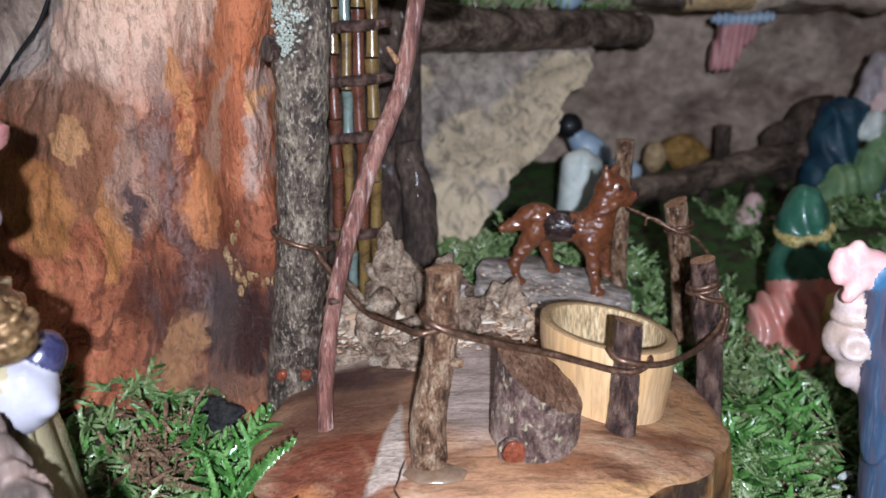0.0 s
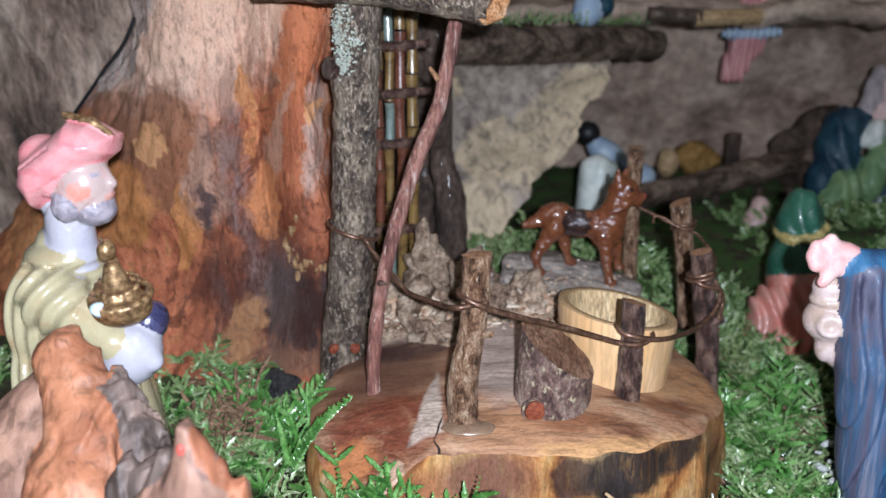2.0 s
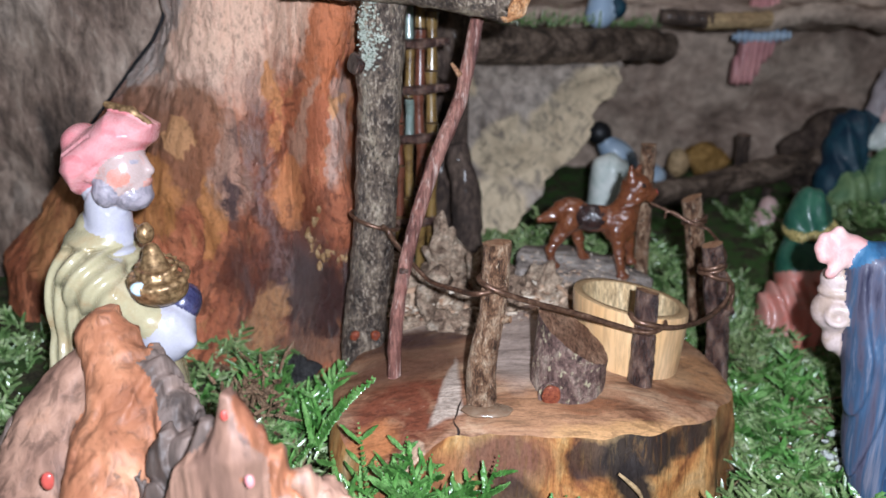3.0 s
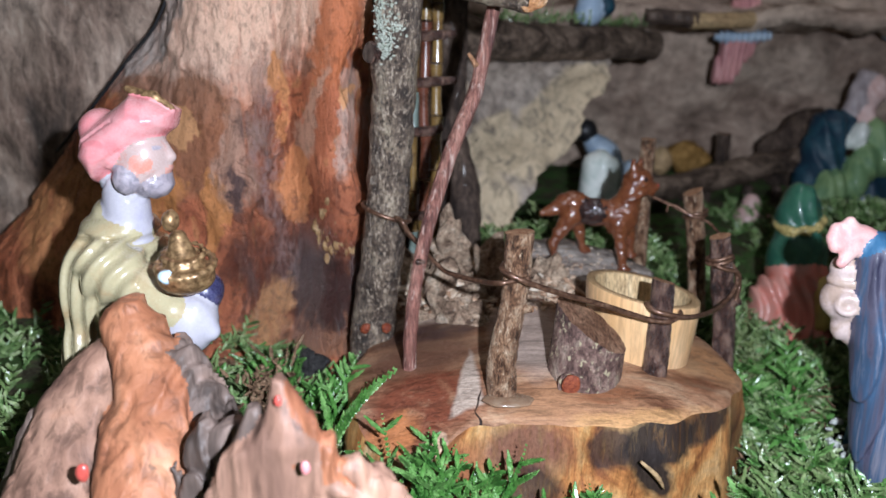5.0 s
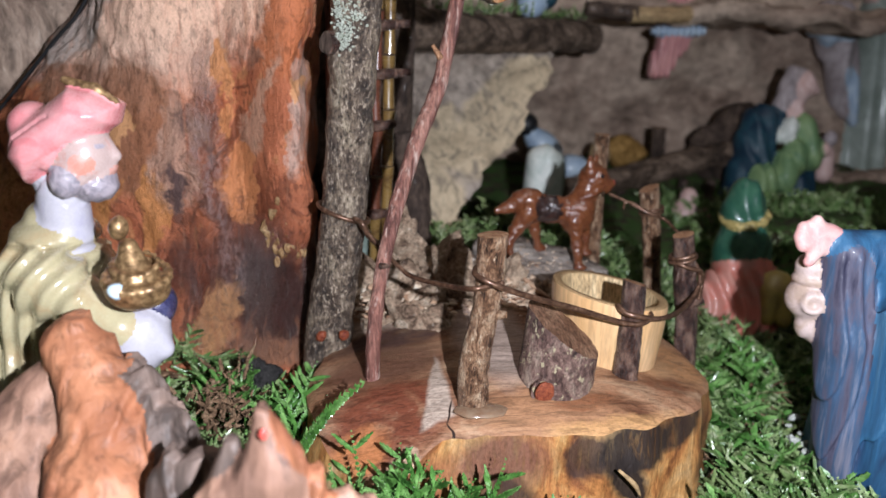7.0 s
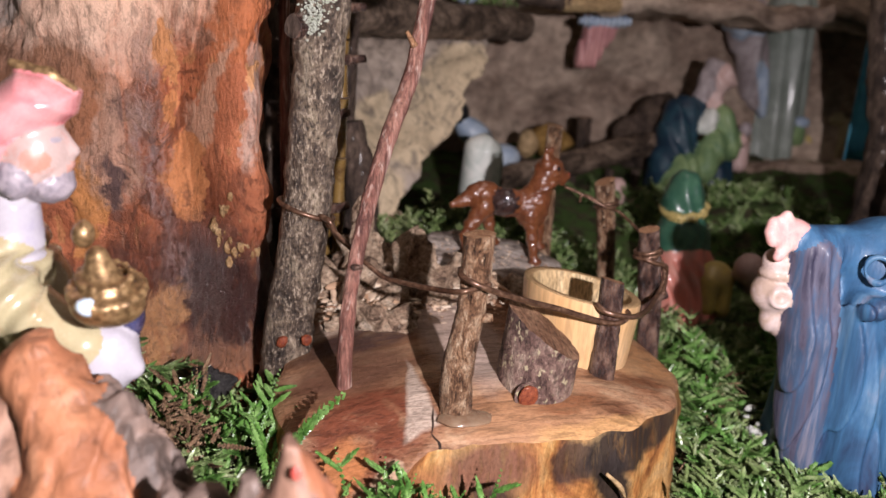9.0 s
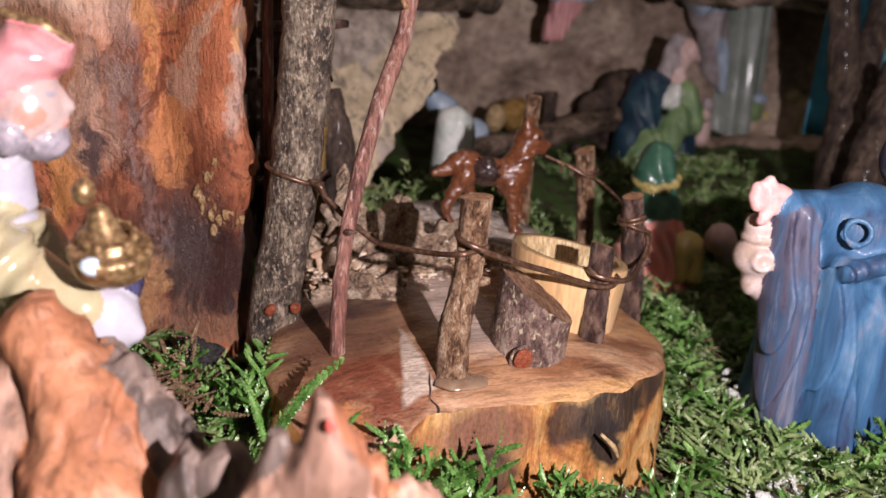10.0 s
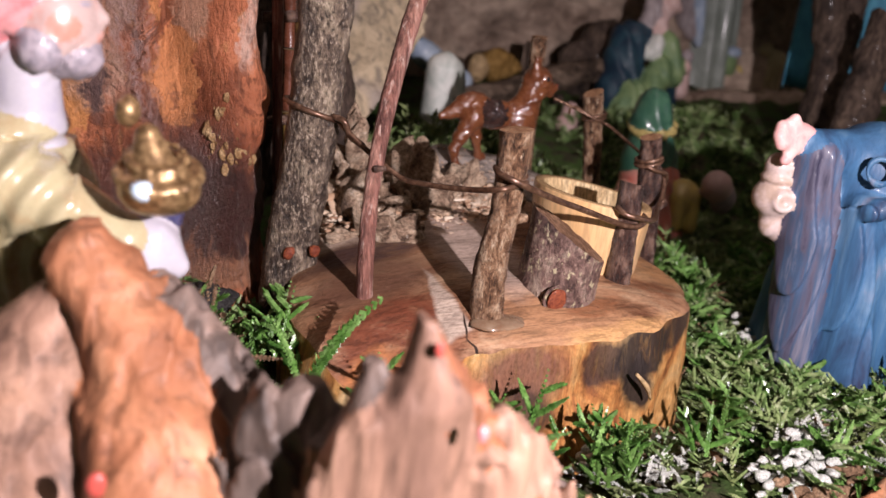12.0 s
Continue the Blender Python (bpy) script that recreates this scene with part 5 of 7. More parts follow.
def cup_ring(profile, mat, name):
    n = 64
    v, f = [], []
    for r, z in profile:
        for j in range(n):
            a = 2 * math.pi * j / n
            rr = r * (1 + 0.012 * math.sin(2 * a + 0.6))
            v.append((CX + rr * math.cos(a), CY + rr * math.sin(a), CZ + z - 0.17 * rr * math.cos(a) * z / CH))
    for i in range(len(profile) - 1):
        for j in range(n):
            k2 = (j + 1) % n
            f.append((i * n + j, i * n + k2, (i + 1) * n + k2, (i + 1) * n + j))
    return mesh_ob(name, v, f, mat, cup)


cup_ring([(0.0208, 0), (0.0218, 0.006), (0.0232, 0.018), (0.0241, 0.028), (0.0243, 0.0325), (0.0241, CH - 0.0004)], M["bamboo"], "wall")
cup_ring([(0.0241, CH - 0.0004), (0.0238, CH), (0.0208, CH), (0.0204, CH - 0.0003)], M["bamboorim"], "rim")
cup_ring([(0.0204, CH - 0.0003), (0.0200, CH - 0.004), (0.0186, 0.006), (0.0120, 0.005), (0.0001, 0.005)], M["bambooin"], "inside")

# ---- toy dog ----
y0 = 0.352


def leg(side, pts, radii):
    """Leg segments through (x, z) points, ending in a paw."""
    out = []
    for i in range(len(pts) - 1):
        out.append(rod((pts[i][0], y0 + side * (0.0040 + 0.0008 * i), pts[i][1]), (pts[i + 1][0], y0 + side * (0.0048 + 0.0008 * i), pts[i + 1][1]), radii[i], radii[i + 1], 0))
    x, z = pts[-1]
    return out + [egg((x + 0.0012, y0 + side * 0.0058, z - 0.0004), (0.0030, 0.0023, 0.0017), 0)]


DOG_AT, DOG_BY = np.array((-0.007, -0.0525, 0.187)), 1.022
solid("dog_figurine", grown([
    egg((0.0430, y0, 0.1020), (0.0100, 0.0062, 0.0083), 0, (0, 12, 0)), egg((0.0545, y0, 0.0995), (0.0125, 0.0060, 0.0073), 0), egg((0.0680, y0, 0.0972), (0.0092, 0.0068, 0.0112), 0),
    rod((0.0700, y0, 0.1020), (0.0735, y0, 0.1135), 0.0073, 0.0057, 0), egg((0.0752, y0, 0.1168), (0.0074, 0.0062, 0.0068), 0), rod((0.0775, y0, 0.1148), (0.0828, y0, 0.1126), 0.0048, 0.0034, 0),
    egg((0.0853, y0, 0.1135), (0.0014, 0.0018, 0.0013), 2), rod((0.0782, y0, 0.1120), (0.0822, y0, 0.1104), 0.0030, 0.0020, 0),
    rod((0.0722, y0 - 0.0036, 0.1205), (0.0713, y0 - 0.0048, 0.1270), 0.0028, 0.0011, 0), rod((0.0752, y0 + 0.0030, 0.1210), (0.0775, y0 + 0.0042, 0.1265), 0.0028, 0.0011, 0),
    egg((0.0775, y0 - 0.0052, 0.1180), (0.0011, 0.0009, 0.0010), 1),
    *leg(-1, [(0.0415, 0.0985), (0.0350, 0.0885), (0.0322, 0.0835), (0.0335, 0.0755)], [0.0058, 0.0030, 0.0023, 0.0018]),
    *leg(1, [(0.0450, 0.0965), (0.0478, 0.0870), (0.0505, 0.0775)], [0.0046, 0.0025, 0.0018]),
    *leg(-1, [(0.0660, 0.0945), (0.0680, 0.0820), (0.0698, 0.0702)], [0.0044, 0.0026, 0.0020]),
    *leg(1, [(0.0730, 0.0940), (0.0748, 0.0840), (0.0760, 0.0750)], [0.0040, 0.0025, 0.0019]),
    rod((0.0365, y0, 0.1045), (0.0315, y0, 0.1000), 0.0032, 0.0028, 0), rod((0.0315, y0, 0.1000), (0.0262, y0 - 0.001, 0.0985), 0.0028, 0.0016, 0),
    ring((0.0722, y0, 0.1080), 0.0068, 0.0010, 0, (0, -22, 0)),
], DOG_AT, DOG_BY), [M["dogbrown"], M["dogblack"], M["red"]], 0.00058, 0.0022, "glazed brown toy dog with a black saddle patch", "dog figurine",
    relief=lambda p: 0.00040 * rough_np(p, (500, 700, 1100), 3, 2),
    paint=lambda q, i: np.where(((q[:, 0] - 0.0533) / 0.0072) ** 2 + ((q[:, 2] - 0.0985) / 0.0077) ** 2 + 0.5 * rough_np(q, 420, 3, 5) < 1, np.where(i == 0, 1, i), i))

# ---- figure with the pink turban ----


def king_folds(p):
    x, y, z = p[:, 0], p[:, 1], p[:, 2]
    cloak = (z < 0.126) & (x < -0.119)
    far = np.hypot((x + 0.112) * 1.05, (z - 0.094) * 0.85)
    s = np.sin(far * 1150 + 1.2 * np.sin(z * 90) + 1.5 * rough_np(p, 60, 2, 3))
    turban = (z > 0.139) & (x + 0.62 * (z - 0.150) < -0.1195)
    wrap = np.abs(np.sin((z * 0.75 - x * 0.66) * 300 + 40 * y + 0.8 * rough_np(p, 70, 2, 8)))
    beard = (z > 0.135) & (z < 0.147) & (x > -0.127)
    curl = np.sin(x * 1900 + 2 * np.sin(z * 700)) * np.sin(z * 1500)
    return np.where(cloak, 0.0010 * s, 0) + np.where(turban, 0.0010 * np.minimum(wrap * 4, 1) - 0.0009, 0) + np.where(beard, 0.00022 * curl, 0)


def king_paint(q, i):
    """Blush on the cheek and a dark eye."""
    cheek = (i == 1) & (np.hypot((q[:, 0] + 0.1195) / 0.0034, (q[:, 2] - 0.1490) / 0.0030) < 1) & (q[:, 1] < 0.190)
    eye = (i == 1) & (np.hypot((q[:, 0] + 0.1152) / 0.0012, (q[:, 2] - 0.1536) / 0.0005) < 1) & (q[:, 1] < 0.190)
    return np.where(eye, 2, np.where(cheek, 8, i))


beads = [egg((-0.1025 + 0.0082 * math.cos(a), 0.1680 + 0.0078 * math.sin(a), 0.1225 + 0.0022 * math.sin(a)), (0.0011, 0.0011, 0.0011), 4) for a in np.linspace(0, 6.0, 20)]
beads += [egg((-0.1030 + 0.0060 * math.cos(a), 0.1680 + 0.0056 * math.sin(a), 0.1258 + 0.0018 * math.sin(a)), (0.0008, 0.0008, 0.0008), 4) for a in np.linspace(0, 6.0, 16)]
KING_AT, KING_BY = np.array((-0.007, -0.0525, 0.196)), 1.075
solid("turbaned_figurine", grown([
    egg((-0.1215, 0.1925, 0.1495), (0.0090, 0.0086, 0.0110), 1), rod((-0.1142, 0.1920, 0.1535), (-0.1122, 0.1918, 0.1503), 0.0013, 0.0017, 1), egg((-0.1140, 0.1920, 0.1466), (0.0020, 0.0030, 0.0013), 8),
    egg((-0.1185, 0.1925, 0.1425), (0.0064, 0.0070, 0.0055), 2, (0, 15, 0)), egg((-0.1245, 0.1860, 0.1440), (0.0042, 0.0030, 0.0048), 2), rod((-0.1160, 0.1915, 0.1480), (-0.1140, 0.1915, 0.1478), 0.0010, 0.0009, 2),
    prism([(-0.1365, 0.1415), (-0.1412, 0.1500), (-0.1395, 0.1570), (-0.1320, 0.1625), (-0.1235, 0.1695), (-0.1170, 0.1685), (-0.1098, 0.1645), (-0.1112, 0.1590), (-0.1200, 0.1525), (-0.1262, 0.1460)], 0.1955, 0.0135, 0.0085, 0), egg((-0.1360, 0.1985, 0.1580), (0.0060, 0.0090, 0.0062), 0),
    rod((-0.1245, 0.1930, 0.1708), (-0.1165, 0.1925, 0.1690), 0.0012, 0.0011, 4), rod((-0.1165, 0.1925, 0.1690), (-0.1112, 0.1920, 0.1655), 0.0011, 0.0009, 4),
    rod((-0.1285, 0.1950, 0.1420), (-0.1285, 0.1955, 0.1250), 0.0070, 0.0078, 5), egg((-0.1350, 0.1990, 0.1320), (0.0060, 0.0085, 0.0045), 3, (0, -30, 0)),
    egg((-0.1325, 0.1990, 0.1255), (0.0125, 0.0140, 0.0070), 3), egg((-0.1335, 0.2000, 0.1050), (0.0195, 0.0205, 0.0240), 3), egg((-0.1330, 0.2000, 0.0800), (0.0210, 0.0215, 0.0330), 3), rod((-0.1310, 0.2000, 0.0700), (-0.1290, 0.2000, 0.0300), 0.0220, 0.0260, 3),
    rod((-0.1310, 0.1850, 0.1150), (-0.1100, 0.1760, 0.1050), 0.0105, 0.0058, 3),
    egg((-0.1025, 0.1680, 0.1190), (0.0084, 0.0080, 0.0056), 4), rod((-0.1030, 0.1680, 0.1210), (-0.1045, 0.1690, 0.1300), 0.0060, 0.0026, 4), egg((-0.1080, 0.1740, 0.1340), (0.0026, 0.0030, 0.0034), 4), egg((-0.1063, 0.1604, 0.1208), (0.0017, 0.0013, 0.0018), 7), *beads,
    egg((-0.1070, 0.1800, 0.1000), (0.0098, 0.0090, 0.0108), 5, (0, 20, 0)), egg((-0.1030, 0.1850, 0.1075), (0.0062, 0.0070, 0.0078), 6, (0, 35, 0)), rod((-0.1030, 0.1760, 0.1060), (-0.0990, 0.1775, 0.0980), 0.0026, 0.0030, 5),
    rod((-0.1170, 0.1860, 0.0920), (-0.1120, 0.1880, 0.0450), 0.0105, 0.0140, 3), rod((-0.1145, 0.1745, 0.0900), (-0.1105, 0.1738, 0.0790), 0.0022, 0.0018, 6), rod((-0.1170, 0.1745, 0.0900), (-0.1110, 0.1730, 0.0500), 0.0020, 0.0036, 3), rod((-0.1070, 0.1790, 0.0880), (-0.1040, 0.1780, 0.0500), 0.0026, 0.0036, 3),
], KING_AT, KING_BY), [M["pink"], M["porcelain"], M["beard"], M["cloak"], M["gold"], M["whiteglaze"], M["violet"], M["jewel"], M["blush"]], 0.00068, 0.0018, "porcelain figurine in pink turban and cream cloak holding a gold vessel", "figurine", relief=lambda p: king_folds(KING_AT + (p - KING_AT) / KING_BY), paint=lambda q, i: king_paint(KING_AT + (q - KING_AT) / KING_BY, i))

# ---- figure in the blue robe ----


def blue_folds(p):
    dx, dz = p[:, 0] - 0.1590, p[:, 2] - 0.0865
    fan = np.arctan2(dx, -dz)
    far = np.clip(np.hypot(dx, dz) / 0.04, 0, 1)
    below = np.clip((0.092 - p[:, 2]) / 0.006, 0, 1)
    s = np.sin(9 * fan + 1.2 * np.sin(p[:, 2] * 60) + p[:, 1] * 120) + 0.3 * np.sin(17 * fan + 1)
    slv = np.sin(p[:, 0] * 1000 + p[:, 1] * 150 + 2.2 * np.sin(p[:, 2] * 75)) 
    q = p[:, 0] + 0.4 * (p[:, 1] - 0.245) + 0.10 * (p[:, 2] - 0.06)
    sleeve = np.clip((0.1560 - q) / 0.006 + 0.5, 0, 1) * np.clip((p[:, 0] - 0.1370) / 0.004, 0, 1) * np.clip((0.112 - p[:, 2]) / 0.006, 0, 1)
    skirt = np.clip((q - 0.1560) / 0.006 + 0.5, 0, 1)
    groove = np.exp(-((q - 0.1565) / 0.0016) ** 2) * below
    return 0.0011 * slv * sleeve + 0.0022 * s * far * below * skirt - 0.0007 * groove


solid("robed_figurine", [
    rod((0.1850, 0.2470, -0.004), (0.1810, 0.2440, 0.062), 0.0350, 0.0275, 0), rod((0.1810, 0.2440, 0.062), (0.1810, 0.2440, 0.098), 0.0250, 0.0220, 0), egg((0.1830, 0.2450, 0.1030), (0.0240, 0.0215, 0.0150), 0),
    rod((0.1760, 0.2440, 0.1050), (0.1450, 0.2460, 0.1085), 0.0120, 0.0080, 0), rod((0.1470, 0.2450, 0.1050), (0.1510, 0.2430, 0.0720), 0.0095, 0.0110, 1), rod((0.1510, 0.2430, 0.0720), (0.1620, 0.2420, 0.0080), 0.0110, 0.0135, 1), rod((0.1640, 0.2300, 0.0860), (0.1720, 0.2250, 0.0100), 0.0080, 0.0150, 0),
    egg((0.1345, 0.2480, 0.1128), (0.0055, 0.0055, 0.0048), 2), rod((0.1330, 0.2480, 0.1165), (0.1275, 0.2470, 0.1172), 0.0030, 0.0025, 2), rod((0.1330, 0.2470, 0.1140), (0.1258, 0.2455, 0.1138), 0.0030, 0.0026, 2), rod((0.1330, 0.2460, 0.1112), (0.1268, 0.2445, 0.1102), 0.0028, 0.0024, 2), rod((0.1340, 0.2450, 0.1090), (0.1300, 0.2440, 0.1040), 0.0028, 0.0022, 2), rod((0.1345, 0.2470, 0.1165), (0.1318, 0.2455, 0.1205), 0.0028, 0.0022, 2), egg((0.1390, 0.2475, 0.1150), (0.0042, 0.0045, 0.0036), 2),
    egg((0.1365, 0.2520, 0.0995), (0.0062, 0.0062, 0.0058), 3), egg((0.1385, 0.2530, 0.0860), (0.0098, 0.0090, 0.0090), 3), egg((0.1400, 0.2530, 0.0745), (0.0055, 0.0055, 0.0070), 3), ring((0.1355, 0.2442, 0.0860), 0.0034, 0.0011, 3, (82, 0, -20)),
    ring((0.1368, 0.2520, 0.0945), 0.0058, 0.0012, 3),
    egg((0.2080, 0.2520, 0.1290), (0.0115, 0.0115, 0.0140), 1),
    ring((0.1615, 0.2255, 0.1040), 0.0050, 0.0012, 0, (75, 0, -35)), egg((0.1600, 0.2215, 0.0880), (0.0034, 0.0034, 0.0030), 0), rod((0.1600, 0.2225, 0.0890), (0.1760, 0.2190, 0.0930), 0.0036, 0.0044, 0),
], [M["bluerobe"], M["greyrobe"], M["handpink"], M["censer"]], 0.0009, 0.0028, "standing figurine in a blue robe with a pink hand and censer", "figurine", relief=blue_folds)

# ---- stripped bark pieces in the foreground ----


def bark_skin(p, seed):
    """Overlapping sheets of wood with thin edges, running upright in waves."""
    bend = rough_np(p, (60, 60, 20), 3, seed)
    sheet_no = p[:, 0] / 0.0075 + 1.5 * bend + 0.25 * np.sin(p[:, 2] * 170 + 3 * bend)
    h = sheet_no - np.floor(sheet_no)
    lap = np.minimum(h / 0.82, (1 - h) / 0.18)
    some = np.clip(0.35 + 1.3 * rough_np(p, (45, 45, 18), 2, seed + 4), 0.1, 1.0)
    return 0.0030 * some * (lap - 0.5) + 0.0006 * bend + 0.0005 * rough_np(p, (420, 420, 70), 3, seed + 8)


def bark_piece(blades, seed, mats, label, paint=None, by=1.0):
    return solid("bark_piece", grown(blades, KING_AT, by), mats, 0.0010, 0.0022, label, "bark", relief=lambda p: bark_skin(p, seed), floor=-0.004, paint=paint)


def torn(low, mat):
    """Some faces, in upright streaks, take another wood."""
    return lambda q, i: np.where(rough_np(q, (90, 60, 22), 3, 6) > low, mat, i)


bark_piece([
    blade([(-0.005, -0.126, -0.090, 0.124, 0.014), (0.072, -0.1190, -0.0930, 0.132, 0.013), (0.0847, -0.1200, -0.0950, 0.142, 0.012), (0.0898, -0.1175, -0.0965, 0.148, 0.010), (0.0979, -0.1195, -0.0997, 0.154, 0.009), (0.1027, -0.1235, -0.1030, 0.158, 0.008), (0.1073, -0.1248, -0.1070, 0.160, 0.007), (0.1110, -0.1235, -0.1120, 0.162, 0.006), (0.1140, -0.1195, -0.1135, 0.162, 0.005)], 0),
    blade([(-0.005, -0.168, -0.104, 0.132, 0.014), (0.0661, -0.1470, -0.1083, 0.139, 0.012), (0.0781, -0.1430, -0.1095, 0.147, 0.010), (0.0885, -0.1400, -0.1112, 0.156, 0.009), (0.0960, -0.1335, -0.1149, 0.160, 0.007), (0.1015, -0.1265, -0.1180, 0.162, 0.005)], 2),
    blade([(-0.005, -0.115, -0.058, 0.132, 0.014), (0.0637, -0.1130, -0.0730, 0.140, 0.012), (0.0780, -0.1124, -0.0815, 0.147, 0.010), (0.0920, -0.1118, -0.0915, 0.154, 0.008), (0.1020, -0.1117, -0.0985, 0.158, 0.006)], 1),
], 11.0, [M["strip"], M["stripgrey"], M["strippink"]], "broken slab of stripped orange bark with grey edges", by=1.07)
bark_piece([
    blade([(-0.005, -0.096, -0.018, 0.128, 0.010), (0.050, -0.092, -0.024, 0.126, 0.009), (0.078, -0.0865, -0.0400, 0.123, 0.007), (0.0876, -0.0825, -0.0535, 0.121, 0.006), (0.0920, -0.0765, -0.0572, 0.120, 0.006), (0.0980, -0.0728, -0.0612, 0.120, 0.005), (0.1030, -0.0712, -0.0648, 0.120, 0.004), (0.1080, -0.0702, -0.0672, 0.120, 0.003)], 0),
    blade([(-0.005, -0.090, -0.060, 0.129, 0.008), (0.080, -0.0852, -0.0690, 0.126, 0.006), (0.0900, -0.0810, -0.0720, 0.125, 0.005), (0.0985, -0.0780, -0.0750, 0.125, 0.003)], 1),
    blade([(-0.005, -0.060, -0.008, 0.134, 0.010), (0.055, -0.058, -0.024, 0.132, 0.008), (0.0690, -0.058, -0.040, 0.130, 0.006), (0.0765, -0.0575, -0.0500, 0.128, 0.005)], 1),
], 23.0, [M["strippink"], M["stripgrey"], M["strip"]], "pointed broken bark piece with pale pinkish folds", torn(0.85, 2))
bark_piece([blade([(-0.005, -0.176, -0.140, 0.172, 0.012), (0.050, -0.168, -0.146, 0.172, 0.010), (0.066, -0.160, -0.149, 0.171, 0.008), (0.074, -0.156, -0.152, 0.171, 0.005)], 0)], 31.0, [M["stripgrey"]], "grey splintered bark strip")
bark_piece([blade([(-0.005, -0.108, -0.060, 0.138, 0.007), (0.055, -0.104, -0.068, 0.138, 0.006), (0.074, -0.100, -0.074, 0.139, 0.005), (0.086, -0.094, -0.081, 0.140, 0.004)], 0)], 41.0, [M["stripgrey"]], "grey bark fold between the broken pieces")

for x, y, z, r, m in ((-0.1240, 0.1318, 0.0745, 0.0018, "red"), (-0.0682, 0.1145, 0.1045, 0.0010, "red"), (-0.0612, 0.1085, 0.0905, 0.0011, "pink")):
    v, f = lump((x, y, z), (r, r * 0.7, r * 1.5), 3.0, 0.15, 300, 16, 10)
    tagged(mesh_ob("wax_drop", v, f, M[m], base=(x, y, z - r)), "small drop of red-pink wax on the broken bark", "wax drop", "wax drops on the bark")

bark_piece([blade([(-0.005, 0.098, 0.190, 0.150, 0.014), (0.008, 0.104, 0.180, 0.152, 0.010), (0.018, 0.118, 0.170, 0.154, 0.006)], 0)], 53.0, [M["strip"]], "low piece of stripped orange bark lying in the moss")

# ---- cane lattice behind the pole ----
lattice = hub("cane_lattice", (-0.036, 0.357, 0.045), "varnished cane lattice lashed with brown bars", "lattice")
for i, (x, m, r) in enumerate([(-0.0475, "oxblood", 0.0028), (-0.0420, "celadon", 0.0026), (-0.0365, "oxblood", 0.0030), (-0.0305, "honey", 0.0031)]):
    z = 0.045
    while z < 0.245:
        h = random.uniform(0.018, 0.032)
        limb("cane", [(x, 0.357, z), (x + random.uniform(-0.001, 0.001), 0.357, z + h - 0.001)], [r, r * 0.86, r * 0.86, r * 1.1], M[m if random.random() < 0.75 else "honey"], M["plank"], lattice, segs=10, rings=8, rough=0.1, scale=200, seed=z + i)
        z += h
for z, e in ((0.0960, -0.026), (0.1400, -0.027), (0.1645, -0.0205), (0.1870, -0.0215), (0.2150, -0.024)):
    limb("bar", [(-0.060, 0.353, z - 0.002), (-0.035, 0.352, z), (e, 0.353, z + 0.0015)], [0.0022, 0.0027, 0.0018], M["twigdark"], M["twigdark"], lattice, segs=9, rings=14, rough=0.15, scale=200, seed=z)

# ---- scaling bark slab, dark beam and branches behind ----


def cream_at(u, v):
    z = 0.030 + 0.145 * v
    right = float(np.interp(z, [0.03, 0.07, 0.092, 0.13, 0.170], [0.020, 0.024, 0.042, 0.080, 0.106]))
    right += 0.010 * fbm((0, 0, z), 60, 4, 8)
    x = -0.075 + (right + 0.075) * u
    y = 0.462 + 0.80 * (z - 0.05) + 0.10 * max(0.0, x) + 0.010 * fbm((x, 0, z), 26, 5, 3)
    return x, y, z + 0.006 * fbm((x, 0, 0), 40, 3, 3) * v


v, f = slab_sheet(cream_at, 80, 70, (0, 0.012, 0))
tagged(mesh_ob("bark_slab", v, f, M["cream"]), "grey bark slab flaking to cream patches", "bark")


def gully_at(u, v):
    x, z = -0.10 + 0.088 * u, 0.02 + 0.25 * v
    return x, 0.415 + 0.02 * u + 0.010 * fbm((x, 0, z * 0.4), 60, 4, 9), z


v, f = slab_sheet(gully_at, 40, 60, (0, 0.02, 0))
tagged(mesh_ob("dark_bark_slab", v, f, M["darkbark"]), "dark furrowed bark slab in the hollow", "bark")
limb("post_bark", [(-0.016, 0.405, 0.040), (-0.012, 0.405, 0.090), (-0.018, 0.408, 0.130)], [0.010, 0.009, 0.006], M["darkbark"], M["darkbark"], segs=20, rings=30, rough=0.25, scale=90, seed=3)
tagged(bpy.data.objects["post_bark"], "dark broken bark stump beside the lattice", "bark")

beam = hub("log_beam", (-0.03, 0.455, 0.185), "dark rough log lying across under the shelf", "log")
limb("trunk", [(-0.045, 0.440, 0.188), (0.030, 0.510, 0.184), (0.100, 0.575, 0.183), (0.146, 0.617, 0.181)], [0.013, 0.0125, 0.0125, 0.0115], M["beambark"], M["beambark"], beam, segs=24, rings=50, rough=0.16, scale=80, seed=2)
red_twig = limb("red_twig", [(-0.0565, 0.330, 0.050), (-0.0575, 0.330, 0.125), (-0.0590, 0.330, 0.240)], [0.0016, 0.0022, 0.0022], M["twigred"], M["cutwood"], segs=10, rings=20, rough=0.15, scale=200)
tagged(red_twig, "thin reddish twig standing against the root", "twig")

# shelf above with stones, sticks and small figures
def shelf_at(u, v):
    x = -0.02 + 0.90 * u
    y = 0.600 + 0.09 * u + 0.16 * v
    return x, y + 0.01 * fbm((x, y, 0), 20, 3), 0.213 + 0.010 * fbm((x, y, 1), 24, 4)


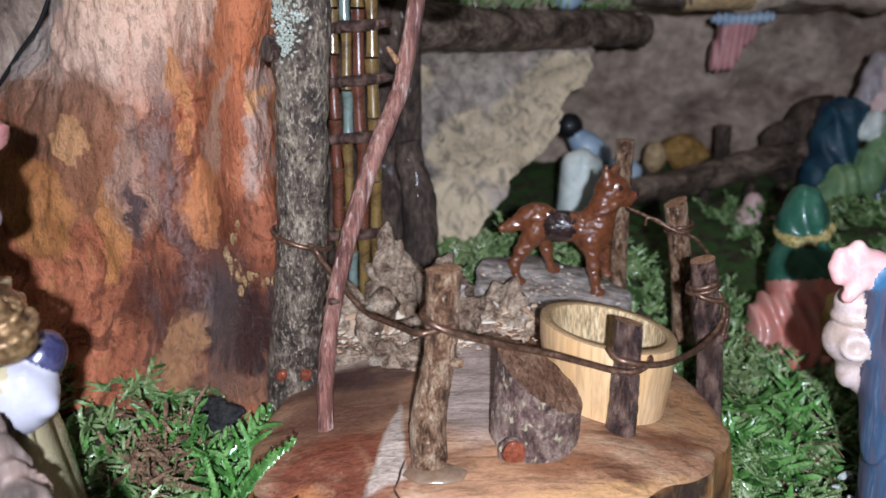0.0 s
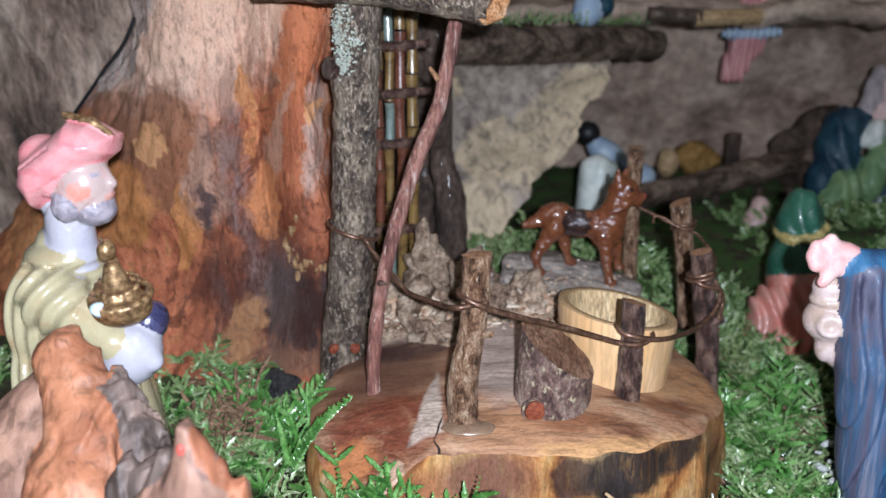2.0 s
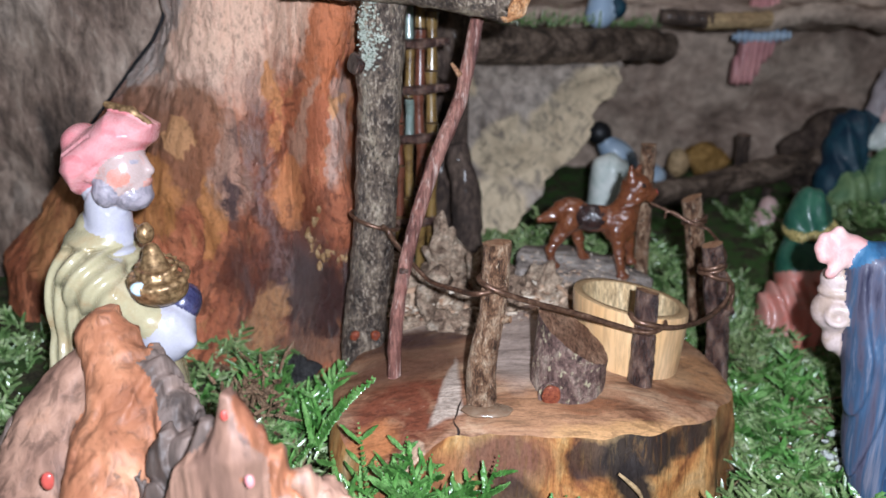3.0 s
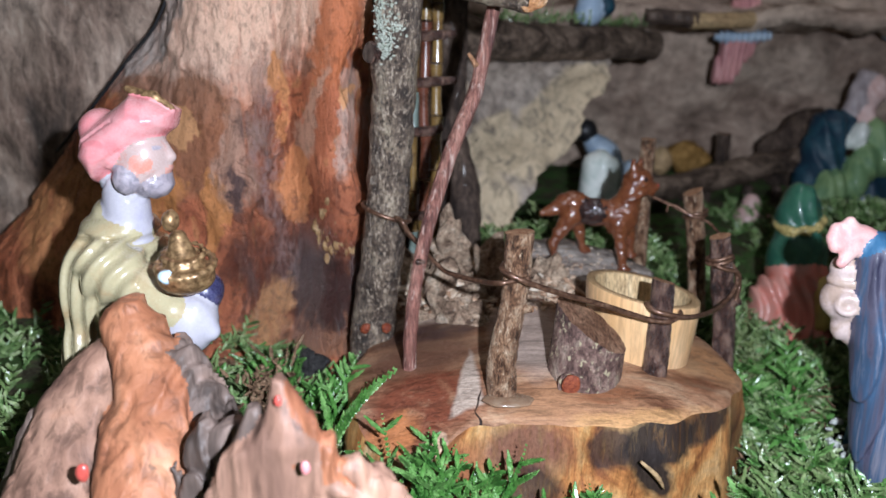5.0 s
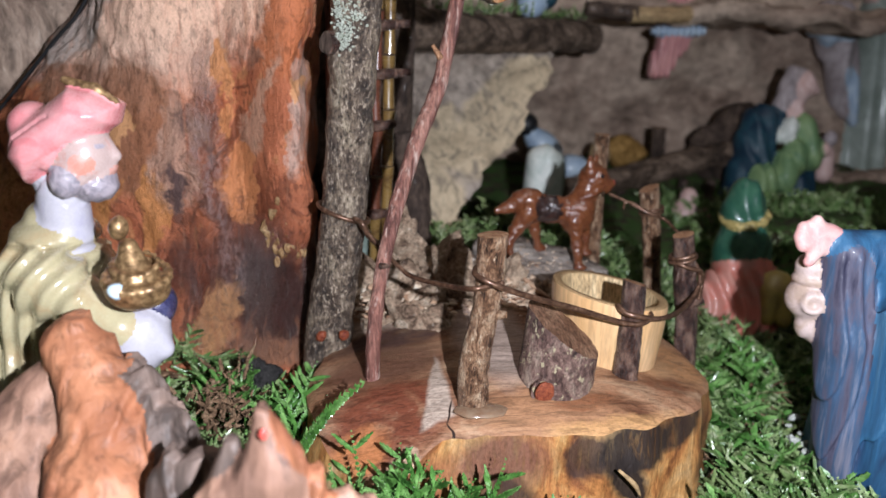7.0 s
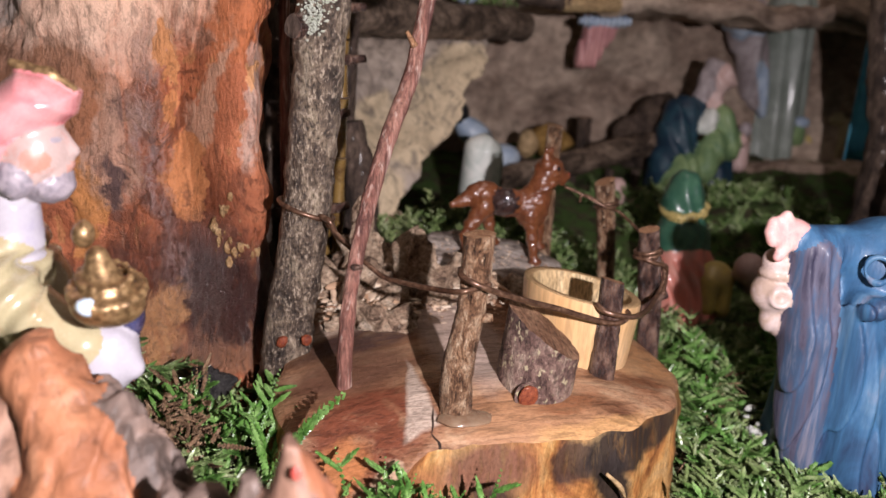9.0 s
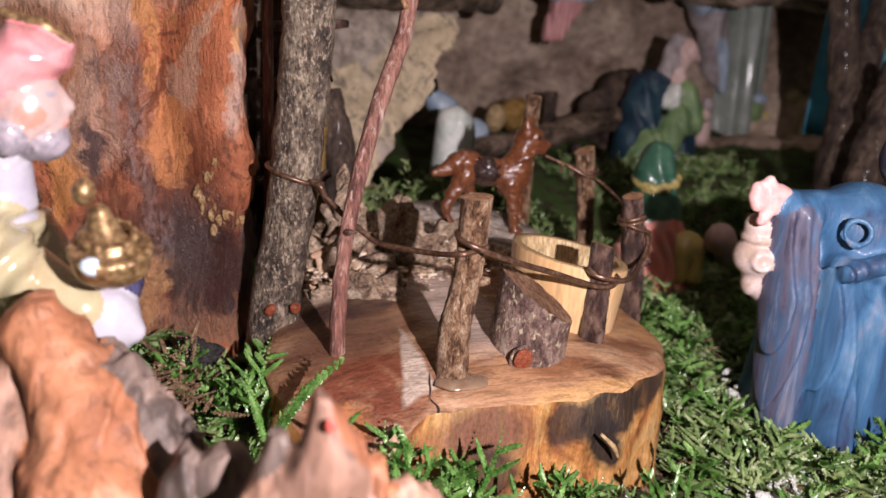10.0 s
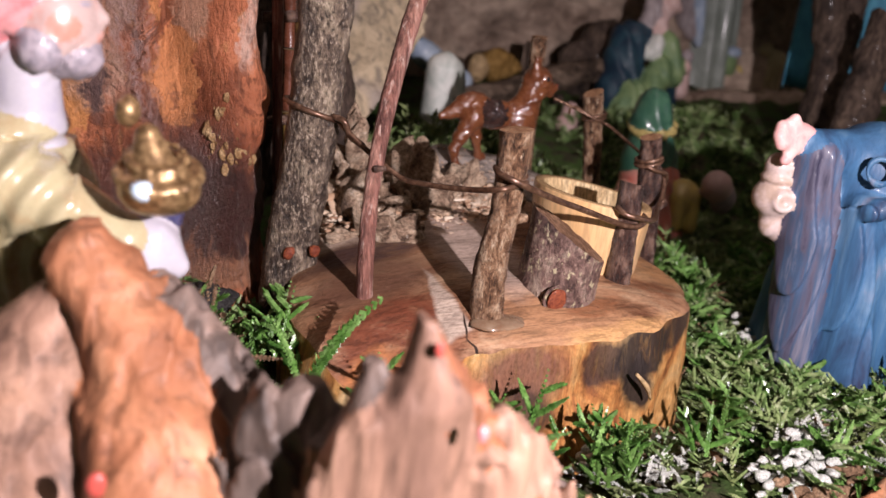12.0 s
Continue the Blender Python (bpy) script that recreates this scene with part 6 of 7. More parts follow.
v, f = slab_sheet(shelf_at, 80, 24, (0, 0, -0.014))
tagged(mesh_ob("wood_shelf", v, f, M["cliff"]), "rough brown wood ledge high on the back wall", "ledge")
pale = limb("pale_stick", [(0.168, 0.592, 0.2010), (0.222, 0.606, 0.2030)], [0.0062, 0.0064], M["plank"], M["darkbark"], segs=16, rings=16, rough=0.12, scale=120)
tagged(pale, "pale peeled stick on the ledge", "stick")
limb_b = limb("dark_stick", [(0.135, 0.600, 0.205), (0.175, 0.592, 0.202)], [0.006, 0.006], M["darkbark"], M["darkbark"], segs=14, rings=12, rough=0.2, scale=120)
tagged(limb_b, "dark stick end on the ledge", "stick")

solid("hanging_figurine", [
    rod((0.2260, 0.648, 0.1880), (0.2150, 0.648, 0.1560), 0.0110, 0.0065, 0), rod((0.2330, 0.648, 0.1880), (0.2240, 0.648, 0.1560), 0.0090, 0.0055, 0), rod((0.2400, 0.650, 0.1880), (0.2360, 0.650, 0.1740), 0.0070, 0.0050, 0),
    rod((0.2100, 0.640, 0.1895), (0.2490, 0.640, 0.1910), 0.0042, 0.0042, 1),
    egg((0.2330, 0.650, 0.2080), (0.0140, 0.0110, 0.0190), 0), egg((0.2330, 0.650, 0.2350), (0.0085, 0.0085, 0.0105), 2),
], [M["rose"], M["paleblue"], M["skin"]], 0.0016, 0.003, "hanging pink-robed figurine with a pale blue sash", "figurine", relief=lambda p: 0.0014 * np.sin(p[:, 0] * 1200))

solid("blue_white_figurine", [rod((0.0840, 0.565, 0.2060), (0.0850, 0.566, 0.2280), 0.0110, 0.0070, 0), egg((0.0955, 0.566, 0.2100), (0.0080, 0.0080, 0.0080), 1), egg((0.0850, 0.566, 0.2380), (0.0062, 0.0062, 0.0072), 2)],
      [M["paleblue"], M["navy"], M["skin"]], 0.0016, 0.003, "small pale blue figurine on the ledge", "figurine")

# ---- fence and things by the back wall ----
rail = hub("rail_fence", (0.21, 0.62, 0.03), "rustic fence with a thick dark log rail", "fence")
limb("rail", [(0.118, 0.575, 0.064), (0.190, 0.610, 0.070), (0.250, 0.628, 0.082), (0.300, 0.640, 0.088)], [0.010, 0.011, 0.0115, 0.010], M["beambark"], M["beambark"], rail, segs=20, rings=30, rough=0.2, scale=90, seed=1)
limb("post", [(0.2310, 0.660, 0.035), (0.2300, 0.660, 0.1060)], [0.0065, 0.0062], M["darkbark"], M["cutwood"], rail, segs=14, rings=14, rough=0.15, scale=140, seed=2)
for x in (0.155, 0.185, 0.205, 0.240, 0.265):
    limb("picket", [(x, 0.622, 0.030), (x + 0.002, 0.622, 0.066)], [0.0042, 0.0040], M["darkbark"], M["darkbark"], rail, segs=9, rings=8, rough=0.2, scale=140, seed=x)
for i in range(2):
    v, f = lump(((0.1700, 0.1660)[i], (0.640, 0.643)[i], (0.083, 0.075)[i]), ((0.0095, 0.0075, 0.0125), (0.006, 0.006, 0.010))[i], i + 1.0, 0.12, 60, 16, 12)
    tagged(mesh_ob("wood_block", v, f, M["plank" if i == 0 else "darkbark"], base=((0.1700, 0.1660)[i], 0.64, 0.07)), ("pale sawn wood block by the fence", "dark wood stub by the fence")[i], "wood block")
v, f = lump((0.200, 0.662, 0.083), (0.020, 0.012, 0.014), 3.0, 0.35, 60, 26, 16)
tagged(mesh_ob("straw_bale", v, f, M["straw"], base=(0.2, 0.662, 0.07)), "ochre straw bale behind the fence", "straw")
v, f = lump((0.305, 0.675, 0.085), (0.040, 0.02, 0.040), 5.0, 0.35, 30, 30, 20)
tagged(mesh_ob("dark_rock", v, f, M["darkbark"], base=(0.305, 0.675, 0.05)), "dark bark lump against the back wall", "bark")

# the grey-green egg paints the shaded right side of the white veil
solid("white_veiled_figurine", [rod((0.0880, 0.515, 0.055), (0.0890, 0.515, 0.0970), 0.0145, 0.0125, 0), egg((0.0985, 0.520, 0.0850), (0.0080, 0.0090, 0.0200), 1)],
      [M["white"], M["greygreen"]], 0.0014, 0.003, "rounded white veiled figurine seen from behind, its shaded side painted grey-green", "figurine", relief=lambda p: 0.0005 * np.sin(p[:, 0] * 500))
solid("kneeling_blue_figurine", [egg((0.1120, 0.612, 0.0950), (0.0190, 0.0140, 0.0110), 0, (0, 35, 0)), egg((0.0960, 0.612, 0.1120), (0.0100, 0.0100, 0.0095), 1), egg((0.1380, 0.615, 0.0760), (0.0160, 0.0140, 0.0110), 0)],
      [M["paleblue"], M["black"]], 0.0016, 0.003, "crouching pale blue figurine with black hair", "figurine")

solid("mantled_figurine", [
    egg((0.3430, 0.627, 0.1475), (0.0098, 0.0105, 0.0130), 3), rod((0.3515, 0.624, 0.1480), (0.3530, 0.623, 0.1455), 0.0018, 0.0022, 3), egg((0.3375, 0.634, 0.1500), (0.0118, 0.0115, 0.0160), 2), rod((0.3330, 0.632, 0.1420), (0.3280, 0.632, 0.1280), 0.0090, 0.0080, 2), rod((0.3390, 0.630, 0.1380), (0.3360, 0.627, 0.1240), 0.0065, 0.0085, 3),
    egg((0.3140, 0.632, 0.1160), (0.0190, 0.0170, 0.0150), 0, (0, 20, 0)), rod((0.3060, 0.628, 0.1100), (0.2960, 0.620, 0.0250), 0.0165, 0.0240, 0), rod((0.3460, 0.626, 0.0800), (0.3460, 0.620, 0.0200), 0.0150, 0.0190, 0),
    rod((0.3440, 0.620, 0.1130), (0.3490, 0.614, 0.0900), 0.0120, 0.0130, 1), rod((0.3350, 0.612, 0.0920), (0.3220, 0.606, 0.0700), 0.0130, 0.0120, 1), egg((0.3270, 0.614, 0.1110), (0.0075, 0.0070, 0.0130), 4, (0, 30, 0)), rod((0.3050, 0.606, 0.0700), (0.2880, 0.602, 0.0200), 0.0130, 0.0190, 1), egg((0.3590, 0.612, 0.0950), (0.0075, 0.0070, 0.0065), 3),
], [M["navy"], M["sage"], M["veil"], M["skin"], M["white"]], 0.0014, 0.004, "standing figurine in navy mantle and sage green dress", "figurine", relief=lambda p: 0.0012 * np.sin(p[:, 0] * 420 + p[:, 2] * 120 + 2 * rough_np(p, 50, 2, 4)))

solid("kneeling_green_figurine", [
    egg((0.1935, 0.4200, 0.0830), (0.0128, 0.0135, 0.0220), 0), egg((0.1940, 0.4165, 0.0600), (0.0175, 0.0170, 0.0210), 0),
    ring((0.1938, 0.4185, 0.0805), 0.0138, 0.0019, 2, (8, -12, 0)),
    rod((0.1940, 0.4120, 0.0460), (0.1880, 0.4060, 0.0180), 0.0180, 0.0250, 1), rod((0.2040, 0.4080, 0.0480), (0.2060, 0.4060, 0.0200), 0.0090, 0.0120, 1), rod((0.1750, 0.4050, 0.0400), (0.1720, 0.4030, 0.0180), 0.0100, 0.0120, 1),
], [M["bottle"], M["coral"], M["trim"]], 0.0013, 0.003, "kneeling figurine in bottle green with gold braid over coral", "figurine", relief=lambda p: np.where(p[:, 2] < 0.052, 0.0016, 0.0006) * np.sin(p[:, 0] * 700 + 2 * np.sin(p[:, 2] * 150)))

solid("yellow_figurine", [egg((0.2080, 0.3960, 0.0420), (0.0120, 0.0100, 0.0110), 0), rod((0.2020, 0.3900, 0.0420), (0.2000, 0.3880, 0.0250), 0.0050, 0.0050, 0), rod((0.2120, 0.3900, 0.0420), (0.2110, 0.3880, 0.0240), 0.0050, 0.0050, 0), egg((0.2215, 0.3820, 0.0520), (0.0095, 0.0090, 0.0100), 1), egg((0.2280, 0.3820, 0.0440), (0.0080, 0.0080, 0.0100), 2)],
      [M["yellow"], M["skin"], M["hair"]], 0.0012, 0.003, "small crouching figurine in yellow with grey hair", "figurine")
solid("rose_figurine", [egg((0.2260, 0.5750, 0.0450), (0.0120, 0.0100, 0.0140), 0), egg((0.2380, 0.5750, 0.0400), (0.0110, 0.0090, 0.0110), 1), egg((0.2270, 0.5750, 0.0600), (0.0070, 0.0070, 0.0080), 0)],
      [M["skin"], M["rose"]], 0.0014, 0.003, "small rose and white figurine in the moss", "figurine")
solid("pink_child_figurine", [rod((0.3820, 0.640, 0.0700), (0.3820, 0.640, 0.0880), 0.0085, 0.0070, 0), egg((0.3820, 0.638, 0.1020), (0.0062, 0.0062, 0.0075), 1)],
      [M["skin"], M["hair"]], 0.0014, 0.003, "small flesh-coloured child figurine", "figurine")
solid("tall_grey_figurine", [rod((0.475, 0.735, 0.060), (0.480, 0.735, 0.215), 0.0370, 0.0230, 0), rod((0.415, 0.715, 0.205), (0.440, 0.715, 0.125), 0.0200, 0.0120, 1), egg((0.410, 0.705, 0.200), (0.0260, 0.0160, 0.0160), 2), rod((0.430, 0.705, 0.160), (0.448, 0.705, 0.110), 0.0070, 0.0040, 2), egg((0.455, 0.730, 0.245), (0.016, 0.016, 0.020), 3)],
      [M["greygreen"], M["veil"], M["paleblue"], M["skin"]], 0.0022, 0.005, "tall figurine in grey-green robes carrying a pale lamb", "figurine", relief=lambda p: 0.0022 * np.sin(p[:, 0] * 330))
solid("sheep_figurine", [egg((0.553, 0.708, 0.0960), (0.0170, 0.0110, 0.0130), 0), egg((0.536, 0.704, 0.1080), (0.0085, 0.0075, 0.0075), 0), rod((0.542, 0.704, 0.088), (0.542, 0.704, 0.066), 0.0045, 0.0034, 0), rod((0.551, 0.704, 0.088), (0.553, 0.704, 0.063), 0.0045, 0.0034, 0), rod((0.564, 0.708, 0.088), (0.565, 0.708, 0.066), 0.0045, 0.0034, 0), egg((0.529, 0.702, 0.106), (0.004, 0.004, 0.0035), 0)],
      [M["wool"]], 0.0013, 0.003, "cream woolly sheep figurine on the ledge", "sheep figurine", relief=lambda p: 0.0007 * np.sin(p[:, 0] * 1500) * np.sin(p[:, 2] * 1500) * np.sin(p[:, 1] * 1500))
for i, (c, r, m, w) in enumerate([((0.512, 0.712, 0.080), (0.014, 0.010, 0.011), "yellow", "ochre yellow"), ((0.492, 0.710, 0.088), (0.013, 0.010, 0.015), "sage", "green"), ((0.494, 0.705, 0.103), (0.008, 0.007, 0.007), "paleblue", "pale blue")]):
    v, f = lump(c, r, i, 0.25, 60, 18, 12)
    tagged(mesh_ob("painted_bundle", v, f, M[m], base=(c[0], c[1], c[2] - r[2])), "small " + w + " painted bundle on the ledge", "bundle")


def ledge_at(u, v):
    x, y = 0.36 + 0.34 * u, 0.665 + 0.11 * v
    return x, y + 0.012 * fbm((x, 0, 2), 20, 3), 0.064 + 0.005 * fbm((x, y, 0), 30, 3)


v, f = slab_sheet(ledge_at, 50, 16, (0, 0, -0.05))
tagged(mesh_ob("brown_ledge", v, f, M["cliff"]), "brown wood ledge carrying the sheep", "ledge")

# dark tree and snag at the far right, with a turquoise cloth behind
bare_tree = hub("bare_tree", (0.384, 0.470, 0.045), "dark forked bare tree on the mossy bank", "tree")
limb("trunk", [(0.384, 0.470, 0.030), (0.392, 0.480, 0.110), (0.380, 0.490, 0.190), (0.372, 0.495, 0.280)], [0.017, 0.0125, 0.0105, 0.010], M["darkbark"], M["cutwood"], bare_tree, segs=22, rings=50, rough=0.2, scale=80, seed=1)
limb("bough", [(0.392, 0.478, 0.090), (0.412, 0.490, 0.140), (0.425, 0.500, 0.200), (0.435, 0.500, 0.280)], [0.011, 0.0105, 0.010, 0.009], M["darkbark"], M["cutwood"], bare_tree, segs=20, rings=40, rough=0.2, scale=80, seed=2)
snag = limb("tree_snag", [(0.362, 0.420, 0.030), (0.368, 0.424, 0.095), (0.378, 0.428, 0.148)], [0.016, 0.0135, 0.0115], M["darkbark"], M["plank"], segs=22, rings=50, rough=0.2, scale=80, seed=3, slant=(-1.2, 0, 0))
tagged(snag, "dark broken tree snag with a slanting pale cut", "tree snag")


def cloth_at(u, v):
    x = 0.425 + 0.12 * u
    return x, 0.555 + 0.006 * math.sin(u * 30), 0.09 + 0.22 * v


v, f = slab_sheet(cloth_at, 60, 20, (0, 0.002, 0))
tagged(mesh_ob("turquoise_cloth", v, f, M["teal"]), "turquoise cloth hanging behind the trunks", "cloth")

# ---- moss ----


def fronds(spots, name, label, mat, leaves=13):
    """Moss shoots clothed in overlapping pointed leaves: rows of base, direction, normal, bend, length, leaf size."""
    p = np.array(spots)
    n = len(p)
    rng = np.random.default_rng(n)
    base, d0, n0, bend, length, wide = p[:, :3], p[:, 3:6], p[:, 6:9], p[:, 9:10], p[:, 10:11], p[:, 11:12]
    roll = rng.uniform(-0.9, 0.9, (n, 1))
    quads = []
    for i in range(leaves):
        t = (i + 0.3) / leaves
        c = base + length * (d0 * t + n0 * bend * t * t)
        d = d0 + 2 * t * bend * n0
        d /= np.linalg.norm(d, axis=1, keepdims=True)
        side = np.cross(n0, d)
        up = np.cross(d, side)
        side, up = side * np.cos(roll) + up * np.sin(roll), up * np.cos(roll) - side * np.sin(roll)
        w = wide * (0.75 + 0.35 * math.sin(math.pi * min(1, 0.15 + 0.85 * t))) * (1 - 0.55 * t ** 3)
        for s in (-1, 0, 1, 2):
            out = -up if s == 2 else side * s * 0.9 + up * (1.0 if s == 0 else 0.30)
            size = w * rng.uniform(0.8, 1.2, (n, 1)) * (0.85 if s in (0, 2) else 1.0)
            flare = rng.uniform(0.38, 0.66, (n, 1)) * (0.8 if s in (0, 2) else 1.0)
            across = np.cross(d, out) * size * 0.46
            tip = c + d * size * 0.85 + out * size * flare
            low = c + d * size * 0.36 + out * size * (flare * 0.45 - 0.10)
            quads.append(np.stack([c, low + across, tip, low - across], 1))
    verts = np.concatenate(quads).reshape(-1, 3)
    o = np.arange(len(verts) // 4)[:, None] * 4
    faces = np.concatenate([o + np.array((0, 1, 2)), o + np.array((0, 2, 3))], 1).reshape(-1, 3)
    return tagged(mesh_ob(name, verts, faces, mat, smooth=False), label, "moss", kind="stuff")


def shoot(x, y, z, length, heading, lift, wide, bend=None):
    """One unbranched shoot."""
    d = np.array((math.cos(heading) * math.cos(lift), math.sin(heading) * math.cos(lift), math.sin(lift)))
    side = np.array((-math.sin(heading), math.cos(heading), 0.0))
    return (x, y, z, *d, *np.cross(d, side), random.uniform(-0.35, 0.35) if bend is None else bend, length, wide)


def sprig(x, y, z, length, heading, lift, wide, pairs=4):
    """A stem with paired side shoots that grow shorter towards its tip."""
    main = shoot(x, y, z, length, heading, lift, wide)
    base, d, up, bend = np.array(main[:3]), np.array(main[3:6]), np.array(main[6:9]), main[9]
    side = np.cross(up, d)
    out = [main]
    for i in range(pairs):
        t = 0.14 + 0.62 * i / max(1, pairs - 1)
        for s in (-1, 1):
            if random.random() < 0.15:
                continue
            u = min(0.9, t + random.uniform(-0.05, 0.05))
            a = random.uniform(0.6, 1.0)
            way = d * math.cos(a) + side * s * math.sin(a) + up * random.uniform(-0.25, 0.35)
            way /= np.linalg.norm(way)
            flat = up - way * up.dot(way)
            out.append((*(base + length * (d * u + up * bend * u * u)), *way, *(flat / np.linalg.norm(flat)), random.uniform(-0.25, 0.25), length * (0.62 - 0.42 * t) * random.uniform(0.75, 1.15), wide * 0.88))
    return out


def clear_of_things(x, y):
    a = math.degrees(math.atan2(y - SY, x - SX))
    if math.hypot(x - SX, y - SY) < rim_radius(a) + 0.003:
        return False
    if ((x - PX) / 0.035) ** 2 + ((y - PY) / 0.022) ** 2 < 1:
        return False
    if math.hypot(x - 0.184, y - 0.246) < 0.034 or math.hypot(x + 0.13, y - 0.2) < 0.022:
        return False
    if ((x + 0.12) / 0.085) ** 2 + ((y - 0.392) / 0.078) ** 2 < 1:
        return False
    return True


def scatter(n, x0, x1, y0, y1, length, wide, lift=(0.35, 1.25), pairs=4):
    """Branched sprigs strewn over a stretch of ground."""
    out = []
    tries = made = 0
    while made < n and tries < n * 8:
        tries += 1
        x, y = random.uniform(x0, x1), random.uniform(y0, y1)
        if not clear_of_things(x, y):
            continue
        made += 1
        z = ground_z(x, y) - 0.001 + random.uniform(0, 0.006)
        out += sprig(x, y, z, random.uniform(*length), random.uniform(0, 6.283), random.uniform(*lift), wide * random.uniform(0.8, 1.2), pairs)
    return out


spots = scatter(560, 0.085, 0.30, 0.160, 0.44, (0.014, 0.026), 0.0019, (-0.1, 0.5))
spots += scatter(420, 0.100, 0.200, 0.175, 0.38, (0.014, 0.028), 0.0021, (0.05, 0.7))
spots += scatter(190, -0.19, -0.03, 0.205, 0.330, (0.013, 0.024), 0.0019, (0.0, 0.8))
spots += scatter(110, -0.075, 0.11, 0.150, 0.212, (0.010, 0.020), 0.0019, (0.1, 0.9))
fronds(spots, "moss", "bright green feathery moss sprigs covering the ground", M["moss"], 12)
spots = scatter(180, 0.095, 0.27, 0.165, 0.35, (0.020, 0.036), 0.0031, (0.15, 0.7), 4)
spots += scatter(34, -0.19, -0.06, 0.205, 0.30, (0.016, 0.026), 0.0024, (0.3, 1.1), 3)
fronds(spots, "moss", "pale green larger moss sprigs among the finer ones", M["spear"], 15)
spots = scatter(420, -0.02, 0.17, 0.365, 0.47, (0.012, 0.022), 0.0022, (0.4, 1.3), 3)
spots += scatter(420, 0.20, 0.40, 0.42, 0.60, (0.010, 0.018), 0.0024, (0.3, 1.2), 3)
spots += scatter(170, -0.32, -0.15, 0.18, 0.33, (0.012, 0.022), 0.0022, (0.2, 1.1), 4)
fronds(spots, "moss", "deeper green moss cushions on the bank behind", M["moss"], 7)
spots = []
for i in range(110):
    x = random.uniform(0.0, 0.14)
    spots.append(shoot(x, 0.44 + 1.0 * (x + 0.045) * 0.93 + random.uniform(-0.006, 0.02), 0.196 + random.uniform(-0.001, 0.004), random.uniform(0.006, 0.014), random.uniform(0, 6.28), random.uniform(0.2, 1.3), 0.0018))
fronds(spots, "moss", "small moss tufts growing on the log beam", M["moss"], 7)
# tall shoots by the stump
tall = []
for x, y, z, l, hd, li in [(-0.040, 0.190, 0.030, 0.030, 1.2, 1.2), (-0.030, 0.188, 0.028, 0.026, 0.6, 1.1), (-0.022, 0.190, 0.026, 0.024, 0.3, 1.0), (-0.050, 0.192, 0.026, 0.024, 2.4, 1.1), (-0.014, 0.186, 0.022, 0.024, 0.9, 1.2), (-0.034, 0.183, 0.020, 0.026, 1.9, 1.3), (0.030, 0.190, 0.010, 0.024, 1.8, 1.35), (0.034, 0.190, 0.010, 0.020, 0.7, 1.2), (-0.078, 0.240, 0.030, 0.024, 2.0, 1.0), (-0.092, 0.262, 0.034, 0.022, 1.4, 1.2), (-0.100, 0.258, 0.034, 0.024, 1.7, 1.2), (-0.006, 0.184, 0.014, 0.022, 1.4, 1.2), (-0.104, 0.250, 0.033, 0.025, 1.2, 1.2), (-0.086, 0.256, 0.032, 0.021, 1.9, 1.1)]:
    for q in range(2):
        tall += sprig(x + random.uniform(-0.004, 0.004), y + random.uniform(-0.003, 0.003), z, l * random.uniform(0.8, 1.05), hd + random.uniform(-0.9, 0.9), li + random.uniform(-0.35, 0.2), 0.0023, 3)
# one long sprig that lies up along the foot of the pole, and a hooked shoot over the stump
for q in range(4):
    tall += sprig(-0.080 + 0.003 * q, 0.246 - 0.004 * q, 0.038, 0.040 - 0.006 * q, 1.05, 0.42, 0.0024, 4)
for q in range(4):
    tall.append(shoot(-0.0675 + random.uniform(-0.0006, 0.0006), 0.2160 + random.uniform(-0.0006, 0.0006), 0.037 + 0.0005 * q, 0.036, 0.05, 1.25, 0.0036, -0.35))
tall.append(shoot(-0.0690, 0.2180, 0.038, 0.020, 2.2, 1.2, 0.0030, -0.1))
tall += sprig(-0.066, 0.230, 0.034, 0.024, 2.2, 0.9, 0.0024, 3)
for i in range(12):
    x, y = random.uniform(-0.052, -0.004), random.uniform(0.176, 0.190)
    tall += sprig(x, y, random.uniform(0.020, 0.032) - 0.16 * max(0.0, x + 0.03), random.uniform(0.017, 0.027), random.uniform(0.2, 2.9), random.uniform(0.6, 1.3), random.uniform(0.0023, 0.0028), 3)
for i in range(11):
    x = random.choice((0.024, 0.030, 0.036, 0.062, 0.075)) + random.uniform(-0.003, 0.003)
    tall += sprig(x, 0.187 + random.uniform(-0.006, 0.003), random.uniform(0.008, 0.018), random.uniform(0.014, 0.022), random.uniform(0.4, 2.7), random.uniform(0.8, 1.4), 0.0024, 2)
fronds(tall, "moss", "tall bright moss shoots leaning over the stump edge", M["spear"], 17)
spots = scatter(60, 0.085, 0.27, 0.165, 0.40, (0.010, 0.022), 0.0014, (0.0, 0.6), 3) + scatter(30, -0.19, -0.03, 0.20, 0.33, (0.010, 0.020), 0.0014, (0.1, 0.7), 3)
spots += [shoot(random.gauss(-0.098, 0.007), random.gauss(0.245, 0.010), random.uniform(0.035, 0.054), random.uniform(0.005, 0.013), random.uniform(0, 6.28), random.uniform(-0.3, 1.0), random.uniform(0.0012, 0.0022)) for i in range(90)]
fronds(spots, "dry_moss", "dry brown moss shoots among the green", M["dry"], 9)

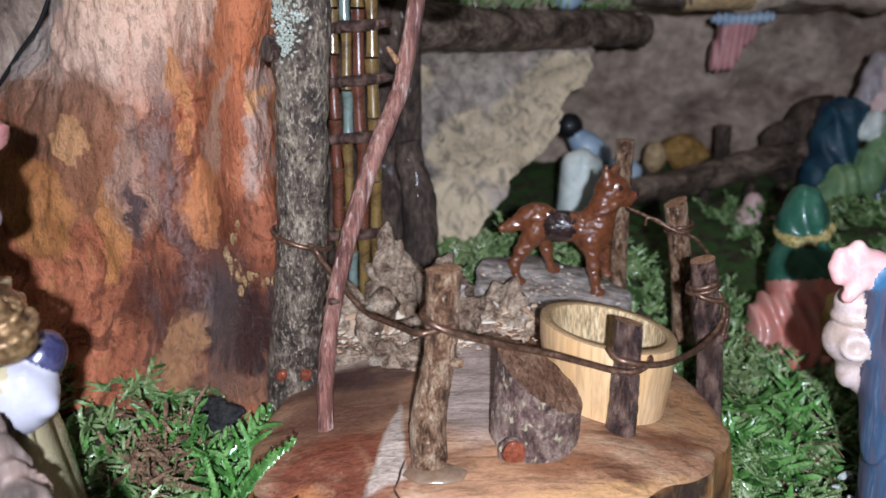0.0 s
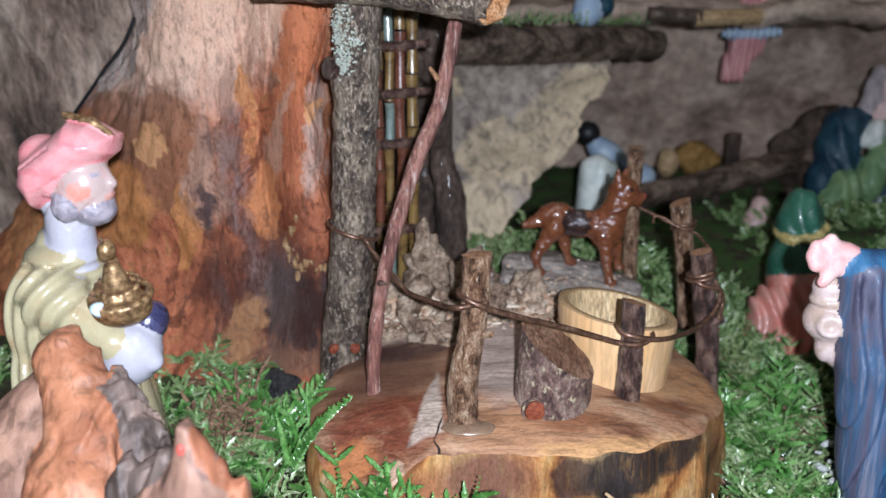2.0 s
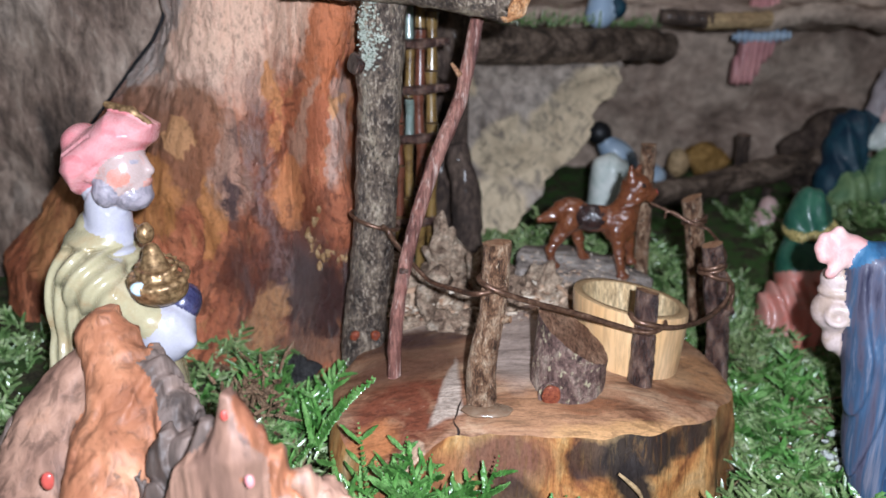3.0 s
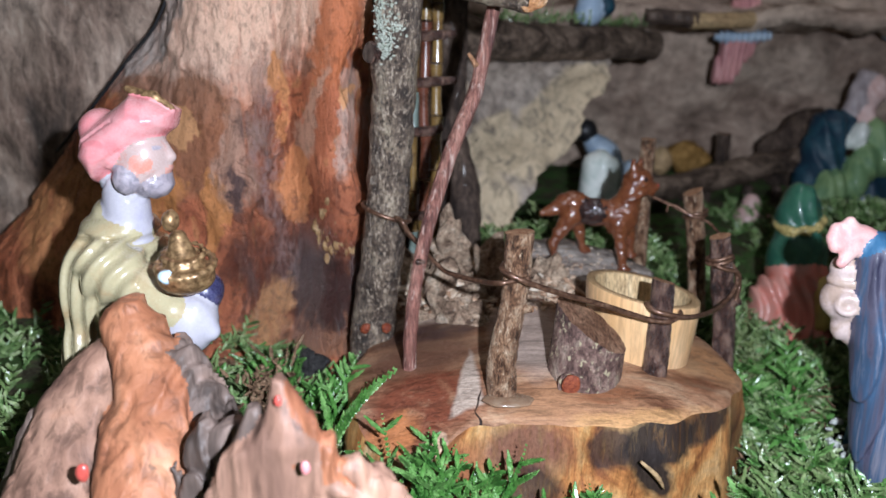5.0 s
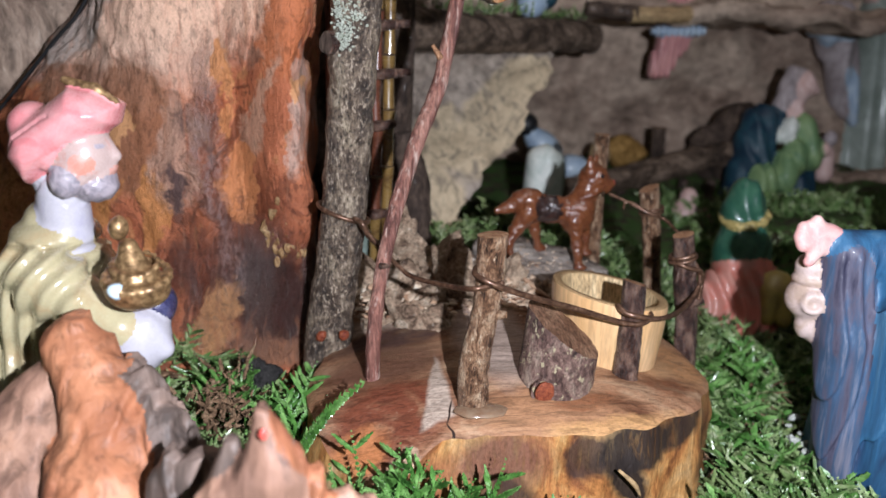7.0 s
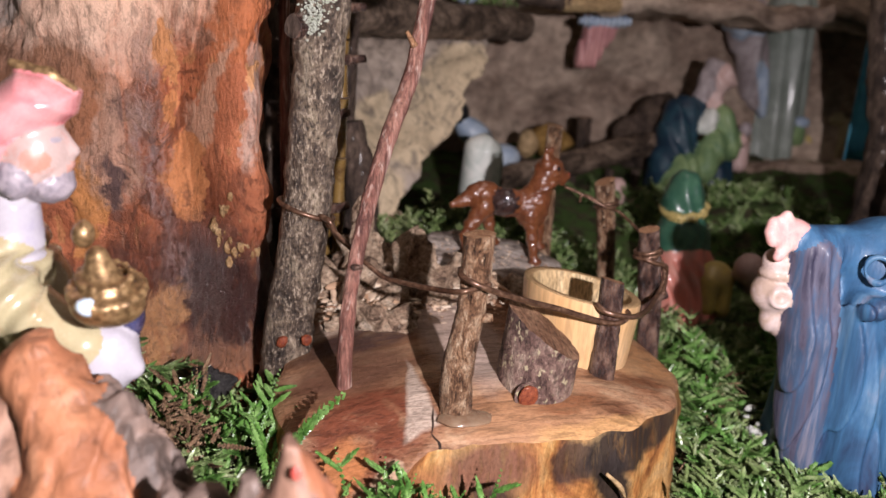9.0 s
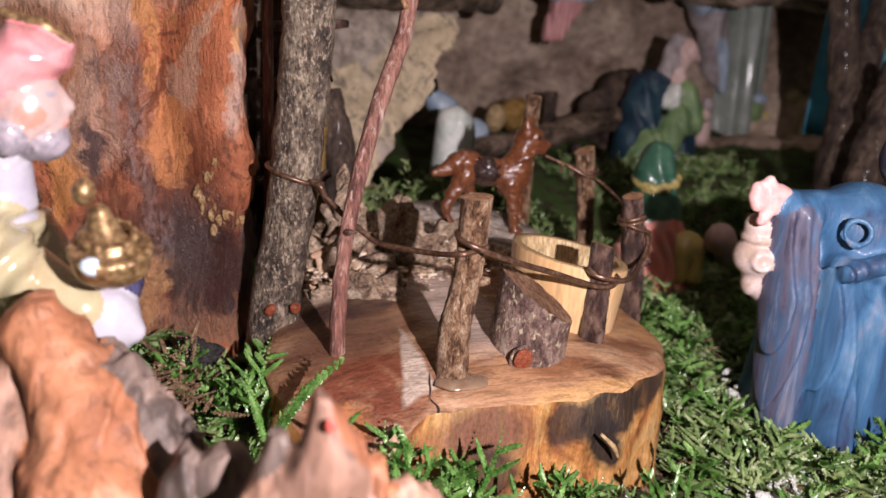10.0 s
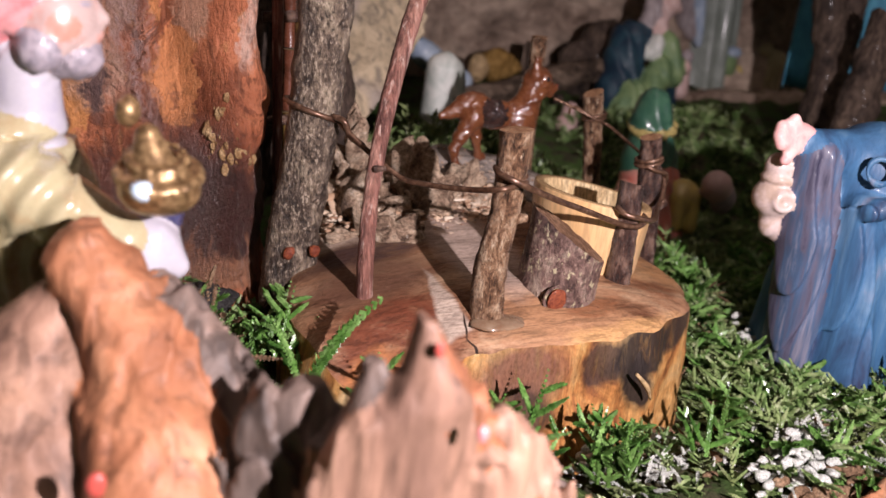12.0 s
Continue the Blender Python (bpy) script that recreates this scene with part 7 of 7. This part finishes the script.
# white flock clumps, then twigs and chips in the moss
items = []
for i in range(120):
    x, y = random.choice(((0.107, 0.181), (0.103, 0.170), (0.034, 0.200), (0.096, 0.178), (0.155, 0.265)))
    x, y, s2 = random.gauss(x, 0.006), random.gauss(y, 0.004), random.uniform(0.0006, 0.0022)
    items.append(lump((x, y, ground_z(x, y) + random.uniform(0.006, 0.014)), (s2 * 1.4, s2, s2 * 0.7), i, 0.8, 400, 8, 6))
v, f = joined(items)
tagged(mesh_ob("flock_clump", v, f, M["flock"]), "clumps of white snow-like flock lying in the moss", "flock", kind="stuff")
items = []
for i in range(90):
    x, y = random.uniform(0.09, 0.24), random.uniform(0.17, 0.36)
    if not clear_of_things(x, y):
        continue
    a, l = random.uniform(0, 6.28), random.uniform(0.006, 0.018)
    z = ground_z(x, y) + random.uniform(0.003, 0.008)
    v, f, n = tube([(x, y, z), (x + l * math.cos(a), y + l * math.sin(a), z + random.uniform(-0.003, 0.004))], [0.0005, 0.0003], 5, 4)
    items.append((v, f))
for i in range(60):
    x, y = random.uniform(-0.13, 0.24), random.uniform(0.17, 0.33)
    if not clear_of_things(x, y):
        continue
    s = random.uniform(0.001, 0.0035)
    items.append(lump((x, y, ground_z(x, y) + 0.003), (s * 1.6, s, s * 0.5), i, 0.5, 200, 8, 6))
for i in range(26):
    x, y, s = random.gauss(0.112, 0.012), random.gauss(0.166, 0.005), random.uniform(0.002, 0.006)
    items.append(lump((x, y, ground_z(x, y) + 0.006), (s, s * 0.5, s * random.uniform(0.2, 0.6)), i, 0.7, 200, 10, 7))
v, f = joined(items)
tagged(mesh_ob("forest_litter", v, f, M["dry"]), "brown twigs and bark chips lying in the moss", "litter", kind="stuff")
spots = [(random.gauss(0.125, 0.022), random.gauss(0.186, 0.010), 0.0, random.uniform(0.004, 0.010), random.uniform(0, 6.28), random.uniform(0.0, 0.7), random.uniform(0.0010, 0.0020)) for i in range(200)]
spots += [(random.gauss(0.050, 0.012), random.gauss(0.194, 0.005), 0.0, random.uniform(0.003, 0.008), random.uniform(0, 6.28), random.uniform(0.0, 0.8), random.uniform(0.0012, 0.0022)) for i in range(70)]
spots = [shoot(x, y, ground_z(x, y) + random.uniform(0.004, 0.010), l, hd, li, w) for x, y, z, l, hd, li, w in spots if clear_of_things(x, y)]
tagged(fronds(spots, "white_flock", "white snow-like flock caught in the moss", M["flock"], 7), category="flock")
